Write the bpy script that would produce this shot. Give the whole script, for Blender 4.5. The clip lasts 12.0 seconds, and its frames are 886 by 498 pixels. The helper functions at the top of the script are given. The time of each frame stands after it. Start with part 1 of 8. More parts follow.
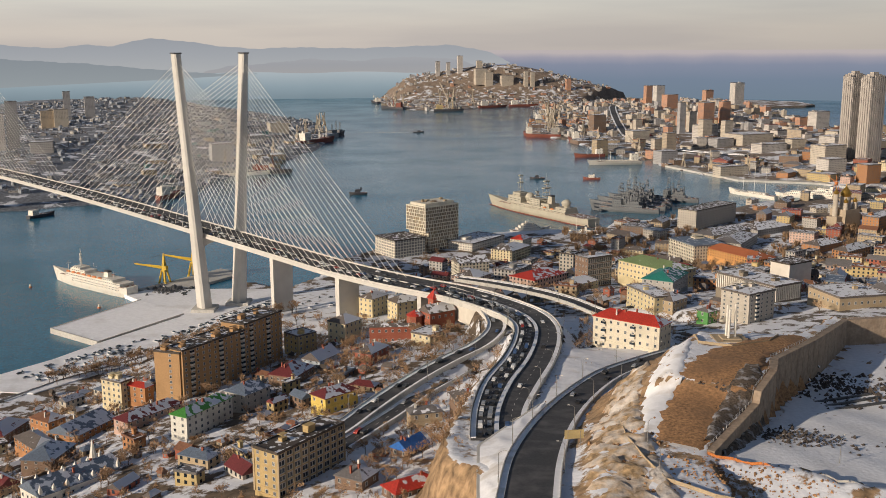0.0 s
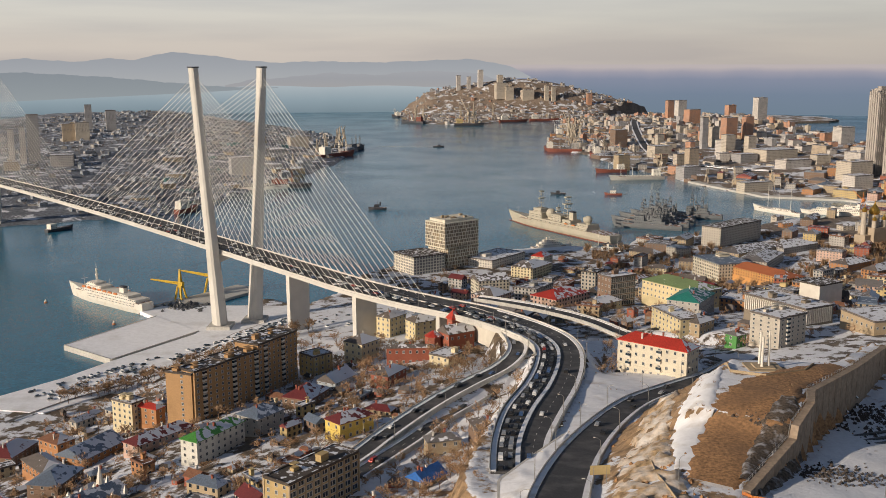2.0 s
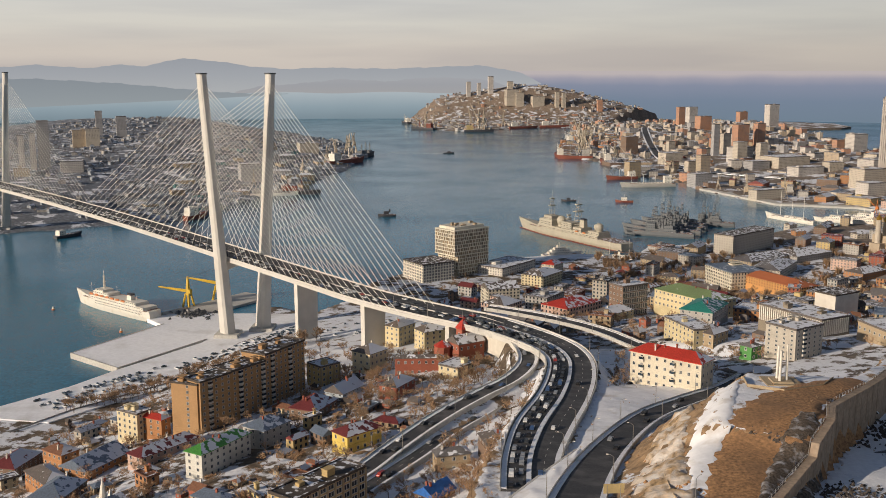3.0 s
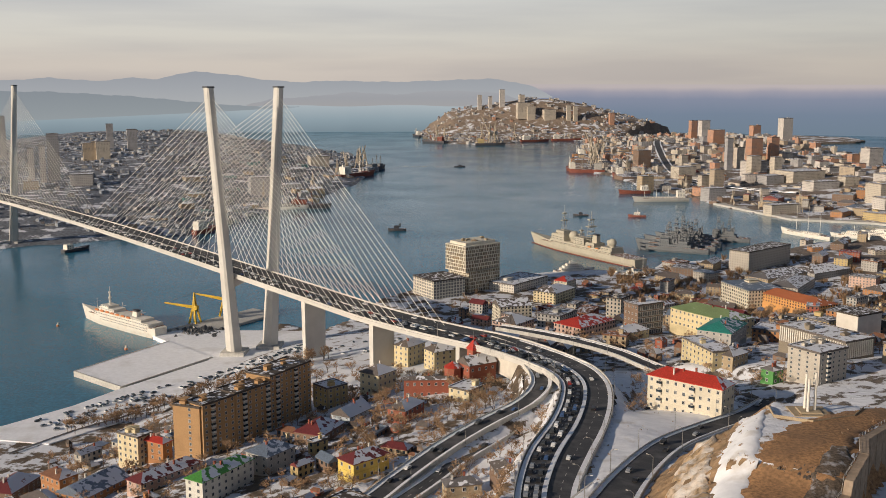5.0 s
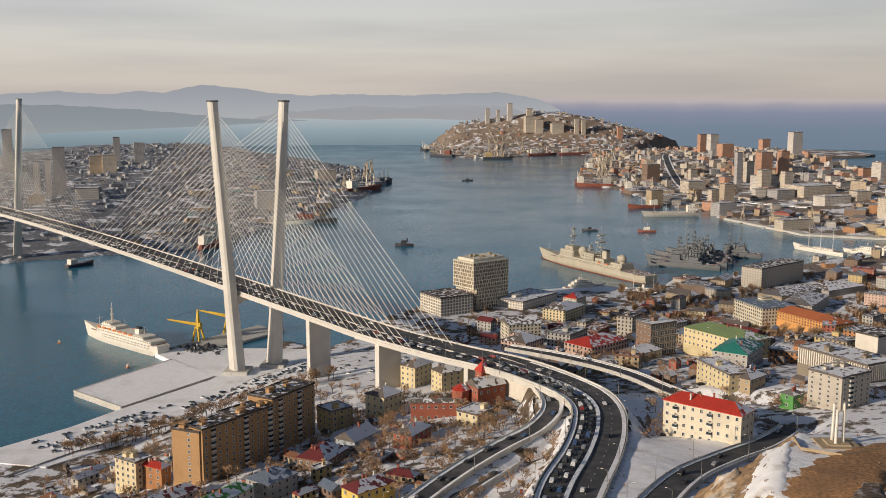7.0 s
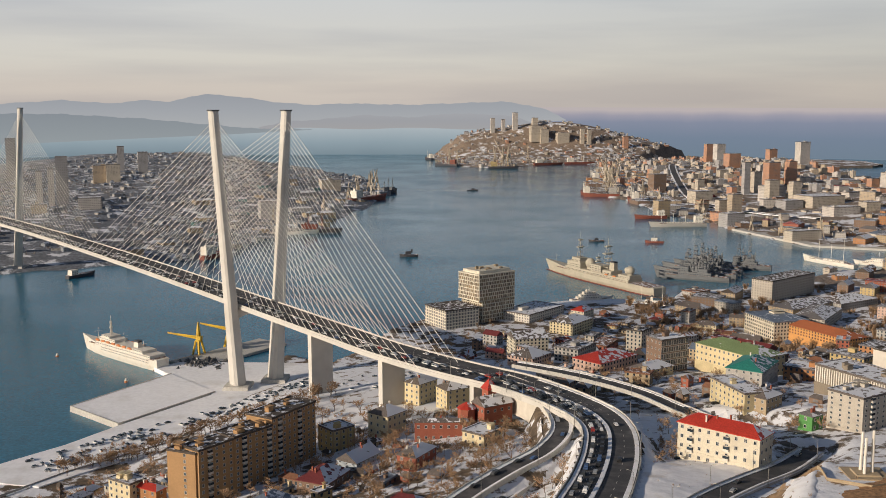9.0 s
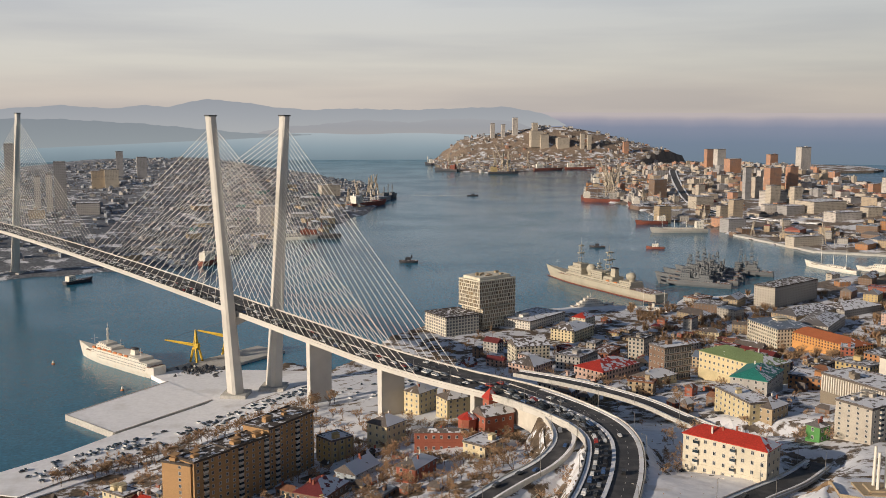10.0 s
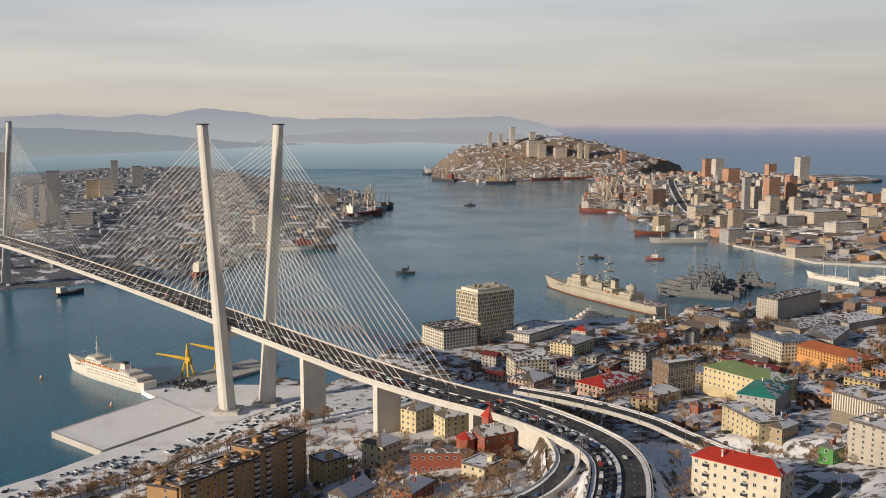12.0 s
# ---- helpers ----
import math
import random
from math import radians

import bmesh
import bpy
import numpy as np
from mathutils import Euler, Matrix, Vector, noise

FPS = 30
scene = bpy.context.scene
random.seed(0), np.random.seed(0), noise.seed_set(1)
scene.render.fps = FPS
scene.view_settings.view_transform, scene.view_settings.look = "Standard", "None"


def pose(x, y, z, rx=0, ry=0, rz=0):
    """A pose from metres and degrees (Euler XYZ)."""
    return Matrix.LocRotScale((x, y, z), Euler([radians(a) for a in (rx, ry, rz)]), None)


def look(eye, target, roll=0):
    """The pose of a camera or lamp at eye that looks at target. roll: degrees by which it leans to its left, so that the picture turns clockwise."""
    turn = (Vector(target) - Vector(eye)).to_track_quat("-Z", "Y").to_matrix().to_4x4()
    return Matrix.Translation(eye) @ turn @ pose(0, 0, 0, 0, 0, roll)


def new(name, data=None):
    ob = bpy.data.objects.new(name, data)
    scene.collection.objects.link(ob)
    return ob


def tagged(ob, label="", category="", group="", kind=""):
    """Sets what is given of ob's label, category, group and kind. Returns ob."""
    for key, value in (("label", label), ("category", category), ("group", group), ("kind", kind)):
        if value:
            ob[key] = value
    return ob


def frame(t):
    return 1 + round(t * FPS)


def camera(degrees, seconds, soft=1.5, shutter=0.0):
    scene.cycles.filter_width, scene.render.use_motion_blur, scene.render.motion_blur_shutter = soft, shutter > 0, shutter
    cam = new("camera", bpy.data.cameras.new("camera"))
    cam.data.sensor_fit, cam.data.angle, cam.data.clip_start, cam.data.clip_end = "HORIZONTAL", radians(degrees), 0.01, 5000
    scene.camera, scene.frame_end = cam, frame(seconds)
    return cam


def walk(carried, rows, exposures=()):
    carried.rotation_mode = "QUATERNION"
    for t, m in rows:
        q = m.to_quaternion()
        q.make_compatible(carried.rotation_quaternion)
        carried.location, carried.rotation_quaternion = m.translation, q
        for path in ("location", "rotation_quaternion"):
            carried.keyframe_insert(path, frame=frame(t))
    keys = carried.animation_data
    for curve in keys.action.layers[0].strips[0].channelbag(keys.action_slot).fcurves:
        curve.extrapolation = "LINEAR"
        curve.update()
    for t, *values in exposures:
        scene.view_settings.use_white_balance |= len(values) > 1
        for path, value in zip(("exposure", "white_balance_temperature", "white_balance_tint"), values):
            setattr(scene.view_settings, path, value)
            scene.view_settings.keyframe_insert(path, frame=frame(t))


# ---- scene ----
cam = camera(48.25, 12.0, soft=0.9)
PATH = [  # seconds, eye in metres, then degrees: tilt, lean, turn
    (0.0, 0.02, 0.00, 228.36, 78.636, 0.128, -0.001),
    (0.5, 0.06, 4.11, 228.44, 78.846, 0.112, 0.141),
    (1.0, 0.06, 8.57, 228.42, 79.056, 0.082, 0.472),
    (1.5, 0.01, 12.43, 228.48, 79.242, 0.054, 0.829),
    (2.0, -0.03, 16.67, 228.62, 79.425, 0.028, 1.172),
    (2.5, 0.02, 20.94, 228.63, 79.600, 0.002, 1.458),
    (3.0, -0.12, 25.45, 228.64, 79.785, -0.000, 1.753),
    (5.0, -0.56, 42.75, 229.04, 80.522, -0.052, 2.398),
    (5.5, -0.72, 46.90, 229.06, 80.706, -0.048, 2.525),
    (6.0, -0.89, 51.38, 229.27, 80.897, -0.059, 2.664),
    (6.5, -1.24, 55.44, 229.28, 81.085, -0.075, 2.760),
    (7.0, -1.70, 59.69, 229.57, 81.280, -0.082, 2.829),
    (9.0, -2.94, 77.68, 229.75, 81.808, -0.132, 3.120),
    (9.5, -3.31, 82.16, 229.71, 81.949, -0.143, 3.136),
    (10.0, -3.67, 86.80, 229.73, 82.097, -0.133, 3.110),
    (10.5, -3.94, 91.49, 229.74, 82.245, -0.136, 3.076),
    (11.0, -4.31, 96.50, 229.80, 82.395, -0.159, 3.030),
    (11.5, -4.65, 101.18, 229.50, 82.529, -0.176, 2.989),
    (12.0, -5.15, 106.02, 229.29, 82.635, -0.190, 2.943),
]
walk(cam, [(t, pose(x, y, z, rx, ry, rz)) for t, x, y, z, rx, ry, rz in PATH])

# ---- world, sun, exposure ----
SUN_TURN, SUN_UP = 124.0, 17.0      # degrees: from +y towards -x, and above the horizon
scene.view_settings.exposure = 0.13
world = bpy.data.worlds.new("sky")
scene.world = world
world.use_nodes = True
wn, wl = world.node_tree.nodes, world.node_tree.links
wn.clear()
w_out, w_bg, w_sky = wn.new("ShaderNodeOutputWorld"), wn.new("ShaderNodeBackground"), wn.new("ShaderNodeTexSky")
w_sky.sky_type, w_sky.sun_disc = "NISHITA", False
w_sky.sun_elevation, w_sky.sun_rotation = radians(SUN_UP), radians(-SUN_TURN)
w_sky.altitude, w_sky.air_density, w_sky.dust_density = 200, 1.0, 2.0
# thin high cloud: a pale veil with long flat streaks, warmer towards the horizon
w_geo, w_sep = wn.new("ShaderNodeTexCoord"), wn.new("ShaderNodeSeparateXYZ")
w_map, w_noise, w_ramp = wn.new("ShaderNodeMapping"), wn.new("ShaderNodeTexNoise"), wn.new("ShaderNodeValToRGB")
w_mix, w_scale, w_veil = wn.new("ShaderNodeMix"), wn.new("ShaderNodeMix"), wn.new("ShaderNodeValToRGB")
w_mix.data_type = w_scale.data_type = "RGBA"
w_scale.blend_type = "MULTIPLY"
w_map.inputs["Scale"].default_value = (1.3, 1.3, 16)
w_map.inputs["Rotation"].default_value = (0.03, 0.02, 0.5)
w_noise.inputs["Scale"].default_value, w_noise.inputs["Detail"].default_value = 2.2, 5
w_ramp.color_ramp.elements[0].position, w_ramp.color_ramp.elements[1].position = 0.42, 0.68
w_ramp.color_ramp.elements[0].color = (1, 1, 1, 1)
w_ramp.color_ramp.elements[1].color = (0.85, 0.86, 0.90, 1)
e = w_veil.color_ramp.elements
e[0].position, e[0].color = 0.0, (0.68, 0.605, 0.545, 1)
e[1].position, e[1].color = 1.0, (0.045, 0.07, 0.125, 1)
for p, c in ((0.02, (0.70, 0.63, 0.565, 1)), (0.045, (0.725, 0.69, 0.63, 1)), (0.13, (0.655, 0.675, 0.70, 1)), (0.20, (0.33, 0.39, 0.47, 1)), (0.38, (0.115, 0.155, 0.23, 1))):
    e.new(p).color = c
wl.new(w_geo.outputs["Generated"], w_sep.inputs[0])
wl.new(w_sep.outputs["Z"], w_veil.inputs[0])
wl.new(w_geo.outputs["Generated"], w_map.inputs[0])
wl.new(w_map.outputs[0], w_noise.inputs["Vector"])
wl.new(w_noise.outputs[0], w_ramp.inputs[0])
w_gain = wn.new("ShaderNodeMix")
w_gain.data_type, w_gain.blend_type = "RGBA", "MULTIPLY"
w_gain.inputs[0].default_value = 1.0
w_gain.inputs[7].default_value = (0.10, 0.10, 0.10, 1)
wl.new(w_sky.outputs[0], w_gain.inputs[6])
w_scale.inputs[0].default_value = 1.0
wl.new(w_veil.outputs[0], w_scale.inputs[6])
# the veil thins away from the sun's side
w_side, w_dim = wn.new("ShaderNodeMapRange"), wn.new("ShaderNodeMix")
w_side.inputs[1].default_value, w_side.inputs[2].default_value, w_side.inputs[3].default_value, w_side.inputs[4].default_value = -0.1, 0.5, 1.0, 0.80
w_dim.data_type, w_dim.blend_type = "RGBA", "MULTIPLY"
w_dim.inputs[0].default_value = 1.0
wl.new(w_sep.outputs["X"], w_side.inputs[0])
wl.new(w_ramp.outputs[0], w_dim.inputs[6])
wl.new(w_side.outputs[0], w_dim.inputs[7])
wl.new(w_dim.outputs[2], w_scale.inputs[7])
w_mix.inputs[0].default_value = 0.88
wl.new(w_gain.outputs[2], w_mix.inputs[6])
wl.new(w_scale.outputs[2], w_mix.inputs[7])
wl.new(w_mix.outputs[2], w_bg.inputs[0])
w_bg.inputs[1].default_value = 0.88
wl.new(w_bg.outputs[0], w_out.inputs[0])

sun = new("sun", bpy.data.lights.new("sun", "SUN"))
sun.data.energy, sun.data.angle, sun.data.color = 4.15, radians(0.6), (1.0, 0.845, 0.67)
a, b = radians(SUN_TURN), radians(SUN_UP)
sun_dir = Vector((-math.sin(a) * math.cos(b), math.cos(a) * math.cos(b), math.sin(b)))
sun.matrix_world = look(sun_dir * 500, (0, 0, 0))

# ---- materials ----
MATS = {}


def mat(name, color, rough=0.8, metal=0.0, grain=2.0, vary=0.18, bump=0.25, second=None, patch=0.08, amount=0.45, snow=0.0, glass=False, spread=0.0):
    """A surface with fine grain and broad patches; second: the colour of stains; snow: how much of what faces up lies under snow;
    spread: how far the colour differs from object to object."""
    if name in MATS:
        return MATS[name]
    m = bpy.data.materials.new(name)
    m.use_nodes = True
    n, l = m.node_tree.nodes, m.node_tree.links
    bsdf = n["Principled BSDF"]
    bsdf.inputs["Roughness"].default_value, bsdf.inputs["Metallic"].default_value = rough, metal
    geo = n.new("ShaderNodeNewGeometry")
    fine, broad = n.new("ShaderNodeTexNoise"), n.new("ShaderNodeTexNoise")
    for k, s, d in ((fine, grain, 4), (broad, patch, 5)):
        k.inputs["Scale"].default_value, k.inputs["Detail"].default_value = s, d
        l.new(geo.outputs["Position"], k.inputs["Vector"])
    def mix(fac, a, b, kind="MIX"):
        x = n.new("ShaderNodeMix")
        x.data_type, x.blend_type = "RGBA", kind
        for slot, v in ((0, fac), (6, a), (7, b)):
            if isinstance(v, (int, float)):
                x.inputs[slot].default_value = v
            elif isinstance(v, tuple):
                x.inputs[slot].default_value = (*v[:3], 1)
            else:
                l.new(v, x.inputs[slot])
        return x.outputs[2]
    def ramp(src, lo, hi, a=0.0, b=1.0):
        x = n.new("ShaderNodeMapRange")
        x.inputs[1].default_value, x.inputs[2].default_value, x.inputs[3].default_value, x.inputs[4].default_value = lo, hi, a, b
        l.new(src, x.inputs[0])
        return x.outputs[0]
    dark = tuple(c * (1 - 1.6 * vary) for c in color)
    light = tuple(min(1, c * (1 + 0.9 * vary)) for c in color)
    c = mix(ramp(fine.outputs[0], 0.3, 0.7), dark, light)
    st = second or tuple(v * 0.62 for v in color)
    c = mix(ramp(broad.outputs[0], 0.62 - amount * 0.4, 0.78 - amount * 0.2, 0, 0.75 if second else 0.4), c, st)
    if spread:
        info, hsv = n.new("ShaderNodeObjectInfo"), n.new("ShaderNodeHueSaturation")
        l.new(ramp(info.outputs["Random"], 0, 1, 1 - spread, 1 + spread), hsv.inputs["Value"])
        l.new(c, hsv.inputs["Color"])
        c = hsv.outputs[0]
    if snow:
        sep = n.new("ShaderNodeSeparateXYZ")
        l.new(geo.outputs["Normal"], sep.inputs[0])
        add = n.new("ShaderNodeTexNoise")
        add.inputs["Scale"].default_value, add.inputs["Detail"].default_value = 0.28, 7
        l.new(geo.outputs["Position"], add.inputs["Vector"])
        turned, shade = n.new("ShaderNodeVectorMath"), n.new("ShaderNodeMath")
        turned.operation, turned.inputs[1].default_value = "DOT_PRODUCT", (0.83, 0.56, 0.0)
        shade.operation, shade.inputs[1].default_value = "MULTIPLY_ADD", 0.55
        l.new(geo.outputs["Normal"], turned.inputs[0])
        l.new(turned.outputs["Value"], shade.inputs[0])
        l.new(add.outputs[0], shade.inputs[2])
        lie = ramp(shade.outputs[0], 0.62 - 0.35 * snow, 0.66 - 0.35 * snow)
        up = ramp(sep.outputs["Z"], 0.45, 0.6)
        both = n.new("ShaderNodeMath")
        both.operation = "MULTIPLY"
        l.new(lie, both.inputs[0]), l.new(up, both.inputs[1])
        c = mix(both.outputs[0], c, (0.74, 0.75, 0.79))
    l.new(c, bsdf.inputs["Base Color"])
    if bump:
        bp = n.new("ShaderNodeBump")
        bp.inputs["Strength"].default_value, bp.inputs["Distance"].default_value = bump, 0.25 / max(grain, 0.3)
        l.new(fine.outputs[0], bp.inputs["Height"])
        l.new(bp.outputs[0], bsdf.inputs["Normal"])
    MATS[name] = m
    return m


def glass_pane(name, tint=(0.03, 0.045, 0.06)):
    m = mat(name, tint, rough=0.08, grain=0.3, vary=0.25, bump=0.0, spread=0.5)
    m.node_tree.nodes["Principled BSDF"].inputs["IOR"].default_value = 1.5
    return m


SNOW = mat("snow", (0.78, 0.79, 0.82), 0.7, grain=0.6, vary=0.05, bump=0.5, second=(0.68, 0.67, 0.66), patch=0.03, amount=0.3)
CONCRETE = mat("concrete", (0.52, 0.50, 0.46), 0.85, grain=0.7, vary=0.12)
PALE = mat("pale_concrete", (0.66, 0.62, 0.55), 0.8, grain=0.25, vary=0.08, second=(0.55, 0.50, 0.43), patch=0.03)
ASPHALT = mat("asphalt", (0.055, 0.055, 0.058), 0.85, grain=1.5, second=(0.14, 0.13, 0.13), patch=0.12, amount=0.35)
BANKSNOW = mat("bank_snow", (0.87, 0.865, 0.88), 0.75, grain=0.25, vary=0.05, bump=0.3, second=(0.50, 0.44, 0.37), patch=0.09, amount=0.15)
ROCK = mat("snowed_rock", (0.46, 0.31, 0.165), 0.9, grain=0.5, vary=0.4, bump=0.8, second=(0.80, 0.76, 0.72), patch=0.16, amount=0.55)
EARTH = mat("earth", (0.37, 0.20, 0.09), 0.95, grain=0.9, vary=0.35, bump=0.5, second=(0.19, 0.11, 0.06), patch=0.06)
STEEL = mat("dark_steel", (0.12, 0.12, 0.12), 0.5, 0.6, grain=1)
PANE = glass_pane("window_pane")
# FARPANE is paler than PANE: haze and sky reflection put into its colour
FARPANE = mat("far_window_glass", (0.24, 0.23, 0.225), 0.25, grain=0.3, vary=0.25, bump=0.0)
FRAME = mat("window_frame", (0.55, 0.53, 0.50), 0.6, grain=3)
LEADEN = mat("blue_metal_roof", (0.17, 0.21, 0.27), 0.45, 0.3, grain=1.2, snow=0.12)
TAR = mat("tar_roof", (0.075, 0.06, 0.05), 0.9, grain=0.8, snow=0.28)
SNOWROOF = mat("snowy_roof", (0.13, 0.11, 0.10), 0.85, grain=0.8, snow=0.62)
REDROOF = mat("red_metal_roof", (0.52, 0.05, 0.03), 0.5, 0.2, grain=1.2, snow=0.28)
MAROON = mat("maroon_roof", (0.17, 0.035, 0.035), 0.55, 0.2, grain=1.2, snow=0.25)
GREENROOF = mat("green_metal_roof", (0.075, 0.27, 0.05), 0.5, 0.2, grain=1.2, snow=0.12)
PALEGREEN = mat("pale_green_roof", (0.20, 0.27, 0.12), 0.6, 0.1, grain=1.2, snow=0.35)
TEAL = mat("teal_roof", (0.03, 0.22, 0.18), 0.55, 0.1, grain=1.2, snow=0.1)
ORANGEROOF = mat("orange_roof", (0.42, 0.13, 0.05), 0.7, grain=1.2, snow=0.15)


# ---- shaping ----
def mesh_of(name, bm, *materials):
    me = bpy.data.meshes.new(name)
    bm.to_mesh(me)
    bm.free()
    for m in materials:
        me.materials.append(m)
    return me


def raw(name, verts, faces, material, smooth=False):
    me = bpy.data.meshes.new(name)
    me.from_pydata(verts, [], faces)
    me.materials.append(material)
    if smooth:
        me.polygons.foreach_set("use_smooth", [True] * len(me.polygons))
    me.update()
    return me


def part(name, data, parent, m=None, label=""):
    ob = new(name, data)
    ob.parent = parent
    if m is not None:
        ob.matrix_basis = m
    if label:
        ob["label"] = label
    return ob


def thing(name, label, category, m=None, group="", kind=""):
    ob = new(name)
    if m is not None:
        ob.matrix_basis = m
    return tagged(ob, label, category, group, kind)


def box(bm, x0, x1, y0, y1, z0, z1, mi=0, taper=0.0):
    t = taper
    v = [bm.verts.new(p) for p in ((x0, y0, z0), (x1, y0, z0), (x1, y1, z0), (x0, y1, z0), (x0 + t, y0 + t, z1), (x1 - t, y0 + t, z1), (x1 - t, y1 - t, z1), (x0 + t, y1 - t, z1))]
    for q in ((0, 3, 2, 1), (4, 5, 6, 7), (0, 1, 5, 4), (1, 2, 6, 5), (2, 3, 7, 6), (3, 0, 4, 7)):
        bm.faces.new([v[i] for i in q]).material_index = mi
    return v


def beam(bm, p, q, r, sides=6, r2=None, mi=0):
    """A round bar from p to q."""
    p, q = Vector(p), Vector(q)
    d = q - p
    if d.length < 1e-6:
        return
    t = d.to_track_quat("Z", "Y").to_matrix()
    r2 = r if r2 is None else r2
    a = [bm.verts.new(p + t @ Vector((r * math.cos(k * math.tau / sides), r * math.sin(k * math.tau / sides), 0))) for k in range(sides)]
    b = [bm.verts.new(q + t @ Vector((r2 * math.cos(k * math.tau / sides), r2 * math.sin(k * math.tau / sides), 0))) for k in range(sides)]
    for k in range(sides):
        f = bm.faces.new((a[k], a[(k + 1) % sides], b[(k + 1) % sides], b[k]))
        f.material_index = mi
    bm.faces.new(a[::-1]).material_index = mi
    bm.faces.new(b).material_index = mi


def rings(sections, material, name="hull", closed=False):
    """A skin through rows of equally many points; the first and last row are capped."""
    n = len(sections[0])
    verts = [tuple(p) for s in sections for p in s]
    faces = []
    for i in range(len(sections) - 1):
        for k in range(n if closed else n - 1):
            faces.append((i * n + k, i * n + (k + 1) % n, (i + 1) * n + (k + 1) % n, (i + 1) * n + k))
    if closed:
        faces += [tuple(range(n))[::-1], tuple(range((len(sections) - 1) * n, len(sections) * n))]
    return raw(name, verts, faces, material)
# ---- the lie of the land ----
# the bridge's line: (0, 0) at the near pylon, "along" towards the city, "across" to its left as one drives out to sea
PX, PY = -198.0, 858.0


def smooth(a, b, v):
    t = np.clip((v - a) / (b - a), 0, 1)
    return t * t * (3 - 2 * t)


def near_line(x, y, pts):
    """Distance to a line of (x, y, z, half width) points, its height and half width at the nearest place."""
    best = np.full(np.shape(x), 1e9)
    hz, hw = np.zeros(np.shape(x)), np.zeros(np.shape(x))
    for (x0, y0, z0, w0), (x1, y1, z1, w1) in zip(pts, pts[1:]):
        dx, dy = x1 - x0, y1 - y0
        t = np.clip(((x - x0) * dx + (y - y0) * dy) / (dx * dx + dy * dy), 0, 1)
        d = np.hypot(x - x0 - t * dx, y - y0 - t * dy)
        k = d < best
        best = np.where(k, d, best)
        hz, hw = np.where(k, z0 + t * (z1 - z0), hz), np.where(k, w0 + t * (w1 - w0), hw)
    return best, hz, hw


def curve(pts, step=6.0):
    """The points of a smooth line through pts, with all their numbers."""
    out = []
    p = np.array(pts, float)
    for i in range(len(p) - 1):
        a, b, c, d = p[max(i - 1, 0)], p[i], p[i + 1], p[min(i + 2, len(p) - 1)]
        n = max(2, int(np.hypot(*(c - b)[:2]) / step))
        for k in range(n):
            t = k / n
            out.append(tuple(0.5 * ((2 * b) + (c - a) * t + (2 * a - 5 * b + 4 * c - d) * t * t + (3 * b - a - 3 * c + d) * t ** 3)))
    out.append(tuple(p[-1]))
    return out


# roads: x, y, z, half width
MAIN = curve([(-22, 676, 68.5, 16), (8, 648, 68.6, 16), (32, 618, 69, 15), (48, 588, 70, 14), (54, 558, 71, 13), (51, 520, 73, 13), (43, 478, 75.5, 13), (31, 430, 79.5, 13), (23, 385, 83.5, 11), (20, 345, 87.5, 10)])
RAMP = curve([(-2, 662, 68.4, 5.5), (21, 632, 67.5, 5.5), (31, 591, 67.0, 5.5), (31, 565, 66.0, 5.5), (21, 542, 64.0, 5.5), (5, 523, 62.0, 5.5), (-10, 502, 60.5, 5.5), (-24, 479, 59.0, 5.5), (-37, 453, 58.0, 5.5), (-45, 435, 57.5, 5.5), (-56, 414, 57.0, 5.5)])
STREET = curve([(48, 639, 54.0, 5), (44, 611, 55.0, 5), (36, 580, 56.0, 5), (23, 544, 56.5, 5), (5, 508, 57.0, 5), (-10, 482, 57.0, 5), (-23, 454, 57.0, 5), (-35, 431, 57.0, 5), (-45, 412, 57.0, 5)])
EXIT = curve([(10, 690, 68.5, 5), (38, 676, 67.5, 6), (64, 662, 65.5, 6), (86, 648, 62.5, 6), (104, 632, 58.5, 6), (125, 612, 56, 6), (160, 600, 55, 6)])
CROSS = curve([(20, 235, 101, 9), (25, 273, 98, 9), (31, 312, 94.5, 9), (43, 362, 87.5, 8), (60, 410, 81.5, 7), (80, 452, 76.5, 6.5), (104, 485, 72.3, 6), (128, 512, 69.5, 6), (147, 537, 68.5, 5.5)])
# the pit's edge on the hill: x, y, z, thickness
PIT = [(84, 298, 102, 1), (109, 333, 105, 1), (110, 334.5, 109, 1), (121, 352, 111, 1), (126, 366, 111, 1), (150, 395, 109, 1), (160, 408, 108, 1), (186, 447, 104, 1), (260, 462, 104, 1)]
BRINK = [(160, 275, 100, 1), (122, 278.5, 101, 1), (106, 288.5, 101.5, 1)] + PIT[:7]
SHORE = [(-420, 540), (-318, 671), (-291, 706), (-272, 746), (-228, 832), (-300, 905), (-282, 925), (-205, 930), (-194, 962), (-150, 930), (-128, 975), (-112, 1067), (-75, 1130), (-30, 1175), (54, 1219), (121, 1248), (197, 1240), (240, 1300), (344, 1329),
         (400, 1400), (470, 1480), (600, 1520), (700, 1600), (641, 1699), (520, 1739), (445, 1957), (420, 2100), (350, 2236), (330, 2521), (240, 2730), (290, 3236), (420, 4045), (900, 4850), (1080, 4500), (1130, 3900), (1080, 3300), (1015, 2850), (1025, 2620), (1150, 2500), (1500, 2450), (3300, 2400), (3300, -900), (-900, -900), (-900, 200)]
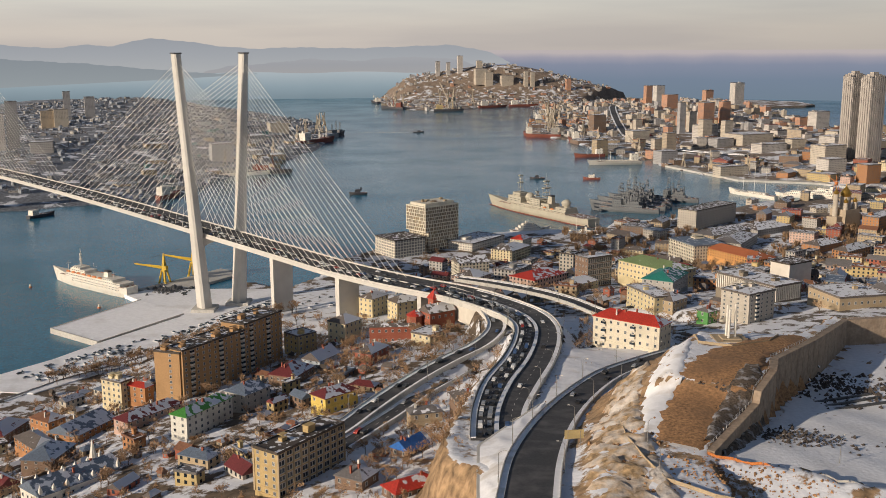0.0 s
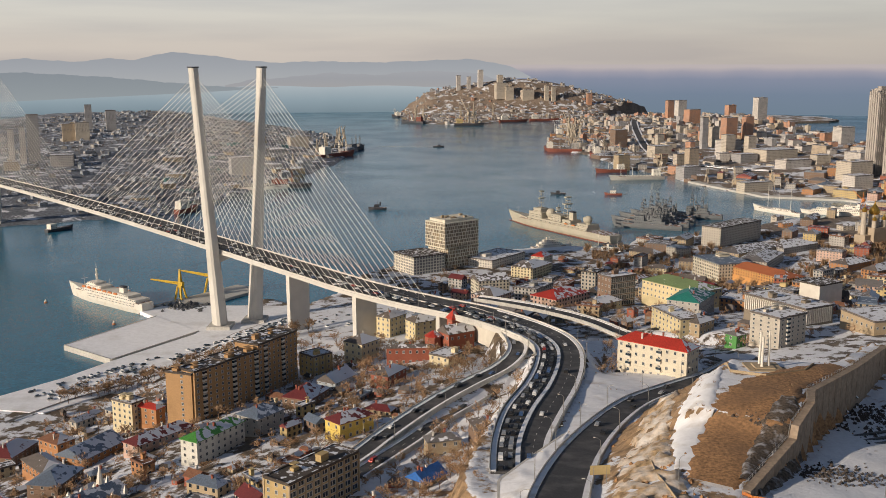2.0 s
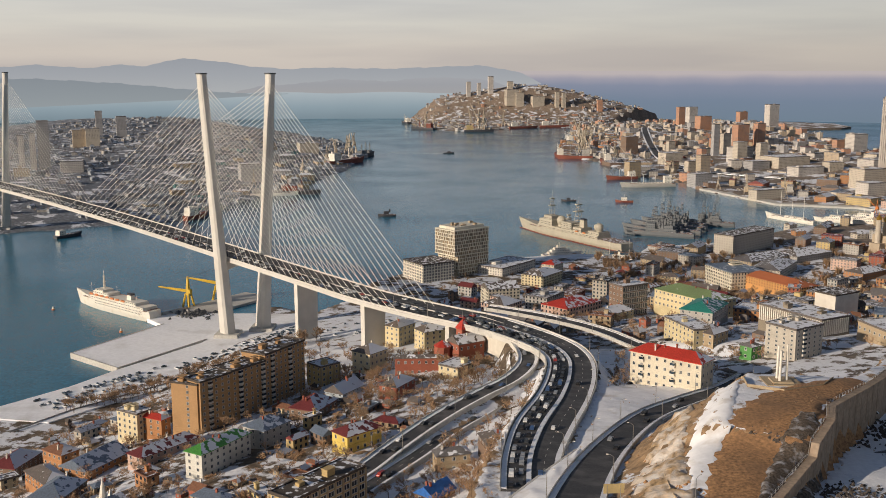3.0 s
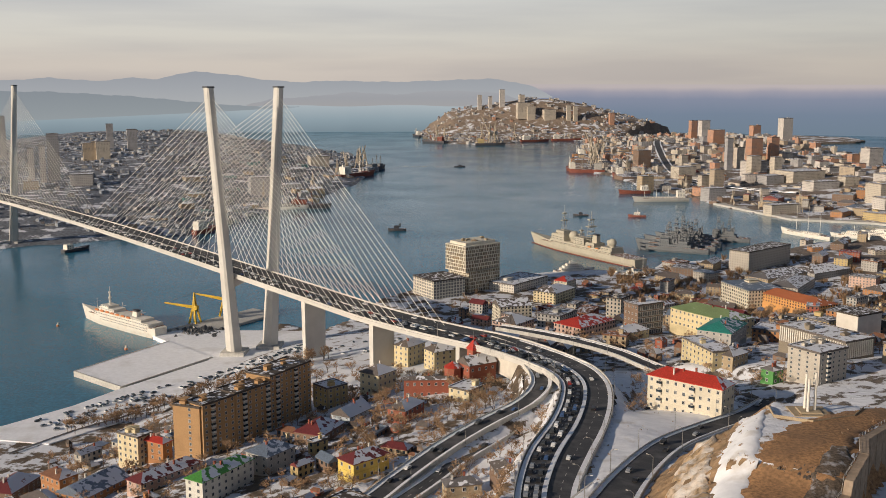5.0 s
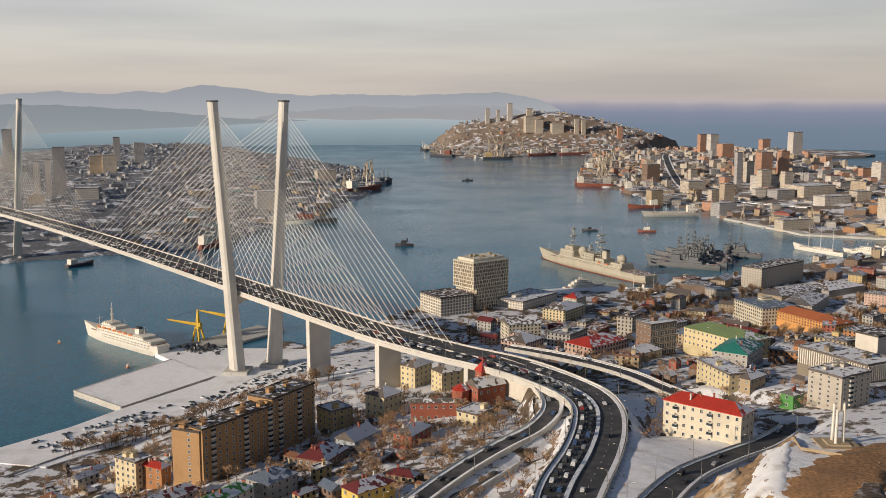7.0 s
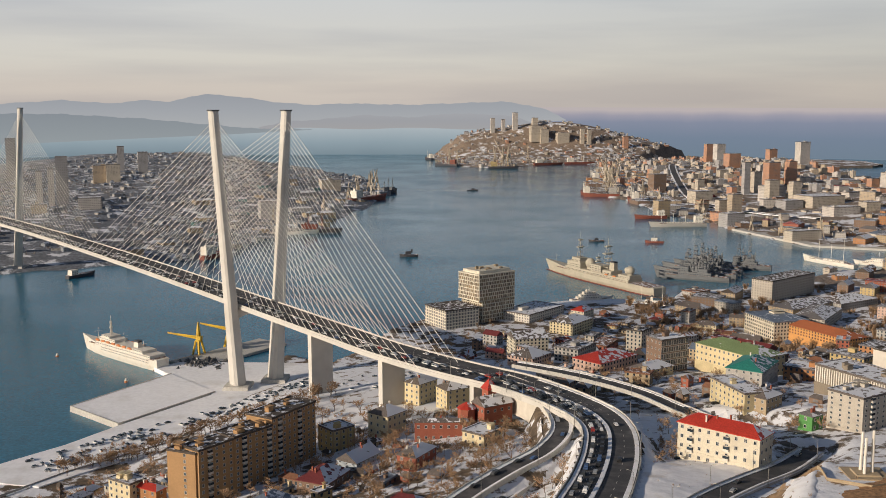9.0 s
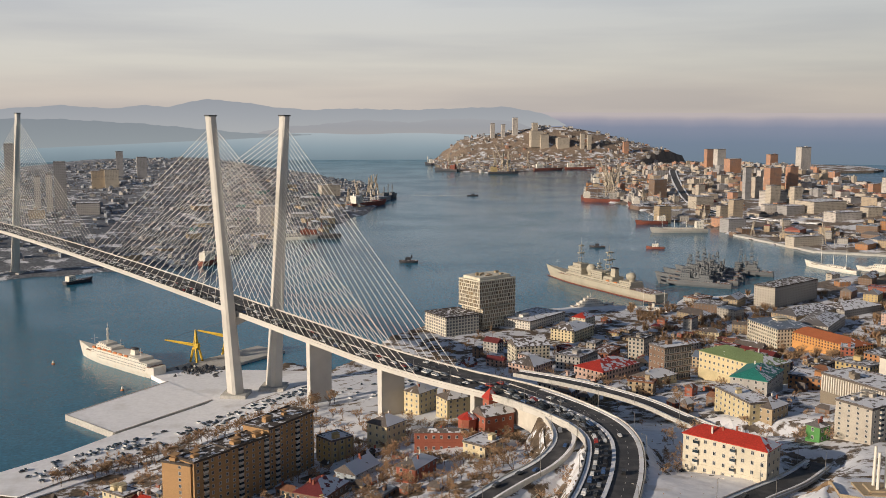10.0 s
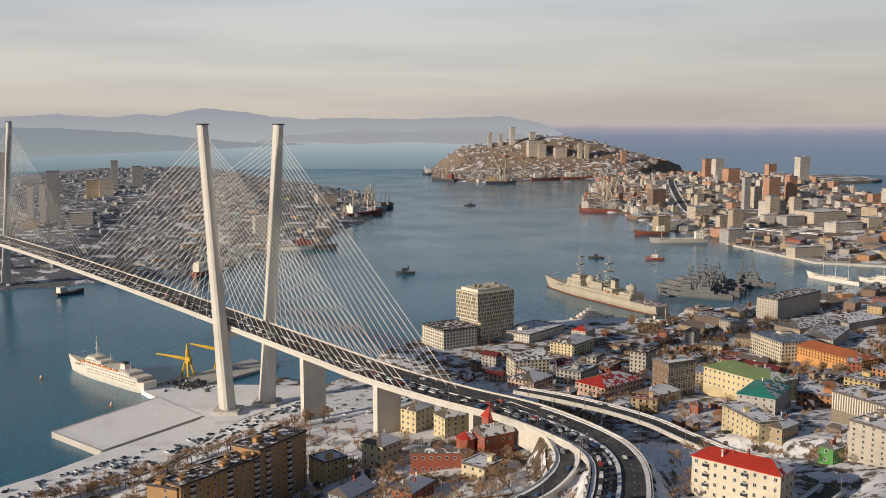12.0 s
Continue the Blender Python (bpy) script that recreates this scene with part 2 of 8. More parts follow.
LEFT_SHORE = [(-1500, 900), (-680, 1380), (-640, 1412), (-597, 1427), (-561, 1464), (-500, 1500), (-429, 1536), (-394, 1837), (-301, 1852), (-340, 2023), (-300, 2300), (-300, 2720), (-441, 3259), (-936, 4098), (-1432, 4576), (-1691, 4128), (-3300, 4000), (-3300, 900)]
CAPE = [(-330, 4631), (-190, 3960), (-7, 3800), (176, 4054), (343, 4130), (450, 4060), (900, 4850), (500, 4900), (-120, 4900)]


def base_height(x, y):
    s, c = 0.665 * (x - PX) - 0.747 * (y - PY), 0.747 * (x - PX) + 0.665 * (y - PY)
    z = 4 + 0.14 * np.maximum(s + 5, 0) + 0.07 * np.minimum(c + 20, 0) - 0.09 * np.maximum(c - 150, 0) - 0.10 * np.maximum(-150 - x, 0)
    z = np.maximum(z, 3.0)
    # the knoll beside the road
    k = np.clip(1.25 - np.hypot((x - 122) / 58, (y - 325) / 60), 0, 1)
    z = z + (112 - z) * np.clip(k * 3.2, 0, 1) ** 1.5 * (z < 112)
    # the wooded slope and the ridges of the peninsula
    z = z + 26 * np.exp(-(((x - 640) / 150) ** 2 + ((y - 1050) / 200) ** 2))
    z = z + 34 * np.exp(-(((x - 980) / 260) ** 2 + ((y - 2250) / 420) ** 2))
    z = z + 46 * np.exp(-(((x - 900) / 230) ** 2 + ((y - 3300) / 500) ** 2))
    z = z + 30 * np.exp(-(((x - 560) / 120) ** 2 + ((y - 3300) / 500) ** 2))
    return z


def inside(x, y, poly):
    r = np.zeros(np.shape(x), bool)
    for (x0, y0), (x1, y1) in zip(poly, poly[1:] + poly[:1]):
        k = ((y0 > y) != (y1 > y)) & (x < (x1 - x0) * (y - y0) / (y1 - y0 + 1e-9) + x0)
        r ^= k
    return r


def pit_side(x, y):
    """How far a place lies into the pit (0 outside) of the building site."""
    d, _, _ = near_line(x, y, PIT)
    poly = [(a, b) for a, b, _, _ in PIT] + [(400, 470), (400, 285), (160, 275), (122, 278.5), (106, 288.5)]
    return np.where(inside(x, y, poly), d, -d)


def height(x, y):
    x, y = np.asarray(x, float), np.asarray(y, float)
    z = base_height(x, y)
    for line, reach in ((STREET, 22), (EXIT[-10:], 14), (MAIN[-36:], 12), (RAMP[-34:], 10), (CROSS, 15)):
        d, hz, hw = near_line(x, y, line)
        w = 1 - smooth(hw + 1.5, hw + reach, d)
        z = z + (hz - 1.6 - z) * w
    d, hz, hw = near_line(x, y, PIT[3:])
    z = np.maximum(z, hz - 4.0 * np.maximum(d - 7, 0) - 0.4)
    pit = pit_side(x, y)
    # the snow field between the carriageway and the knoll road
    dm, zm, wm = near_line(x, y, MAIN[-36:])
    dc, zc, wc_ = near_line(x, y, CROSS)
    dm, dc = np.maximum(dm - wm - 1, 0.01), np.maximum(dc - wc_ - 1, 0.01)
    east = x > np.interp(y, [q[1] for q in CROSS], [q[0] for q in CROSS])
    w = (1 - smooth(34, 58, dm + dc)) * ~east
    z = z + (((zm - 1.2) * dc + (zc - 1.2) * dm) / (dm + dc) - z) * w
    # the bank from that road up to the yard, with a ridge of snow, and the rubble slope before the pit
    db, zb, _ = near_line(x, y, BRINK)
    w = (1 - smooth(95, 130, dc + db)) * (1 - smooth(408, 440, y)) * east * (pit < 0.9)
    up = np.minimum(2 * dc / (dc + db), 1)
    bank = (zc - 1.0) * (1 - up) + zb * up + 1.6 * np.exp(-((dc - 12) / 5) ** 2) * (1 - smooth(325, 350, y))
    z = z + (bank - z) * w
    z = np.where((pit < 0) & (x > 84) & (y < 298), np.minimum(z, zb - 0.3 * db), z)
    z = np.where(pit > 0.8, np.maximum(100.0 - 0.07 * np.hypot(x - 84, y - 293), 92.5), z)
    n = 0.5 * np.sin(x * 0.11 + 1.3 * np.sin(y * 0.07)) + 0.4 * np.sin(y * 0.13 + x * 0.05)
    return z + 0.35 * n * smooth(8, 20, z)


def rocky(x, y):
    """The knoll with its broken rock on steep slopes."""
    z = height(x, y)
    gx = (height(x + 2, y) - height(x - 2, y)) / 4
    gy = (height(x, y + 2) - height(x, y - 2)) / 4
    steep = smooth(0.35, 0.9, np.hypot(gx, gy)) * (pit_side(x, y) < -3)
    n = np.vectorize(lambda a, b: noise.fractal(Vector((a * 0.16, b * 0.16, 0)), 0.9, 2.1, 4))(x, y)
    m = np.vectorize(lambda a, b: noise.noise(Vector((a * 0.45, b * 0.45, 3.0))))(x, y)
    return z + steep * (1.9 * n + 0.9 * m) + 0.25 * m * (pit_side(x, y) > 3)


GX0, GY0, GSTEP = -440.0, 170.0, 4.0
_gx, _gy = np.meshgrid(np.arange(GX0, 800, GSTEP), np.arange(GY0, 1360, GSTEP))
HEIGHTS = height(_gx, _gy)


def ground_at(x, y):
    """The ground's height, read from a grid of it where there is one."""
    i, j = (x - GX0) / GSTEP, (y - GY0) / GSTEP
    if not (0 <= i < HEIGHTS.shape[1] - 1 and 0 <= j < HEIGHTS.shape[0] - 1):
        return float(base_height(np.array(x), np.array(y)))
    a, b = int(i), int(j)
    u, v = i - a, j - b
    h = HEIGHTS
    return float((h[b, a] * (1 - u) + h[b, a + 1] * u) * (1 - v) + (h[b + 1, a] * (1 - u) + h[b + 1, a + 1] * u) * v)


def left_height(x, y):
    d, _, _ = near_line(x, y, [(px, py, 0, 0) for px, py in LEFT_SHORE[1:15]])
    hill = 26 * np.exp(-(((x + 760) / 260) ** 2 + ((y - 2600) / 420) ** 2)) + 30 * np.exp(-(((x + 1150) / 330) ** 2 + ((y - 3500) / 500) ** 2))
    return 2.5 + np.minimum(d * 0.075, 26) + hill * smooth(20, 260, d)


def cape_height(x, y):
    d, _, _ = near_line(x, y, [(px, py, 0, 0) for px, py in CAPE[:6]])
    hill = 148 * np.exp(-(((x - 250) / 470) ** 2 + ((y - 4640) / 200) ** 2)) + 26 * np.exp(-(((x + 165) / 130) ** 2 + ((y - 4600) / 160) ** 2))
    return 2.0 + np.minimum(d * 0.05, 12) + hill * smooth(20, 160, d)


def land(name, label, poly, fn, step, bounds, material, hole=None):
    x0, x1, y0, y1 = bounds
    nx, ny = int((x1 - x0) / step) + 1, int((y1 - y0) / step) + 1
    gx, gy = np.meshgrid(np.linspace(x0, x1, nx), np.linspace(y0, y1, ny))
    gz = fn(gx, gy)
    near = inside(gx, gy, poly)
    d, _, _ = near_line(gx, gy, [(px, py, 0, 0) for px, py in poly + poly[:1]])
    gz = np.where(near, gz, np.maximum(2.2 - d * 2.5, -6))
    keep = near | (d < step * 2.5)
    verts = np.stack([gx, gy, gz], -1).reshape(-1, 3).tolist()
    idx = np.arange(nx * ny).reshape(ny, nx)
    ok = keep[:-1, :-1] | keep[1:, 1:] | keep[:-1, 1:] | keep[1:, :-1]
    if hole:
        cx, cy = gx[:-1, :-1] + step / 2, gy[:-1, :-1] + step / 2
        ok &= ~((cx > hole[0]) & (cx < hole[1]) & (cy > hole[2]) & (cy < hole[3]))
    f = np.stack([idx[:-1, :-1], idx[:-1, 1:], idx[1:, 1:], idx[1:, :-1]], -1)[ok].tolist()
    ob = new(name, raw(name, verts, f, material, True))
    return tagged(ob, label, "ground", kind="structure")


def ground_material(name, snow_amount, soil, scale=0.05, cling=-0.25, bare=(0.55, 0.95)):
    m = mat(name, soil, 0.95, grain=0.25, vary=0.4, bump=0.8, second=tuple(c * 0.5 for c in soil), patch=0.02)
    n, l = m.node_tree.nodes, m.node_tree.links
    bsdf = n["Principled BSDF"]
    src = bsdf.inputs["Base Color"].links[0].from_socket
    geo, noise_, sep = n.new("ShaderNodeNewGeometry"), n.new("ShaderNodeTexNoise"), n.new("ShaderNodeSeparateXYZ")
    noise_.inputs["Scale"].default_value, noise_.inputs["Detail"].default_value, noise_.inputs["Roughness"].default_value = scale, 9, 0.65
    l.new(geo.outputs["Position"], noise_.inputs["Vector"])
    l.new(geo.outputs["Normal"], sep.inputs[0])
    steep, sm, mx = n.new("ShaderNodeMapRange"), n.new("ShaderNodeMath"), n.new("ShaderNodeMix")
    steep.inputs[1].default_value, steep.inputs[2].default_value = bare
    steep.inputs[3].default_value, steep.inputs[4].default_value = cling, 0.0
    l.new(sep.outputs["Z"], steep.inputs[0])
    sm.operation = "ADD"
    l.new(noise_.outputs[0], sm.inputs[0]), l.new(steep.outputs[0], sm.inputs[1])
    cut = n.new("ShaderNodeMapRange")
    cut.inputs[1].default_value, cut.inputs[2].default_value = 0.62 - 0.3 * snow_amount, 0.68 - 0.3 * snow_amount
    l.new(sm.outputs[0], cut.inputs[0])
    mx.data_type = "RGBA"
    mx.inputs[7].default_value = (0.72, 0.73, 0.77, 1)
    l.new(cut.outputs[0], mx.inputs[0])
    l.new(src, mx.inputs[6])
    l.new(mx.outputs[2], bsdf.inputs["Base Color"])
    return m


GROUND = ground_material("snowy_ground", 0.50, (0.155, 0.112, 0.075), 0.07, -0.12)
KNOLL = ground_material("knoll_ground", 0.74, (0.36, 0.235, 0.13), 0.09, -0.34, (0.72, 0.97))
TOWNSNOW = ground_material("town_snow", 0.60, (0.15, 0.12, 0.095), 0.09, -0.1)
PARKSNOW = ground_material("park_snow", 0.80, (0.22, 0.17, 0.12), 0.10, -0.1)
# far soils lighter than GROUND, partly as distance haze put into the colour
FARGROUND = ground_material("far_snowy_ground", 0.40, (0.21, 0.165, 0.13), 0.02)
CAPEGROUND = ground_material("headland_ground", 0.34, (0.27, 0.205, 0.155), 0.03)
# hillside across the bay: blue distance haze put into the soil colour
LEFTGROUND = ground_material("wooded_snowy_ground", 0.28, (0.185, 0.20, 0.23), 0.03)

land("ground", "snow-covered city ground with bare brown earth patches", SHORE, height, 5.0, (-430, 420, 180, 1340), GROUND, (-60, 270, 180, 500))
land("ground_knoll", "rocky brown knoll and snowy building pit beside the road", SHORE, rocky, 2.0, (-60, 270, 180, 500), KNOLL)
land("ground_hill", "snowed hillside behind and below the flight", SHORE, base_height, 20.0, (-430, 430, -320, 180), GROUND)
land("ground_far", "thinly snowed ground of the built-up peninsula", SHORE, height, 22.0, (420, 1600, 180, 4860), FARGROUND)
land("ground_mid", "snowed harbour quays beyond the bay", SHORE, height, 12.0, (200, 424, 1330, 4100), FARGROUND)
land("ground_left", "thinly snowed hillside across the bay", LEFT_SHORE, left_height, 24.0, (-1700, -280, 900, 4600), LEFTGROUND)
land("ground_cape", "snowed hill on the far headland", CAPE, cape_height, 20.0, (-360, 920, 3780, 4900), CAPEGROUND)

# the sea: one sheet to the horizon
WATER = mat("sea_water", (0.028, 0.160, 0.255), 0.12, grain=0.35, vary=0.2, bump=0.0)
wnod, wlin = WATER.node_tree.nodes, WATER.node_tree.links
wb = wnod["Principled BSDF"]
wb.inputs["IOR"].default_value = 1.33
wb.inputs["Specular IOR Level"].default_value = 0.4
tc, mp, n1, n2 = wnod.new("ShaderNodeNewGeometry"), wnod.new("ShaderNodeMapping"), wnod.new("ShaderNodeTexNoise"), wnod.new("ShaderNodeTexNoise")
mp.inputs["Scale"].default_value = (0.10, 0.22, 0.1)
mp.inputs["Rotation"].default_value = (0, 0, 0.5)
wlin.new(tc.outputs["Position"], mp.inputs[0])
n1.inputs["Scale"].default_value, n1.inputs["Detail"].default_value, n1.inputs["Roughness"].default_value = 1.6, 8, 0.7
n2.inputs["Scale"].default_value, n2.inputs["Detail"].default_value = 0.006, 5
wlin.new(mp.outputs[0], n1.inputs["Vector"])
wlin.new(tc.outputs["Position"], n2.inputs["Vector"])
bmp = wnod.new("ShaderNodeBump")
bmp.inputs["Strength"].default_value, bmp.inputs["Distance"].default_value = 0.22, 1.0
wlin.new(n1.outputs[0], bmp.inputs["Height"])
wlin.new(bmp.outputs[0], wb.inputs["Normal"])
rr = wnod.new("ShaderNodeMapRange")
rr.inputs[1].default_value, rr.inputs[2].default_value, rr.inputs[3].default_value, rr.inputs[4].default_value = 0.35, 0.65, 0.08, 0.20
wlin.new(n2.outputs[0], rr.inputs[0])
wlin.new(rr.outputs[0], wb.inputs["Roughness"])
seg = 96
sea_v = [(0, 2000, 0)] + [(6900 * math.cos(k * math.tau / seg), 2000 + 6900 * math.sin(k * math.tau / seg), 0) for k in range(seg)]
tagged(new("water", raw("water", sea_v, [(0, 1 + k, 1 + (k + 1) % seg) for k in range(seg)], WATER)), "calm blue-green bay and open sea", "water", kind="structure")
# ---- distance: glowing hills and sea's rim with painted haze, far behind everything ----
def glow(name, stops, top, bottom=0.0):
    """A glowing far surface with haze painted into its colour, by height in metres."""
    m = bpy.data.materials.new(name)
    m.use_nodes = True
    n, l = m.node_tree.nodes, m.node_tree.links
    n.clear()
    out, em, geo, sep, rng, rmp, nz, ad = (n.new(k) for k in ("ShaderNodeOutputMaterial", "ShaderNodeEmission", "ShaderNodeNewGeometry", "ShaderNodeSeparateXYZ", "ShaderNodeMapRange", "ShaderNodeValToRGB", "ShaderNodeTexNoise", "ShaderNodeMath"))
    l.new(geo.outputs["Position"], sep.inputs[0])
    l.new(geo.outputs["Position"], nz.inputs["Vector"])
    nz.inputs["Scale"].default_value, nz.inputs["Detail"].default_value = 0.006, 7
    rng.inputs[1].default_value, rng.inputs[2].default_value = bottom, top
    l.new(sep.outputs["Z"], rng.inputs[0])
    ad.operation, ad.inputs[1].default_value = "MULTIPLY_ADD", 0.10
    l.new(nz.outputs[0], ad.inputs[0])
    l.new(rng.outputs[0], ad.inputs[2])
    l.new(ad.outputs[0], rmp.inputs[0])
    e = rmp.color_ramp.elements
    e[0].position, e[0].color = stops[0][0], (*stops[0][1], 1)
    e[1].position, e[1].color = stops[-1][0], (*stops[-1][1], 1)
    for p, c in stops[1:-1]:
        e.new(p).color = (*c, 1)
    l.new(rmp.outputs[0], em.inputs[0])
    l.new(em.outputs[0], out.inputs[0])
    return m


def ridge(name, label, az0, az1, dist, crest, material, foot=None, n=360):
    """A far range between two bearings (degrees right of straight ahead), its crest height a function of the bearing."""
    verts, faces = [], []
    for k in range(n + 1):
        az = az0 + (az1 - az0) * k / n
        s, c = math.sin(radians(az)), math.cos(radians(az))
        low = foot(az) if foot else -5.0
        verts += [(dist * s, dist * c, low), (dist * s, dist * c, crest(az)), ((dist + 8) * s, (dist + 8) * c, low)]
    for k in range(n):
        i = 3 * k
        faces += [(i, i + 3, i + 4, i + 1), (i + 1, i + 4, i + 5, i + 2)]
    ob = new(name, raw(name, verts, faces, material))
    return tagged(ob, label, "backdrop", kind="structure")


def crest_line(az, rows):
    """A skyline through (bearing, height) rows, with small bumps on it."""
    return float(np.interp(az, [r[0] for r in rows], [r[1] for r in rows])) + 1.5 * math.sin(az * 3.1) + 1.0 * math.sin(az * 7.7 + 1) + 0.5 * math.sin(az * 19)


# haze painted as emission: seas pale upwards, mountains and headland pale downwards
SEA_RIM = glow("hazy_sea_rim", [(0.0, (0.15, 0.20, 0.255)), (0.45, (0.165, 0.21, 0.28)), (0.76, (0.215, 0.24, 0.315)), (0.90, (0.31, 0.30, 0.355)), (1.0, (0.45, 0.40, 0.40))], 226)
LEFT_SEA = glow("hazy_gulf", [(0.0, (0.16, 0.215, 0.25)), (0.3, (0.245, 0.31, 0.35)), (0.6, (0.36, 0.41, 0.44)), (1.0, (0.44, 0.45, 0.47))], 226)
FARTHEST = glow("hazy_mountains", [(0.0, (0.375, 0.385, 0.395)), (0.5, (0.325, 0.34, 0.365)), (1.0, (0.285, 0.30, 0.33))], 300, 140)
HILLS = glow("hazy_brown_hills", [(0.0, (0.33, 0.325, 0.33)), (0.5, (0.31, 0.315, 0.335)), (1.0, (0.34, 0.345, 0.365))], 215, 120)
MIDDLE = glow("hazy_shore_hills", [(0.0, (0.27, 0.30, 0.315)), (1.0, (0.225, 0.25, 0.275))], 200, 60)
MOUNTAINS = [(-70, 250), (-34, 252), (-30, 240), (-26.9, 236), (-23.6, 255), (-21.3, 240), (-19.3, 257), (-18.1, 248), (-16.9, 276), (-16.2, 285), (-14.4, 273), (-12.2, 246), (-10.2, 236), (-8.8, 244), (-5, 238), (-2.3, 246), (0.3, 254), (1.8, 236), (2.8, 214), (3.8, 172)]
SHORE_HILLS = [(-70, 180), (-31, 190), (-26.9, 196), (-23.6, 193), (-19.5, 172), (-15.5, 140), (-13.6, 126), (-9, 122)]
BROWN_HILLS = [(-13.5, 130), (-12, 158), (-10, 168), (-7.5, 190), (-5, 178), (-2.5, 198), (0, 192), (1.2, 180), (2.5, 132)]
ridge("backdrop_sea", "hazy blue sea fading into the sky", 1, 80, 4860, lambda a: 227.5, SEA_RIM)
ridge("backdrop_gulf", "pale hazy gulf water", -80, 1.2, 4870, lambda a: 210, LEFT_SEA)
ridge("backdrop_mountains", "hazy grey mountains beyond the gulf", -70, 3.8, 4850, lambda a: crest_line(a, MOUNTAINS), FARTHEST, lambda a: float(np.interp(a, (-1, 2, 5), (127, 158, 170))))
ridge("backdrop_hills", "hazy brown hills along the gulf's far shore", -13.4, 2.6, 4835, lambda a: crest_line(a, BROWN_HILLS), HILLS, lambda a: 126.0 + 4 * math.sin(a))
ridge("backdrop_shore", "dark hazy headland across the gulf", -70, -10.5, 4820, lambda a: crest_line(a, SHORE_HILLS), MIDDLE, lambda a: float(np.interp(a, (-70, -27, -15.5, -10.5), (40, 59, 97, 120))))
# ---- roads ----
def strip(name, line, material, parent=None, lo=-1.0, hi=1.0, lift=0.0, thick=0.0, label="", extra=0.0):
    """A ribbon along a line, between two shares of its half width; thick: how far its sides reach down."""
    v, f = [], []
    for i, (x, y, z, w) in enumerate(line):
        a, b = line[max(i - 1, 0)], line[min(i + 1, len(line) - 1)]
        dx, dy = b[0] - a[0], b[1] - a[1]
        n = math.hypot(dx, dy)
        px, py = -dy / n, dx / n
        p, q = lo * w - (extra if lo < 0 else -extra), hi * w + (extra if hi > 0 else -extra)
        row = [(x + px * p, y + py * p, z + lift), (x + px * q, y + py * q, z + lift)]
        if thick:
            row += [(x + px * q, y + py * q, z + lift - thick), (x + px * p, y + py * p, z + lift - thick)]
        v += row
    k = 4 if thick else 2
    for i in range(len(line) - 1):
        o = i * k
        f.append((o, o + 1, o + k + 1, o + k))
        if thick:
            f += [(o + 1, o + 2, o + k + 2, o + k + 1), (o + 2, o + 3, o + k + 3, o + k + 2), (o + 3, o, o + k, o + k + 3)]
    if thick:
        e = (len(line) - 1) * 4
        f += [(0, 3, 2, 1), (e, e + 1, e + 2, e + 3)]
    me = raw(name, v, f, material)
    if parent is None:
        return tagged(new(name, me), label, "road", kind="structure")
    return part(name, me, parent, label=label)


def side_wall(name, line, material, parent, share, width=0.4, tall=0.9, drop=0.6, label=""):
    """A kerb or parapet along one edge of a line."""
    v, f = [], []
    for i, (x, y, z, w) in enumerate(line):
        a, b = line[max(i - 1, 0)], line[min(i + 1, len(line) - 1)]
        dx, dy = b[0] - a[0], b[1] - a[1]
        n = math.hypot(dx, dy)
        px, py = -dy / n, dx / n
        for o, h in ((share * w - width / 2, -drop), (share * w + width / 2, -drop), (share * w + width / 2, tall), (share * w - width / 2, tall)):
            v.append((x + px * o, y + py * o, z + h))
    for i in range(len(line) - 1):
        for k in range(4):
            f.append((i * 4 + k, i * 4 + (k + 1) % 4, i * 4 + 4 + (k + 1) % 4, i * 4 + 4 + k))
    e = (len(line) - 1) * 4
    f += [(0, 3, 2, 1), (e, e + 1, e + 2, e + 3)]
    return part(name, raw(name, v, f, material), parent, label=label)


# ---- cable-stayed bridge ----
TX, TY = -0.665, 0.747           # out to sea
NX, NY = 0.747, 0.665            # to the right as one looks out to sea
PALEPAINT = mat("pylon_concrete", (0.57, 0.545, 0.50), 0.75, grain=0.12, vary=0.05, second=(0.47, 0.44, 0.39), patch=0.02, amount=0.3)
CABLE = mat("white_cable", (0.80, 0.77, 0.70), 0.5, grain=4, vary=0.05, bump=0)


def on_bridge(s, o, z):
    """A place s metres out to sea from the near pylon, o metres to the right of the deck's middle."""
    return (PX + TX * s + NX * o, PY + TY * s + NY * o, z)


def deck_z(s):
    return 71.5 + 3.0 * (1 - ((s - 368) / 368) ** 2) if 0 <= s <= 737 else (71.5 - (-s / 300) * 4.0 if s < 0 else 71.5 - (s - 737) * 0.02)


bridge = thing("cable_stayed_bridge", "pale concrete cable-stayed bridge with two split pylons over the bay", "bridge", Matrix.Translation((PX, PY, 0)))
BI = Matrix.Translation((-PX, -PY, 0))


def bpart(name, data, label="", parent=None):
    ob = part(name, data, parent or bridge, BI if parent is None else None, label)
    return ob


DECK = [(*on_bridge(s, 0, deck_z(s)), 15.0 + max(0, -s - 180) * 0.012) for s in range(1150, -130, -12)]
DECK += curve([(*on_bridge(-135, 0, deck_z(-135)), 15.0), (*on_bridge(-185, 0.5, deck_z(-185)), 15.3), (-30, 679, 68.6, 15.8), (8, 648, 68.6, 16), (32, 618, 69, 15), (48, 588, 70, 14)])[1:]
deck = strip("deck", DECK, ASPHALT, bridge, label="asphalt deck of the bridge")
deck.matrix_basis = BI
girder = strip("girder", DECK, PALEPAINT, bridge, -1.06, 1.06, -0.25, 2.6)
girder.matrix_basis = BI
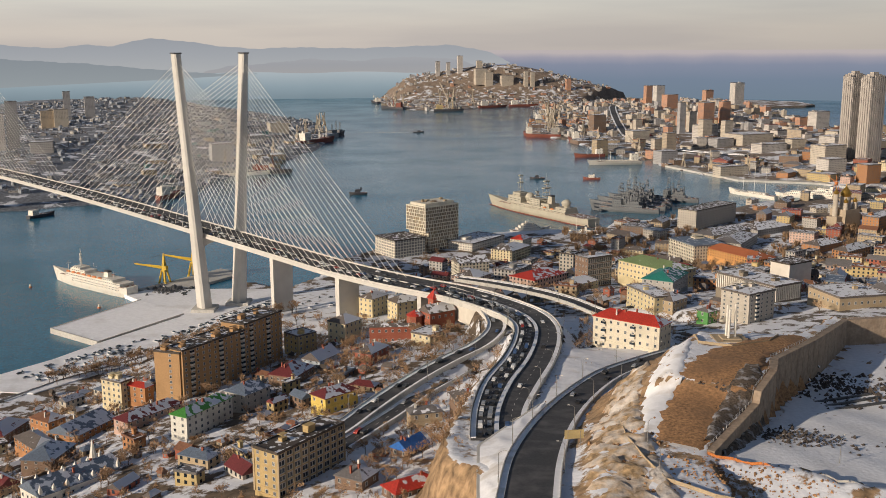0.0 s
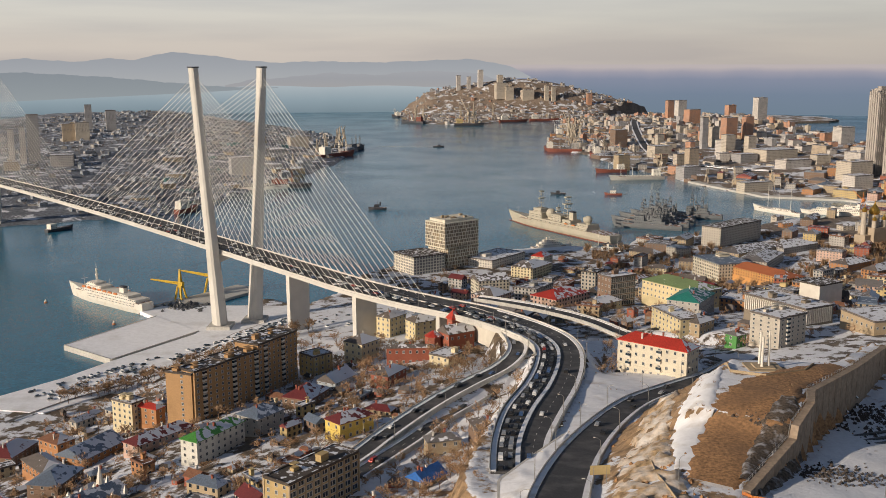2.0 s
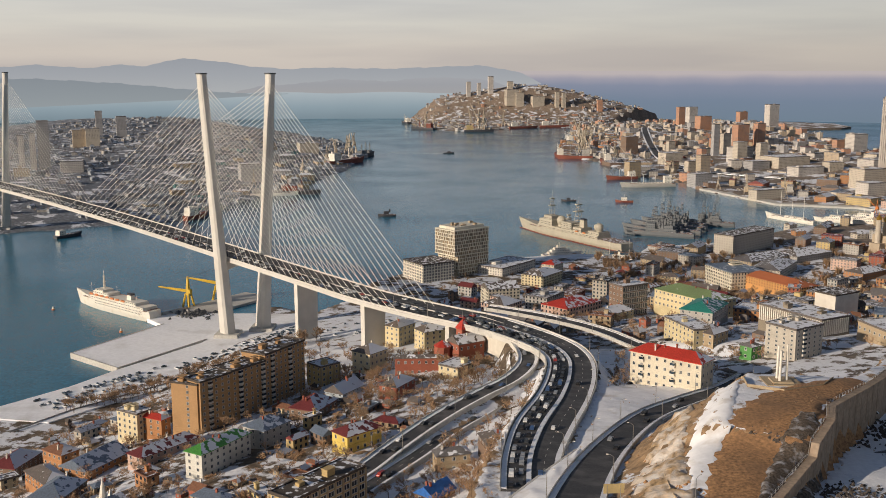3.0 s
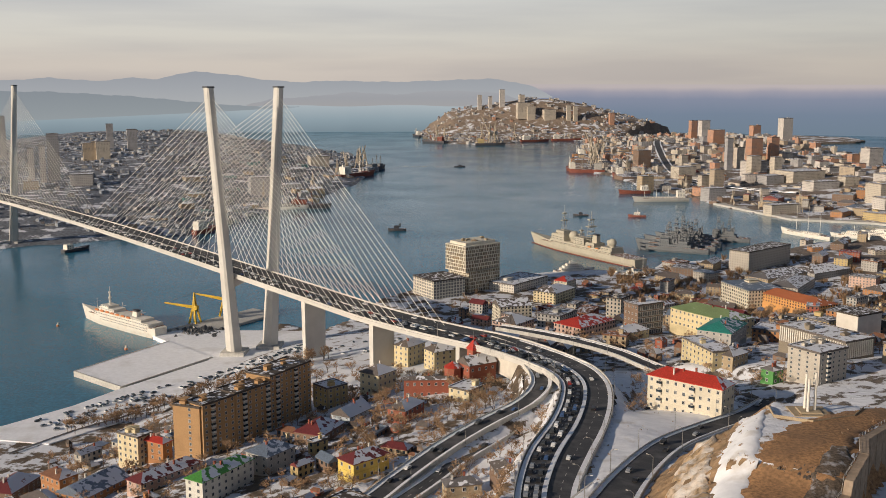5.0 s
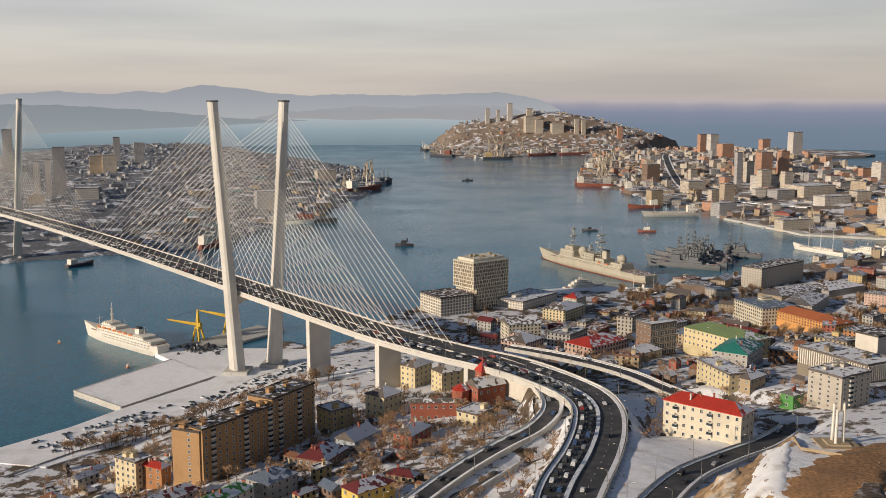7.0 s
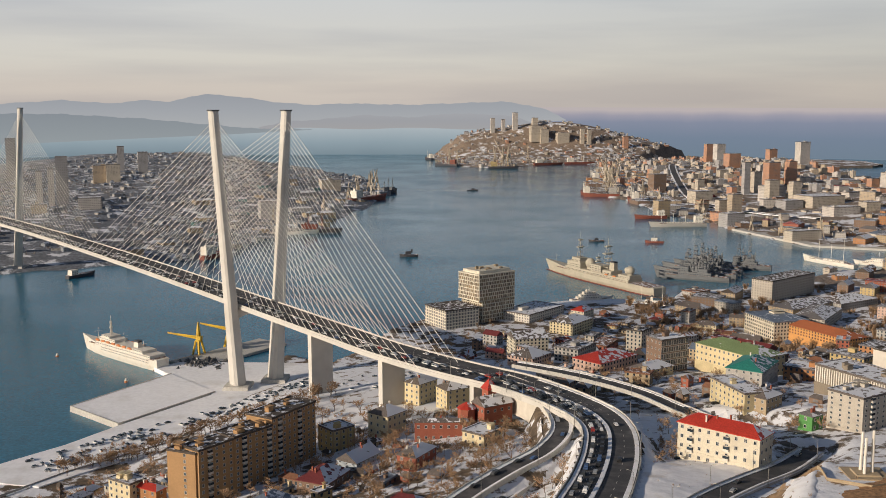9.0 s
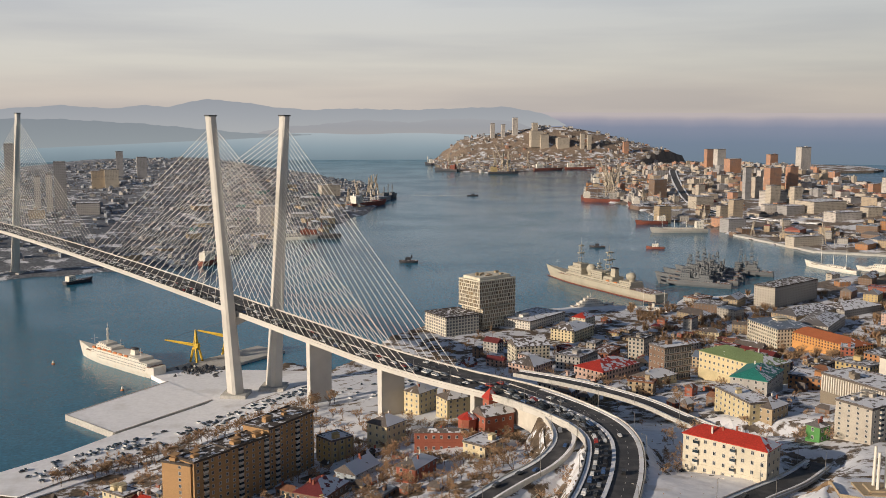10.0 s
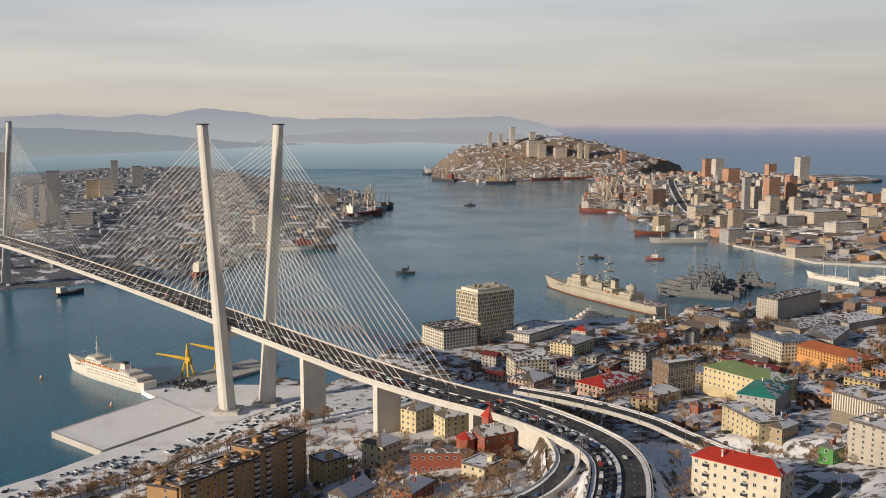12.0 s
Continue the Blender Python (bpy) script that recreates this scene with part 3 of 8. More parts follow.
for share in (-1.02, -0.03, 1.02):
    w = side_wall("parapet", DECK, PALEPAINT, bridge, share, 0.5, 1.1 if abs(share) > 0.5 else 0.7)
    w.matrix_basis = BI
for sp in (0, 737):
    for side in (-1, 1):
        foot, top = 17.0, 32.0
        secs = []
        for z, o, wx, wy in ((2, foot, 5.2, 6.6), (72, foot + (top - foot) * 0.31, 4.2, 5.4), (150, foot + (top - foot) * 0.66, 3.5, 4.6), (226, top, 3.0, 4.2)):
            ring = []
            for a, b in ((-1, -1), (-1, -0.7), (-0.6, -1), (0.6, -1), (1, -0.7), (1, 0.7), (0.6, 1), (-0.6, 1), (-1, 0.7)):
                if (a, b) != (-1, -1):
                    ring.append(on_bridge(sp + b * wy, side * o + a * wx, z))
            secs.append(ring)
        bpart("pylon_leg", rings(secs, PALEPAINT, "pylon_leg", True))
        bm = bmesh.new()
        t = Matrix(((NX, TX, 0, 0), (NY, TY, 0, 0), (0, 0, 1, 0), (0, 0, 0, 1)))
        box(bm, -3.2, 3.2, -4.3, 4.3, 225.8, 226.9)
        bmesh.ops.transform(bm, matrix=Matrix.Translation(on_bridge(sp, side * top, 0)) @ t, verts=bm.verts)
        bpart("pylon_cap", mesh_of("pylon_cap", bm, STEEL), "dark steel cap")
    secs = []
    for o0 in range(-20, 21, 2):
        h0 = 2.5 + 5 * (o0 / 20) ** 2
        secs.append([on_bridge(sp + a, o0, zz) for a, zz in ((-2.5, 67 - h0), (2.5, 67 - h0), (2.5, 68.2), (-2.5, 68.2))])
    bpart("cross_beam", rings(secs, PALEPAINT, "cross_beam", True))
    bm = bmesh.new()
    for o in (-17, 17):
        q = on_bridge(sp, o, 0)
        box(bm, q[0] - 11, q[0] + 11, q[1] - 11, q[1] + 11, -2, 6.5, 0, 1.0)
    bpart("foundation", mesh_of("foundation", bm, CONCRETE))

unit = bmesh.new()
beam(unit, (0, 0, 0), (0, 0, 1), 1.0, 6)
UNIT_ROD = mesh_of("stay_cable", unit, CABLE)
for sp in (0, 737):
    for side in (-1, 1):
        for way in (-1, 1):
            for k in range(24):
                s = sp + way * (24 + k * 14.3) if not (sp == 0 and way < 0) and not (sp == 737 and way > 0) else sp + way * (20 + k * 9.6)
                z1 = 132 + k * 3.75
                o1 = 17 + 15 * (z1 / 226)
                a, b = Vector(on_bridge(sp + way * 2, side * (o1 - 0.5), z1)), Vector(on_bridge(s, side * 15.2, deck_z(s) + 0.8))
                q = (b - a).to_track_quat("Z", "Y")
                m = BI @ Matrix.LocRotScale(a, q, (0.17, 0.17, (b - a).length))
                part("stay_cable", UNIT_ROD, bridge, m)
for s, wz, wo in ((-100, 18, 5.5), (-190, 29, 6.0), (837, 0, 5.5), (927, 5, 5.5)):
    bm = bmesh.new()
    box(bm, -8.8, 8.8, -2.0, 2.0, 0, deck_z(s) - 3.2, 0, -0.5)
    t = Matrix(((NX, TX, 0, 0), (NY, TY, 0, 0), (0, 0, 1, 0), (0, 0, 0, 1)))
    bmesh.ops.transform(bm, matrix=Matrix.Translation(on_bridge(s, 0, 0)) @ t, verts=bm.verts)
    bpart("pier", mesh_of("pier", bm, PALEPAINT))

bm = bmesh.new()
box(bm, -6.5, 6.5, -1.6, 1.6, 0, 65.5, 0, -0.3)
bmesh.ops.transform(bm, matrix=pose(-12, 664, 0, 0, 0, 44), verts=bm.verts)
bpart("pier", mesh_of("pier", bm, PALEPAINT))

# ---- roads of the interchange ----
QUAYSNOW = mat("trodden_snow", (0.88, 0.88, 0.90), 0.75, grain=0.35, vary=0.05, bump=0.18, second=(0.60, 0.58, 0.56), patch=0.045, amount=0.2)
roads = []
for nm, line, lb in (("road_main", MAIN[7:], "dark asphalt dual carriageway full of cars"), ("road_ramp", RAMP, "curved slip road with snowy edges"), ("road_street", STREET, "asphalt street in a cutting"), ("road_exit", EXIT, "elevated exit road"), ("road_cross", CROSS, "dark asphalt road round the rocky knoll")):
    r = strip(nm, line, ASPHALT, None, label=lb, thick=1.4)
    roads.append(r)
    for share in (-1.0, 1.0):
        side_wall("snow_bank", line, BANKSNOW, r, share * (0.91 if nm in ("road_main", "road_cross") else 0.84), 2.0, 0.3, 0.3, "ploughed snow along the kerb")
        side_wall("parapet", line, CONCRETE, r, share * 1.04, 0.3, 0.95, 3.0 if nm in ("road_main", "road_ramp") else 1.5)
side_wall("retaining_wall", RAMP[:24], PALE, roads[1], -1.0, 0.8, 0.2, 17.0, "pale concrete retaining wall below the slip road")
median = side_wall("median", MAIN[7:], QUAYSNOW, roads[0], -0.05, 1.8, 0.6, 0.3, "snow-covered median barrier")


def lane_marks(name, line, shares, dash=3.0, gap=6.0):
    """Dashed white lines worn into the asphalt."""
    v, f = [], []
    for share in shares:
        run, nxt = 0.0, 0.0
        for (x0, y0, z0, w0), (x1, y1, z1, w1) in zip(line, line[1:]):
            dx, dy, dz = x1 - x0, y1 - y0, z1 - z0
            n = math.hypot(dx, dy)
            while run + n > nxt:
                t0, t1 = (nxt - run) / n, (nxt - run + dash) / n
                ox, oy = -dy / n, dx / n
                c = share * w0
                o = len(v)
                for t, e in ((t0, -0.1), (t1, -0.1), (t1, 0.1), (t0, 0.1)):
                    v.append((x0 + dx * t + ox * (c + e), y0 + dy * t + oy * (c + e), z0 + dz * t + 0.04))
                f.append((o, o + 1, o + 2, o + 3))
                nxt += dash + gap
            run += n
    return tagged(new(name, raw(name, v, f, PALE)), "worn white lane marks", "road marking", kind="stuff")


lane_marks("lane_marks", MAIN[7:], (-0.5, 0.46))
lane_marks("lane_marks", DECK[-60:], (-0.35, 0.35))
lane_marks("lane_marks", STREET, (0.0,))
# ---- buildings ----
def plaster(name, color, **k):
    return mat(name, color, 0.85, grain=1.4, vary=0.08, bump=0.15, second=tuple(c * 0.72 for c in color), patch=0.10, amount=0.35, spread=0.06, **k)


BROWNBRICK = plaster("brown_brick", (0.41, 0.245, 0.115))
ORANGEBRICK = plaster("orange_brick", (0.40, 0.19, 0.08))
REDBRICK = plaster("red_brick", (0.33, 0.10, 0.06))
CREAM = plaster("cream_plaster", (0.66, 0.56, 0.36))
YELLOW = plaster("yellow_plaster", (0.70, 0.52, 0.13))
YELLOWPALE = plaster("pale_yellow_plaster", (0.60, 0.50, 0.30))
WHITEWALL = plaster("white_plaster", (0.62, 0.56, 0.44))
PALEWALL = plaster("pale_plaster", (0.60, 0.58, 0.52))
GREYWALL = plaster("grey_plaster", (0.40, 0.38, 0.35))
GREYPANEL = plaster("grey_panels", (0.47, 0.425, 0.36))
PINK = plaster("pink_plaster", (0.52, 0.36, 0.29))
OCHRE = plaster("ochre_plaster", (0.50, 0.38, 0.18))
DARKSTONE = plaster("dark_stone", (0.24, 0.20, 0.15))
OCHREDARK = plaster("ochre_stone", (0.45, 0.325, 0.15))
TANSTONE = plaster("tan_stone", (0.40, 0.31, 0.20))
BROWNWALL = plaster("brown_wall", (0.20, 0.13, 0.09))
BLUEWALL = plaster("pale_blue_plaster", (0.40, 0.45, 0.50))
GREENWALL = plaster("green_plaster", (0.09, 0.27, 0.075))
ORANGEWALL = plaster("orange_plaster", (0.60, 0.30, 0.10))
ORANGETOWER = plaster("orange_tower_brick", (0.46, 0.25, 0.16))
PALETOWER = plaster("pale_tower_panels", (0.54, 0.50, 0.46))
# far wall colours, desaturated to paint distance haze into them
FARCREAM = plaster("weathered_cream_panels", (0.50, 0.44, 0.36))
FAROCHRE = plaster("weathered_ochre_panels", (0.42, 0.34, 0.25))
FARGREY = plaster("weathered_grey_panels", (0.36, 0.35, 0.35))
HOTEL = plaster("hotel_stone", (0.76, 0.70, 0.57))
RUST = mat("rusty_roof", (0.20, 0.09, 0.05), 0.8, grain=1.0, snow=0.3)
GREYROOF = mat("grey_slate_roof", (0.15, 0.14, 0.14), 0.8, grain=1.0, snow=0.35)
BLUESHEET = mat("blue_sheet", (0.03, 0.14, 0.45), 0.5, grain=1.0)
SILL = mat("stone_trim", (0.60, 0.55, 0.46), 0.8, grain=2)


def window_mesh():
    """One window a metre square, facing -y: a moulded frame round dark glass that lies behind it."""
    bm = bmesh.new()
    loops = []
    for i, y in ((0.0, 0.02), (0.0, -0.14), (0.1, -0.14), (0.1, -0.03)):
        loops.append([bm.verts.new(p) for p in ((i, y, i), (1 - i, y, i), (1 - i, y, 1 - i), (i, y, 1 - i))])
    for p, q in zip(loops, loops[1:]):
        for k in range(4):
            bm.faces.new((p[k], p[(k + 1) % 4], q[(k + 1) % 4], q[k]))
    m = [bm.verts.new((x, -0.03, z)) for z in (0.1, 0.9) for x in (0.46, 0.54)]
    c = loops[3]
    bm.faces.new((c[0], m[0], m[2], c[3])).material_index = 1
    bm.faces.new((m[1], c[1], c[2], m[3])).material_index = 1
    bm.faces.new((m[0], m[1], m[3], m[2]))
    return mesh_of("window", bm, FRAME, PANE)


WINDOW = window_mesh()


def balcony_mesh():
    """A glazed loggia a metre wide: a parapet box whose upper part is glass."""
    bm = bmesh.new()
    rows = [[bm.verts.new(p) for p in ((x0, 0.02, z), (x0, y, z), (1 - x0, y, z), (1 - x0, 0.02, z))] for z, x0, y in ((-0.1, 0, -1.0), (1.0, 0, -1.0), (1.02, 0.02, -0.95), (2.3, 0.02, -0.95), (2.32, 0, -1.0), (2.45, 0, -1.0))]
    for k, (p, q) in enumerate(zip(rows, rows[1:])):
        for i in range(3):
            bm.faces.new((p[i], p[i + 1], q[i + 1], q[i])).material_index = 1 if k == 2 else 0
    bm.faces.new(rows[-1])
    bm.faces.new(rows[0][::-1])
    return mesh_of("balcony", bm, PALE, PANE)


BALCONY = balcony_mesh()
PLACED = []
brnd = random.Random(7)


def roof_mesh(kind, w, d, over, rise, roof):
    bm = bmesh.new()
    a, b = w / 2 + over, d / 2 + over
    if kind == "flat":
        shells = [(0.35, -0.45), (0.35, 0.75), (-0.35, 0.75), (-0.35, 0.25)]
        loops = [[bm.verts.new((sx * (w / 2 + o), sy * (d / 2 + o), z)) for sx, sy in ((-1, -1), (1, -1), (1, 1), (-1, 1))] for o, z in shells]
        for p, q in zip(loops, loops[1:]):
            for k in range(4):
                bm.faces.new((p[k], p[(k + 1) % 4], q[(k + 1) % 4], q[k]))
        bm.faces.new(loops[-1])
        return mesh_of("roof", bm, roof)
    ins = min(b, a) if kind == "hip" else 0.0
    rx = (a - ins * 0.95, 0) if w >= d else (0, b - ins * 0.95)
    base = [(-a, -b, 0), (a, -b, 0), (a, b, 0), (-a, b, 0)]
    low = [bm.verts.new((x, y, z - 0.35)) for x, y, z in base]
    eave = [bm.verts.new(p) for p in base]
    r = [bm.verts.new((-rx[0], -rx[1], rise)), bm.verts.new((rx[0], rx[1], rise))]
    for k in range(4):
        bm.faces.new((low[k], low[(k + 1) % 4], eave[(k + 1) % 4], eave[k]))
    bm.faces.new(low[::-1])
    if w >= d:
        for q in ((eave[0], eave[1], r[1], r[0]), (eave[1], eave[2], r[1]), (eave[2], eave[3], r[0], r[1]), (eave[3], eave[0], r[0])):
            bm.faces.new(q)
    else:
        for q in ((eave[0], eave[1], r[0]), (eave[1], eave[2], r[1], r[0]), (eave[2], eave[3], r[1]), (eave[3], eave[0], r[0], r[1])):
            bm.faces.new(q)
    return mesh_of("roof", bm, roof)


def building(label, x, y, z, w, d, h, yaw, wall, kind, roof, floors, near=True, cat="house", balcony=False, fins=False, slats=False, curtain=False, group=""):
    names = {"apartment block": "apartment_block", "office block": "office_block"}
    name = names.get(cat, cat.replace(" ", "_"))
    near = near and y < 800
    if not near:
        floors = max(floors, round(h / 3.3)) if floors else 0
    ob = thing(name, label, cat, pose(x, y, z, 0, 0, yaw), group)
    PLACED.append((x, y, math.hypot(w, d) / 2))
    bm = bmesh.new()
    box(bm, -w / 2, w / 2, -d / 2, d / 2, -7 if near else -32, h)
    part("wall", mesh_of("wall", bm, wall), ob)
    if near:
        for name_, g, z0, z1 in (("plinth", 0.15, -7, 0.7), ("string_course", 0.12, h / max(floors, 1), h / max(floors, 1) + 0.3), ("cornice", 0.3, h - 0.7, h - 0.1)):
            if name_ == "string_course" and (floors < 2 or curtain):
                continue
            bm = bmesh.new()
            box(bm, -w / 2 - g, w / 2 + g, -d / 2 - g, d / 2 + g, z0, z1)
            part(name_, mesh_of(name_, bm, wall), ob)
    rise = 0.28 * min(w, d) if kind == "hip" else 0.36 * min(w, d)
    rise = max(1.6, min(rise, 5.0))
    part("roof", roof_mesh(kind, w, d, 0.6 if near else 0.3, rise, roof), ob, pose(0, 0, h))
    if kind == "gable":
        bm = bmesh.new()
        for s in (-1, 1):
            if w >= d:
                v = [bm.verts.new(p) for p in ((s * w / 2, -d / 2, h - 0.1), (s * w / 2, d / 2, h - 0.1), (s * w / 2, 0, h + rise * 0.94))]
            else:
                v = [bm.verts.new(p) for p in ((-w / 2, s * d / 2, h - 0.1), (w / 2, s * d / 2, h - 0.1), (0, s * d / 2, h + rise * 0.94))]
            bm.faces.new(v)
        part("gable", mesh_of("gable", bm, wall), ob)
    # chimneys, huts and hatches
    for k in range(0 if floors == 0 else (brnd.randint(1, 3) if near else brnd.randint(0, 1))):
        bm = bmesh.new()
        if kind == "flat":
            s = brnd.uniform(1.2, 2.6) if near else min(w, d) * 0.16
            box(bm, -s, s, -s * 0.7, s * 0.7, 0, brnd.uniform(1.5, 3.0))
            box(bm, -s - 0.2, s + 0.2, -s * 0.7 - 0.2, s * 0.7 + 0.2, 3.0, 3.3)
            part("roof_hut", mesh_of("roof_hut", bm, wall), ob, pose(brnd.uniform(-0.32, 0.32) * w, brnd.uniform(-0.28, 0.28) * d, h))
        else:
            box(bm, -0.45, 0.45, -0.35, 0.35, -1.5, 1.6)
            box(bm, -0.55, 0.55, -0.45, 0.45, 1.6, 1.8)
            part("chimney", mesh_of("chimney", bm, REDBRICK if brnd.random() < 0.6 else PALE), ob, pose(brnd.uniform(-0.35, 0.35) * w, brnd.uniform(-0.2, 0.2) * d, h + rise * 0.75))
    if floors == 0:
        return ob
    fh = h / floors
    joined = bmesh.new() if not near else None
    sides = ((w, d / 2, 0), (d, w / 2, 90), (w, d / 2, 180), (d, w / 2, 270))
    for length, off, turn in sides:
        pitch = 4.1 if near else 3.4
        n = max(1, int(length / pitch))
        step = length / n
        ww, wh = (min(1.5, step * 0.5), min(1.9, fh * 0.55)) if y < 1400 else (step * 0.4, fh * 0.42)
        if curtain and turn in (0, 90):
            n, step = max(2, int(length / 2.2)), length / max(2, int(length / 2.2))
            ww, wh = step * 0.9, fh * 0.85
        if fins and near and turn in (0, 180) and "dark office" in label:
            ww, wh = step * 0.82, fh * 0.78
        if name == "hotel" and floors > 4:
            ww, wh = step * 0.66, fh * 0.68
        if slats:
            bm = bmesh.new()
            box(bm, -0.38, 0.38, -0.6, 0.1, 1.2, h - 0.6)
            slat = mesh_of("slat", bm, PALE)
            for k in range(int(length / 1.7)):
                part("slat", slat, ob, pose(0, 0, 0, 0, 0, turn) @ Matrix.Translation((-length / 2 + (k + 0.5) * 1.7, -off, 0)))
            continue
        if fins and turn in (0, 180):
            bm = bmesh.new()
            box(bm, -0.25, 0.25, -0.75, 0.1, 0.5, h - 0.2)
            fin = mesh_of("fin", bm, TANSTONE)
            for k in range(n + 1):
                part("fin", fin, ob, pose(0, 0, 0, 0, 0, turn) @ Matrix.Translation((-length / 2 + k * step, -off, 0)))
        if label.startswith("brown brick") and turn in (90, 270) and label.find("gable") < 0:
            continue
        blank = label.find("blank lit gable") >= 0 and turn in (90, 270)
        for i in range(n):
            if blank and i != n // 2:
                continue
            stack = balcony and near and turn in ((0, 180) if w >= d or "gable" in label else (90, 270)) and i % 4 == 1
            for j in range(floors):
                xx, zz = -length / 2 + (i + 0.5) * step - ww / 2, j * fh + (fh - wh) * 0.55
                if near:
                    t = pose(0, 0, 0, 0, 0, turn) @ Matrix.Translation((xx, -off, zz)) @ Matrix.Diagonal((ww, 1, wh, 1))
                    part("window", WINDOW, ob, t)
                    if stack and j > 0:
                        part("balcony", BALCONY, ob, pose(0, 0, 0, 0, 0, turn) @ Matrix.Translation((xx - 0.6, -off, j * fh)) @ Matrix.Diagonal((ww + 1.2, 1.1, 1, 1)))
                else:
                    rot = Matrix.Rotation(radians(turn), 3, "Z")
                    v = [joined.verts.new(rot @ Vector(p)) for p in ((xx, -off - 0.05, zz), (xx + ww, -off - 0.05, zz), (xx + ww, -off - 0.05, zz + wh), (xx, -off - 0.05, zz + wh))]
                    joined.faces.new(v)
    if joined is not None:
        tagged(part("glazing", mesh_of("glazing", joined, PANE if y < 1080 else FARPANE), ob), kind="stuff")
    return ob
# ---- buildings of the near city and the centre ----
building("brown brick apartment block end section with a blank lit gable", -155.4, 549.3, 30.9, 16.8, 16.9, 29.0, 71.0, BROWNBRICK, "flat", TAR, 9, near=True, cat="apartment block", balcony=True)
building("brown brick apartment block, stepped middle section", -147.3, 551.6, 30.9, 22.8, 12.6, 30.5, 56.3, BROWNBRICK, "flat", TAR, 9, near=True, cat="apartment block", balcony=True)
building("brown brick apartment block, stepped middle section", -134.6, 572.3, 31.8, 26.1, 15.2, 30.1, 56.0, BROWNBRICK, "flat", TAR, 10, near=True, cat="apartment block", balcony=True)
building("brown brick apartment block, tallest far section", -120.2, 599.5, 33.2, 37.2, 17.8, 32.2, 62.2, BROWNBRICK, "flat", TAR, 10, near=True, cat="apartment block", balcony=True)
building("cream plastered five-storey house with a flat roof", -193.5, 560.5, 20.5, 10.4, 16.5, 17.4, 60.2, CREAM, "flat", SNOWROOF, 5, near=True, cat="house")
building("orange brick house with a red metal roof", -179.9, 556.4, 24.8, 7.1, 15.8, 10.8, 63.4, ORANGEBRICK, "hip", REDROOF, 3, near=True, cat="house")
building("brick hall with a long blue metal gable roof", -198.0, 511.7, 22.1, 30.3, 18.9, 6.0, 66.9, ORANGEBRICK, "gable", LEADEN, 2, near=True, cat="hall")
building("old brick house with a snowed roof", -217.7, 497.7, 19.1, 12.6, 25.6, 6.0, 46.1, ORANGEBRICK, "hip", SNOWROOF, 2, near=True, cat="house")
building("brick house with a rusty barrel roof", -227.6, 538.2, 13.4, 11.3, 16.7, 9.1, 57.9, ORANGEBRICK, "hip", RUST, 2, near=True, cat="house")
building("pink plastered long house with a maroon roof", -160.7, 511.1, 29.7, 37.1, 11.6, 6.9, 55.6, PINK, "hip", MAROON, 2, near=True, cat="house")
building("pale plastered house with a bright green metal roof", -123.1, 478.1, 38.6, 34.0, 10.6, 13.0, 61.4, PALEWALL, "hip", GREENROOF, 4, near=True, cat="house")
building("grey plastered house with a blue-grey hipped roof", -105.5, 506.7, 40.4, 19.1, 14.9, 10.3, 57.2, GREYWALL, "hip", LEADEN, 3, near=True, cat="house")
building("yellow plastered mansion with a maroon roof", -55.8, 480.4, 48.6, 21.1, 11.8, 9.5, 45.5, YELLOW, "hip", MAROON, 2, near=True, cat="house")
building("long dark office block with concrete fins and a snowy flat roof", -59.5, 385.9, 53.6, 40.1, 12.9, 19.1, 55.4, OCHREDARK, "flat", TAR, 6, near=True, cat="office block", fins=True)
building("ochre office block with vertical strips", -93.2, 619.9, 35.2, 14.5, 13.8, 13.6, 45.0, OCHRE, "flat", SNOWROOF, 4, near=True, cat="office block", fins=True)
building("small pale blue house with a snowed roof", -75.4, 583.4, 40.3, 20.7, 13.1, 4.3, 61.0, BLUEWALL, "gable", SNOWROOF, 2, near=True, cat="house")
building("brick house with a snowed pent roof", -42.9, 568.5, 45.6, 20.3, 11.3, 8.0, 62.8, REDBRICK, "hip", SNOWROOF, 2, near=True, cat="house")
building("low house with a red and snow roof", -88.6, 551.4, 40.7, 23.2, 16.9, 5.4, 68.5, BROWNWALL, "hip", MAROON, 1, near=True, cat="house")
building("tan stone house with a grey hipped roof beside the street", -9.0, 436.4, 56.0, 15.1, 7.8, 8.5, 16.4, TANSTONE, "hip", GREYROOF, 2, near=True, cat="house")
building("low shed under a bright blue sheet", -14.7, 399.5, 58.6, 13.2, 10.0, 4.1, 51.7, BROWNWALL, "gable", BLUESHEET, 1, near=True, cat="house")
building("small house with a snowed roof beside the carriageway", 9.9, 437.0, 66.9, 10.3, 15.5, 3.6, 15.0, BROWNWALL, "hip", SNOWROOF, 1, near=True, cat="house")
building("low house with a snowed dark roof", -34.7, 368.9, 58.8, 11.6, 12.9, 4.7, 60.6, BROWNWALL, "hip", GREYROOF, 1, near=True, cat="house")
building("low house with a rusty red roof", -12.4, 355.8, 61.1, 20.7, 10.0, 4.1, 35.0, BROWNWALL, "hip", REDROOF, 1, near=True, cat="house")
building("small red brick outhouse with a rusty roof", -120.5, 435.5, 41.3, 6.9, 7.7, 5.0, 58.5, REDBRICK, "gable", RUST, 1, near=True, cat="house")
building("cream villa with bay windows and a snowed hipped roof", -66.2, 640.2, 38.5, 16.9, 15.1, 13.2, 55.2, CREAM, "hip", SNOWROOF, 3, near=True, cat="house")
building("red brick school with a snowed roof", -32.9, 614.8, 42.2, 29.7, 4.5, 12.4, 4.6, REDBRICK, "hip", SNOWROOF, 2, near=True, cat="house")
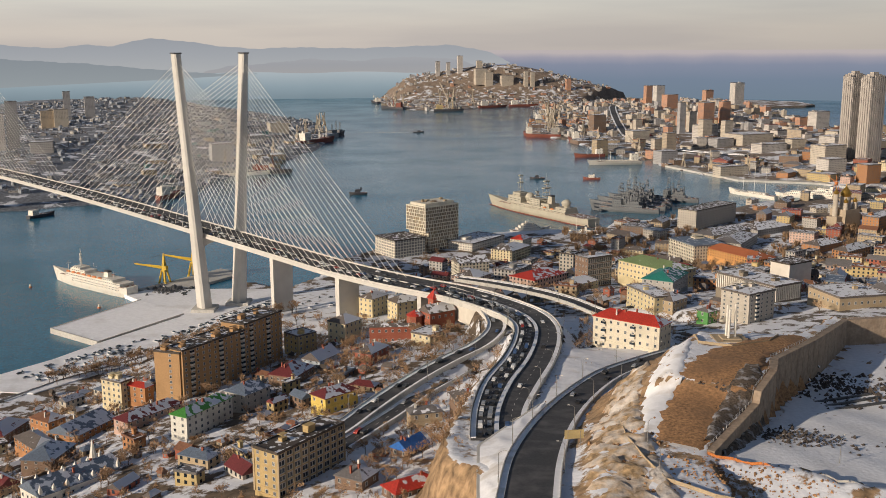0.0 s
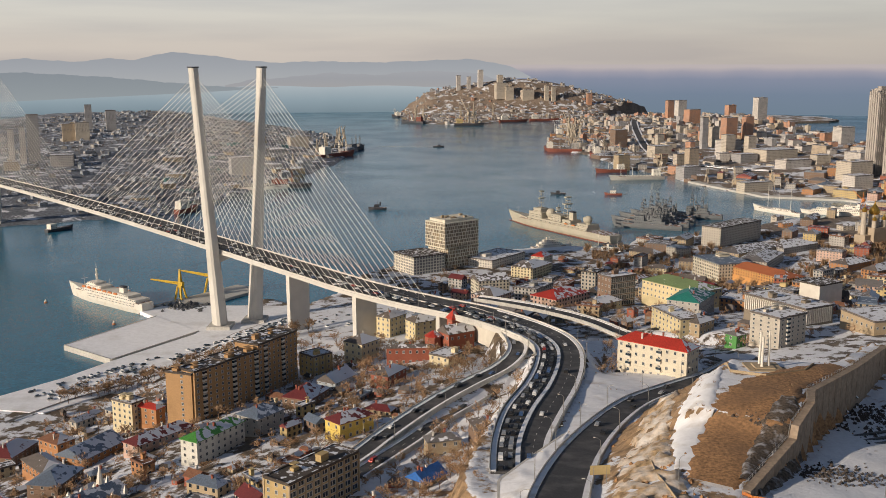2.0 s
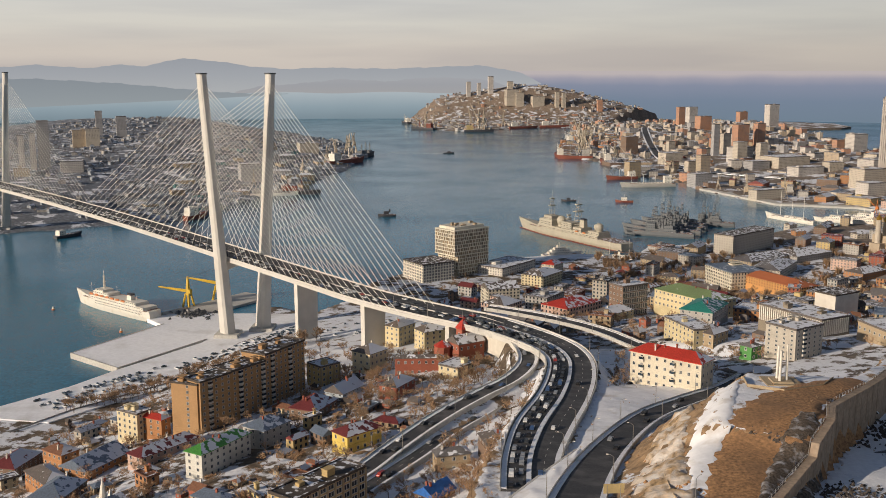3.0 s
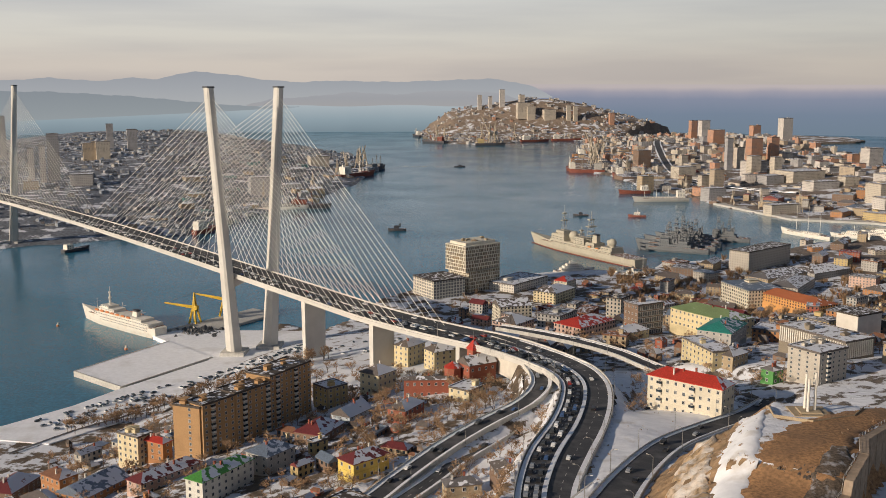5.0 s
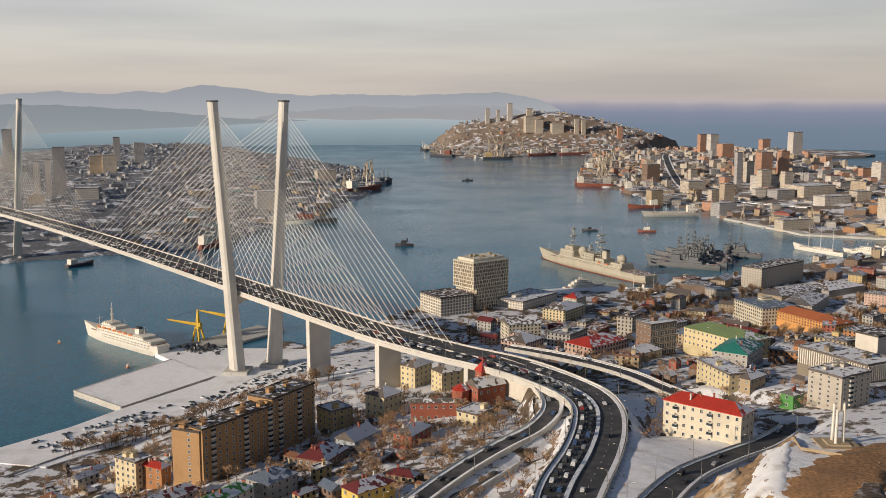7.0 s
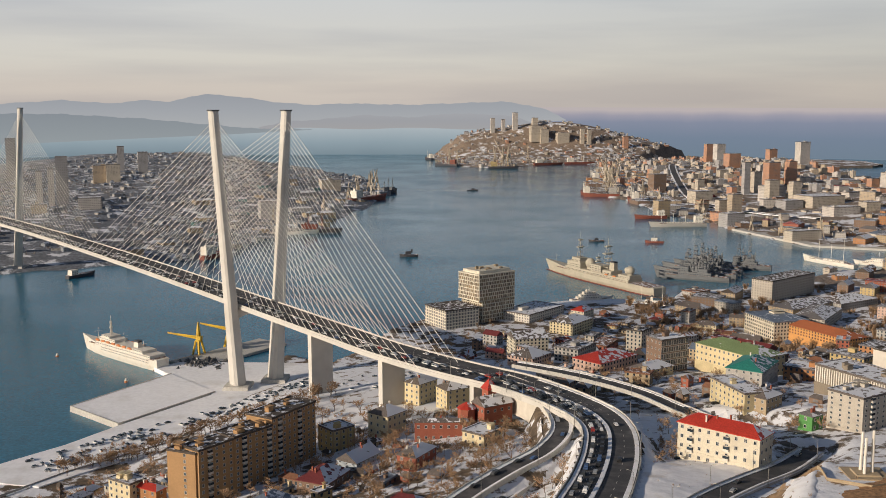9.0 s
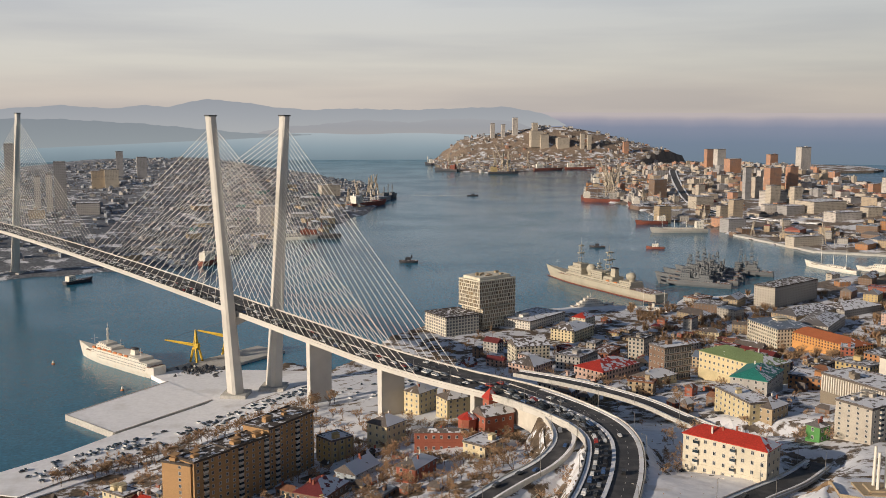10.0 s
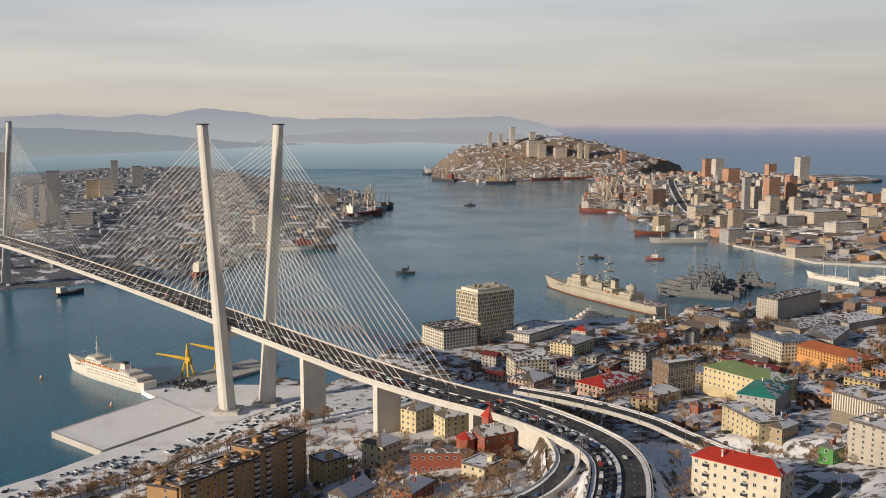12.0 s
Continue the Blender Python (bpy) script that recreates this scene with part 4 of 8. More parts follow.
building("red brick church with a snowed roof", -4.2, 637.5, 45.7, 19.5, 13.0, 13.5, 33.7, REDBRICK, "gable", SNOWROOF, 2, near=True, cat="church")
building("yellow old apartment house with a snowed roof", -52.3, 718.9, 33.8, 18.8, 12.7, 14.7, 54.9, YELLOWPALE, "hip", SNOWROOF, 4, near=True, cat="house")
building("yellow old apartment house with a dark snowed roof", -28.6, 698.2, 37.8, 20.2, 13.5, 13.0, 34.1, YELLOWPALE, "hip", SNOWROOF, 4, near=True, cat="house")
building("pale house with a flat snowy roof", -9.4, 596.1, 48.7, 16.8, 14.4, 7.6, 54.5, CREAM, "flat", SNOWROOF, 2, near=True, cat="house")
building("white four-storey apartment house with a red roof under snow", 103.2, 523.9, 66.4, 14.0, 40.0, 17.7, 52.1, WHITEWALL, "hip", REDROOF, 4, near=True, cat="apartment block", balcony=True)
building("eight-storey white-grey apartment block with a roof hut", 180.6, 570.0, 71.2, 23.5, 20.2, 17.9, 35.3, GREYPANEL, "flat", SNOWROOF, 7, near=True, cat="apartment block", balcony=True)
building("museum hall with white vertical slats", 210.9, 645.5, 67.8, 25.2, 50.2, 11.2, 30.7, DARKSTONE, "flat", SNOWROOF, 1, near=True, cat="museum", slats=True)
building("blank pale stage tower of the museum", 263.5, 732.7, 52.8, 25.5, 17.5, 18.6, 32.9, PALE, "flat", TAR, 0, near=True, cat="museum")
building("yellow four-storey house with a snowed roof", 138.2, 642.3, 57.5, 14.8, 36.6, 13.3, 18.5, YELLOWPALE, "flat", SNOWROOF, 4, near=True, cat="apartment block")
building("brown stone house with a snowed roof", 149.1, 630.3, 56.9, 16.8, 14.1, 12.1, 44.6, TANSTONE, "hip", SNOWROOF, 3, near=True, cat="house")
building("low house with bright green walls", 157.5, 572.2, 68.0, 8.5, 7.9, 8.0, 37.3, GREENWALL, "hip", GREYROOF, 2, near=True, cat="house")
building("yellow pavilion with a sloping snow-covered roof", 248.5, 589.6, 75.2, 34.4, 32.0, 8.3, 13.5, TANSTONE, "flat", SNOWROOF, 1, near=True, cat="pavilion")
building("white gabled house with an orange side wall", 26.1, 948.1, 11.3, 31.5, 22.2, 15.1, 18.7, WHITEWALL, "gable", SNOWROOF, 3, near=True, cat="house")
building("low long house beside the bridge", 24.8, 858.8, 26.6, 27.2, 24.0, 6.1, 54.4, PINK, "hip", SNOWROOF, 2, near=True, cat="house")
building("cream hospital with a snowed roof", 74.7, 1074.8, 2.7, 41.3, 27.0, 11.9, 56.9, CREAM, "hip", SNOWROOF, 4, near=True, cat="house")
building("small tower house with a red roof", 88.8, 1112.2, 2.7, 20.7, 16.2, 15.0, 55.6, WHITEWALL, "hip", REDROOF, 3, near=True, cat="house")
building("pink house with bright red roofs", 79.8, 809.6, 37.1, 43.5, 26.7, 7.1, 45.5, PINK, "hip", REDROOF, 2, near=True, cat="house")
building("grey stone office with a dark flat roof", 124.5, 945.4, 14.3, 19.6, 14.9, 20.7, 56.0, GREYPANEL, "flat", TAR, 4, near=True, cat="office block")
building("brown tower block with a glazed black front", 123.3, 795.5, 38.6, 25.2, 16.4, 24.4, 31.8, BROWNWALL, "flat", SNOWROOF, 5, near=True, cat="office block", curtain=True)
building("low yellow house with a dark snowed roof", 107.2, 767.8, 43.1, 30.8, 15.1, 4.5, 38.4, YELLOWPALE, "hip", SNOWROOF, 2, near=True, cat="house")
building("yellow barrack with a pale green roof", 171.5, 778.0, 46.1, 26.9, 57.7, 13.5, 35.9, YELLOWPALE, "hip", PALEGREEN, 3, near=True, cat="house")
building("grey house with a teal roof", 163.8, 711.8, 54.8, 36.2, 23.0, 10.4, 59.3, GREYWALL, "hip", TEAL, 3, near=True, cat="house")
building("orange plastered long house with an orange roof", 309.9, 1016.1, 12.3, 27.4, 77.6, 8.2, 29.2, ORANGEWALL, "hip", ORANGEROOF, 3, near=True, cat="house")
building("white classical theatre front", 277.2, 1062.2, 2.5, 38.7, 51.3, 20.9, 18.3, WHITEWALL, "flat", LEADEN, 4, near=False, cat="theatre")
building("white slab block with a roof hut", 346.5, 1282.4, 2.7, 95.0, 27.4, 24.8, 43.3, GREYPANEL, "flat", TAR, 8, near=False, cat="office block")


def hotel_tower(label, x, y, z, w, d, h, yaw, floors):
    """A tower of bronze glass behind an uneven grid of pale stone bands and fins; its upper half juts out over the lower."""
    r = random.Random(77)
    ob = thing("hotel", label, "hotel", pose(x, y, z, 0, 0, yaw))
    PLACED.append((x, y, math.hypot(w, d) / 2))
    fh, half = h / (floors + 1), floors // 2
    for name, x0, f0, f1 in (("lower_block", -w / 2 + 4.5, 0, half), ("upper_block", -w / 2, half, floors)):
        bm = bmesh.new()
        box(bm, x0, w / 2, -d / 2, d / 2, -8 if f0 == 0 else f0 * fh, f1 * fh)
        body = part(name, mesh_of(name, bm, BRONZE), ob)
        for f in range(f0, f1 + 1):
            bm = bmesh.new()
            t = 0.55 if f not in (half, floors) else 1.0
            box(bm, x0 - 0.5, w / 2 + 0.5, -d / 2 - 0.5, d / 2 + 0.5, f * fh - t, f * fh + 0.25)
            part("floor_band", mesh_of("floor_band", bm, HOTEL), body)
        for turn, a, b, off in ((0, x0, w / 2, d / 2), (180, -w / 2, -x0, d / 2), (90, -d / 2, d / 2, w / 2), (270, -d / 2, d / 2, -x0)):
            for f in range(f0, f1):
                bm = bmesh.new()
                p = a
                while p < b - 0.6:
                    q = r.choice((0.35, 0.5, 0.9))
                    box(bm, p, min(p + q, b), -off - 0.42, -off + 0.1, f * fh, (f + 1) * fh)
                    p += q + r.choice((1.8, 2.4, 3.2))
                tagged(part("facade_grid", mesh_of("facade_grid", bm, HOTEL), body, pose(0, 0, 0, 0, 0, turn)), kind="stuff")
    bm = bmesh.new()
    box(bm, -w * 0.44, w * 0.42, -d * 0.40, d * 0.40, floors * fh, floors * fh + 3.4)
    part("roof_storey", mesh_of("roof_storey", bm, HOTEL), ob)
    for k in range(9):
        bm = bmesh.new()
        q = r.uniform(1.0, 2.6)
        box(bm, -q, q, -q * 0.7, q * 0.7, 0, r.uniform(1.0, 2.4))
        part("roof_unit", mesh_of("roof_unit", bm, TANSTONE), ob, pose(r.uniform(-0.36, 0.36) * w, r.uniform(-0.3, 0.3) * d, floors * fh + 3.3))
    return ob


BRONZE = mat("bronze_glass", (0.25, 0.21, 0.165), 0.22, grain=0.35, vary=0.5, bump=0.0, second=(0.34, 0.25, 0.14), patch=0.06, amount=0.5)
hotel_tower("glass and stone hotel tower with a warm facade", -12.6, 1131.4, 2.9, 50.2, 33.3, 55.5, 41.8, 13)
building("low hotel wing with a blank pale front", -48.9, 1097.2, 2.9, 40.5, 41.5, 19.5, 35.4, HOTEL, "flat", TAR, 4, near=False, cat="hotel")
building("long low waterfront terminal", 37.5, 1143.9, 2.9, 67.8, 38.1, 9.0, 53.8, PALE, "flat", SNOWROOF, 3, near=False, cat="terminal")
building("grey theatre hall with a curved roof", 338.1, 1126.7, 3.3, 73.0, 32.9, 11.6, 58.3, GREYPANEL, "hip", GREYROOF, 3, near=False, cat="theatre")
building("low dark house with a snowed roof", 400.4, 1222.5, 3.5, 67.4, 36.7, 8.4, 35.5, GREYWALL, "hip", SNOWROOF, 2, near=False, cat="house")
building("long low house with a dark roof", 339.8, 1185.9, 3.0, 80.6, 30.8, 9.5, 40.4, TANSTONE, "hip", GREYROOF, 2, near=False, cat="house")
building("orange brick house among trees", 428.0, 1097.4, 5.5, 43.9, 22.9, 9.0, 36.3, ORANGEBRICK, "hip", SNOWROOF, 2, near=False, cat="house")
building("orange brick house on the wooded slope", 432.6, 1027.9, 12.6, 46.8, 17.6, 9.6, 39.5, ORANGEBRICK, "hip", SNOWROOF, 2, near=False, cat="house")
building("orange brick apartment house on the slope", 534.7, 1193.2, 13.0, 59.2, 19.9, 17.8, 44.4, ORANGEBRICK, "flat", SNOWROOF, 4, near=False, cat="apartment block")


def ribbed_tower(label, x, y, z, w, d, h, yaw):
    """A tall residential tower of bowed pale bays between dark glazed slots, with a stepped crown."""
    ob = thing("tower_block", label, "tower block", pose(x, y, z, 0, 0, yaw))
    PLACED.append((x, y, math.hypot(w, d) / 2))
    bm = bmesh.new()
    box(bm, -w / 2, w / 2, -d / 2, d / 2, -60, h * 0.985)
    part("core", mesh_of("core", bm, FARSLOT), ob)
    for turn, length, off in ((0, w, d / 2), (90, d, w / 2), (180, w, d / 2), (270, d, w / 2)):
        n = max(4, round(length / 5.0))
        for k in range(n):
            bm = bmesh.new()
            x0 = -length / 2 + (k + 0.12) * length / n
            x1 = -length / 2 + (k + 0.88) * length / n
            top = h * (1.0 if 0 < k < n - 1 else 0.965)
            out = 0.7 + 0.8 * math.sin(math.pi * (k + 0.5) / n)
            box(bm, x0, x1, -off - out, -off + 0.2, -60, top)
            part("bay", mesh_of("bay", bm, TOWERBAY), ob, pose(0, 0, 0, 0, 0, turn))
    for k, (q, t) in enumerate(((0.62, 1.02), (0.36, 1.05))):
        bm = bmesh.new()
        box(bm, -w * q / 2, w * q / 2, -d * q / 2, d * q / 2, h * 0.98, h * t)
        part("crown", mesh_of("crown", bm, TOWERBAY), ob)
    return ob


TOWERBAY = plaster("pale_tower_bays", (0.40, 0.36, 0.325))
FARSLOT = mat("dark_glazed_slots", (0.10, 0.10, 0.11), 0.3, grain=0.4, bump=0.0)
ribbed_tower("pale ribbed twin tower block beyond the harbour", 809.0, 1969.8, 55.0, 34.5, 26, 125.3, 24.0)
ribbed_tower("pale ribbed twin tower block beyond the harbour", 825.2, 1920.5, 55.0, 36.4, 27, 124.4, 24.0)
building("orange tower block beyond the harbour", 798.7, 3900.5, 48.0, 27.8, 19.5, 43.4, 24.0, ORANGETOWER, "flat", SNOWROOF, 12, near=False, cat="apartment block")
building("pale tower block beyond the harbour", 883.4, 4099.4, 48.0, 39.0, 27.3, 36.5, 24.0, PALETOWER, "flat", SNOWROOF, 10, near=False, cat="apartment block")
building("orange tower block beyond the harbour", 752.3, 3314.2, 42.0, 44.0, 30.8, 40.7, 24.0, ORANGETOWER, "flat", SNOWROOF, 9, near=False, cat="apartment block")
building("orange tower block beyond the harbour", 919.3, 3473.5, 48.0, 31.4, 22.0, 42.6, 24.0, ORANGETOWER, "flat", SNOWROOF, 14, near=False, cat="apartment block")
building("orange tower block beyond the harbour", 723.3, 2741.8, 34.0, 36.4, 25.5, 52.2, 24.0, ORANGETOWER, "flat", SNOWROOF, 12, near=False, cat="apartment block")
building("orange tower block beyond the harbour", 789.2, 2797.1, 36.0, 26.6, 18.6, 50.2, 24.0, ORANGETOWER, "flat", SNOWROOF, 14, near=False, cat="apartment block")
building("pale round tower beyond the harbour", 957.8, 3261.6, 48.0, 37.2, 26.0, 74.4, 24.0, PALETOWER, "flat", SNOWROOF, 20, near=False, cat="apartment block")
building("grey tower block beyond the harbour", 628.6, 2627.8, 24.0, 17.5, 12.2, 68.0, 24.0, FARGREY, "flat", SNOWROOF, 16, near=False, cat="apartment block")
building("cream apartment block beyond the harbour", 664.8, 2667.5, 24.0, 22.8, 16.0, 42.0, 24.0, FARCREAM, "flat", SNOWROOF, 9, near=False, cat="apartment block")
building("cream apartment block beyond the harbour", 639.4, 2425.3, 18.0, 27.6, 19.3, 43.8, 24.0, FARCREAM, "flat", SNOWROOF, 9, near=False, cat="apartment block")
building("pale slab block beyond the harbour", 650.5, 2465.4, 18.0, 51.3, 35.9, 27.8, 24.0, PALETOWER, "flat", SNOWROOF, 5, near=False, cat="apartment block")
building("cream slab block beyond the harbour", 691.3, 2422.3, 18.0, 23.0, 16.1, 41.0, 24.0, FARCREAM, "flat", SNOWROOF, 8, near=False, cat="apartment block")
building("brick apartment block beyond the harbour", 991.7, 2671.3, 14.0, 25.4, 17.8, 39.1, 24.0, FAROCHRE, "flat", SNOWROOF, 9, near=False, cat="apartment block")
building("white terraced block beyond the harbour", 973.3, 2580.2, 16.0, 44.0, 30.8, 55.1, 24.0, PALETOWER, "flat", SNOWROOF, 8, near=False, cat="apartment block")
building("orange brick block beyond the harbour", 961.7, 2672.1, 14.0, 25.4, 17.8, 36.1, 24.0, ORANGETOWER, "flat", SNOWROOF, 6, near=False, cat="apartment block")
building("cream long block beyond the harbour", 710.4, 2304.7, 12.0, 88.9, 62.2, 25.9, 24.0, FARCREAM, "flat", SNOWROOF, 4, near=False, cat="apartment block")
building("white long block beyond the harbour", 861.7, 2163.5, 12.0, 65.3, 45.7, 31.7, 24.0, PALETOWER, "flat", SNOWROOF, 5, near=False, cat="apartment block")
building("cream office block beyond the harbour", 748.0, 1921.0, 10.0, 54.4, 38.1, 37.0, 24.0, FARCREAM, "flat", SNOWROOF, 6, near=False, cat="apartment block")
building("pale office block beyond the harbour", 869.4, 2001.8, 12.0, 56.7, 39.7, 36.2, 24.0, FAROCHRE, "flat", SNOWROOF, 6, near=False, cat="apartment block")
building("white long institute beyond the harbour", 702, 2135, 8.0, 68, 34, 22, 24.0, PALETOWER, "flat", SNOWROOF, 6, near=False, cat="apartment block")
building("orange brick block beyond the harbour", 724.8, 1678.0, 8.0, 31.8, 22.3, 28.8, 24.0, ORANGEBRICK, "flat", SNOWROOF, 4, near=False, cat="apartment block")
building("white slab block beyond the harbour", 718.2, 1825.5, 8.0, 43.2, 30.2, 22.9, 24.0, PALETOWER, "flat", SNOWROOF, 4, near=False, cat="apartment block")
building("cream apartment block beyond the harbour", 478.7, 2221.8, 8.0, 21.1, 14.8, 25.2, 24.0, FARCREAM, "flat", SNOWROOF, 6, near=False, cat="apartment block")
building("tan apartment block beyond the harbour", 500.8, 2197.4, 8.0, 25.0, 17.5, 39.9, 24.0, FAROCHRE, "flat", SNOWROOF, 8, near=False, cat="apartment block")
building("grey car park beyond the harbour", 453.1, 2014.9, 4.0, 40.1, 28.0, 22.9, 24.0, FARGREY, "flat", SNOWROOF, 5, near=False, cat="apartment block")
building("tan port building beyond the harbour", 345.1, 2177.9, 3.0, 28.9, 20.3, 32.2, 24.0, TANSTONE, "flat", SNOWROOF, 4, near=False, cat="apartment block")
building("brown port block beyond the harbour", 424.5, 2739.9, 4.0, 39.0, 27.3, 49.3, 24.0, BROWNWALL, "flat", SNOWROOF, 6, near=False, cat="apartment block")
building("cream terminal with tall openings beyond the harbour", 527.0, 1806.5, 3.0, 64, 22.0, 17.0, 24.0, FARCREAM, "flat", SNOWROOF, 2, near=False, cat="apartment block")
building("grey long building beyond the harbour", 638.9, 2279.6, 8.0, 47.5, 33.2, 20.6, 24.0, FARGREY, "flat", SNOWROOF, 4, near=False, cat="apartment block")
building("cream block beyond the harbour", 480.5, 2456.2, 8.0, 48.8, 34.2, 24.9, 24.0, FARCREAM, "flat", SNOWROOF, 5, near=False, cat="apartment block")
building("cream block beyond the harbour", 532.0, 2721.2, 14.0, 20.7, 14.5, 27.6, 24.0, FARCREAM, "flat", SNOWROOF, 6, near=False, cat="apartment block")
building("orange block beyond the harbour", 663.3, 2776.2, 22.0, 23.8, 16.6, 25.0, 24.0, ORANGETOWER, "flat", SNOWROOF, 8, near=False, cat="apartment block")
building("cream block beyond the harbour", 660.7, 3036.1, 20.0, 28.9, 20.2, 27.3, 24.0, FARCREAM, "flat", SNOWROOF, 7, near=False, cat="apartment block")
building("pale block beyond the harbour", 605.1, 3372.5, 20.0, 35.2, 24.7, 26.4, 24.0, PALETOWER, "flat", SNOWROOF, 5, near=False, cat="apartment block")
building("pale block beyond the harbour", 481.9, 2967.7, 5.0, 28.2, 19.7, 20.1, 24.0, PALETOWER, "flat", SNOWROOF, 4, near=False, cat="apartment block")
building("pale tower block on the far headland", -23.8, 4566.4, 130.8, 18.2, 12.7, 47.9, 15.0, PALETOWER, "flat", SNOWROOF, 16, near=False, cat="apartment block")
building("pale tower block on the far headland", 23.7, 4565.6, 135.7, 15.9, 11.1, 37.8, 15.0, PALETOWER, "flat", SNOWROOF, 12, near=False, cat="apartment block")
building("pale tower block on the far headland", 76.3, 4567.9, 140.6, 22.7, 15.9, 62.9, 15.0, PALETOWER, "flat", SNOWROOF, 18, near=False, cat="apartment block")
building("pale tower block on the far headland", 164.7, 4568.7, 135.4, 25.0, 17.5, 45.3, 15.0, FARCREAM, "flat", SNOWROOF, 14, near=False, cat="apartment block")
building("pale tower block on the far headland", 167.0, 4464.6, 108.2, 53.1, 37.2, 39.4, 15.0, FARCREAM, "flat", SNOWROOF, 9, near=False, cat="apartment block")
building("pale tower block on the far headland", 202.1, 4458.4, 98.3, 35.4, 24.8, 34.5, 15.0, FARCREAM, "flat", SNOWROOF, 9, near=False, cat="apartment block")
building("pale tower block on the far headland", 282.4, 4464.6, 88.1, 53.1, 37.2, 29.6, 15.0, FARCREAM, "flat", SNOWROOF, 6, near=False, cat="apartment block")
building("pale tower block on the far headland", 367.6, 4452.2, 87.9, 17.7, 12.4, 49.3, 15.0, FARCREAM, "flat", SNOWROOF, 9, near=False, cat="apartment block")
building("pale tower block on the far headland", 397.7, 4452.2, 87.9, 17.7, 12.4, 44.5, 15.0, FARCREAM, "flat", SNOWROOF, 9, near=False, cat="apartment block")
building("pale tower block on the far headland", 556.1, 4453.7, 62.8, 22.1, 15.5, 39.6, 15.0, ORANGETOWER, "flat", SNOWROOF, 8, near=False, cat="apartment block")
building("apartment block across the bay", -982.3, 2484.9, 62.0, 41.2, 28.9, 22, 24.0, FAROCHRE, "flat", SNOWROOF, 6, near=False, cat="apartment block")
building("apartment block across the bay", -951.8, 2481.0, 62.0, 33.0, 23.1, 25, 24.0, FARCREAM, "flat", SNOWROOF, 6, near=False, cat="apartment block")
building("apartment block across the bay", -1095.9, 2907.2, 75.0, 19, 15, 38, 24.0, FARGREY, "flat", SNOWROOF, 8, near=False, cat="apartment block")
building("apartment block across the bay", -1009.9, 2850.0, 62.0, 27.1, 19.0, 38.2, 24.0, FARGREY, "flat", SNOWROOF, 10, near=False, cat="apartment block")
building("apartment block across the bay", -794.3, 1979.8, 25.0, 30.0, 21.0, 28.1, 24.0, FARGREY, "flat", SNOWROOF, 7, near=False, cat="apartment block")
building("apartment block across the bay", -886.2, 2044.9, 24.0, 23.3, 16.3, 103.7, 24.0, FARGREY, "flat", SNOWROOF, 20, near=False, cat="apartment block")
building("apartment block across the bay", -894.9, 1961.4, 16.0, 11.1, 7.7, 87.2, 24.0, PALETOWER, "flat", SNOWROOF, 22, near=False, cat="apartment block")
building("apartment block across the bay", -891.0, 2004.0, 16.0, 11.3, 7.9, 89.0, 24.0, PALETOWER, "flat", SNOWROOF, 22, near=False, cat="apartment block")
building("apartment block across the bay", -862.5, 1885.8, 12.0, 28.2, 19.8, 34.5, 24.0, FAROCHRE, "flat", SNOWROOF, 8, near=False, cat="apartment block")
building("apartment block across the bay", -795.0, 1959.1, 20.0, 42.1, 29.5, 33.4, 24.0, PALETOWER, "flat", SNOWROOF, 8, near=False, cat="apartment block")
building("apartment block across the bay", -1292.2, 2647.8, 20.0, 24.7, 17.3, 123.0, 24.0, FARGREY, "flat", SNOWROOF, 18, near=False, cat="apartment block")
building("apartment block across the bay", -446.9, 1989.2, 18.0, 41.4, 29.0, 28.2, 24.0, FARGREY, "flat", SNOWROOF, 6, near=False, cat="apartment block")
building("apartment block across the bay", -437.5, 2634.0, 6.0, 49.9, 34.9, 35.6, 24.0, FARCREAM, "flat", SNOWROOF, 4, near=False, cat="apartment block")
building("old brick house with a maroon metal roof", -257.3, 546.0, 6.5, 25.4, 16.2, 6.6, 80.1, BROWNWALL, "hip", MAROON, 3, near=True, cat="house")
building("low brick works with a grey metal roof", -198.7, 467.3, 25.6, 22.9, 16.3, 5.7, 80.7, BROWNWALL, "hip", LEADEN, 2, near=True, cat="house")
# ---- the many other houses ----
RISE = curve([(673, 3830, 0, 11), (560, 3300, 0, 11), (497, 2775, 0, 11), (478, 2520, 0, 11), (490, 2350, 0, 11), (560, 2180, 0, 10), (640, 2080, 0, 9)], 40)
RISE = [(x, y, float(base_height(np.array(x), np.array(y))) + 3.0, w) for x, y, _, w in RISE]
strip("road_hill", RISE, ASPHALT, None, thick=4.0, label="far road climbing the peninsula between snow banks")
for share in (-0.9, 0.95):
    side_wall("snow_bank", RISE, BANKSNOW, bpy.data.objects["road_hill"], share, 4.0, 0.5, 1.0, "ploughed snow beside the far road")
PLACED += [(x, y, 15) for x, y, _, _ in RISE]
WALLS = [CREAM, PINK, GREYWALL, TANSTONE, BROWNWALL, ORANGEBRICK, REDBRICK, BROWNWALL, OCHRE, TANSTONE, GREYPANEL]
ROOFS = [SNOWROOF, SNOWROOF, TAR, GREYROOF, RUST, LEADEN, MAROON, GREYROOF]


def free(x, y, r):
    for a, b, c in PLACED:
        if (a - x) ** 2 + (b - y) ** 2 < (c + r) ** 2:
            return False
    for line in (MAIN, RAMP, STREET, EXIT, CROSS, DECK[-40:]):
        for px, py, pz, pw in line[::2]:
            if (px - x) ** 2 + (py - y) ** 2 < (pw + r + 4) ** 2:
                return False
    return True


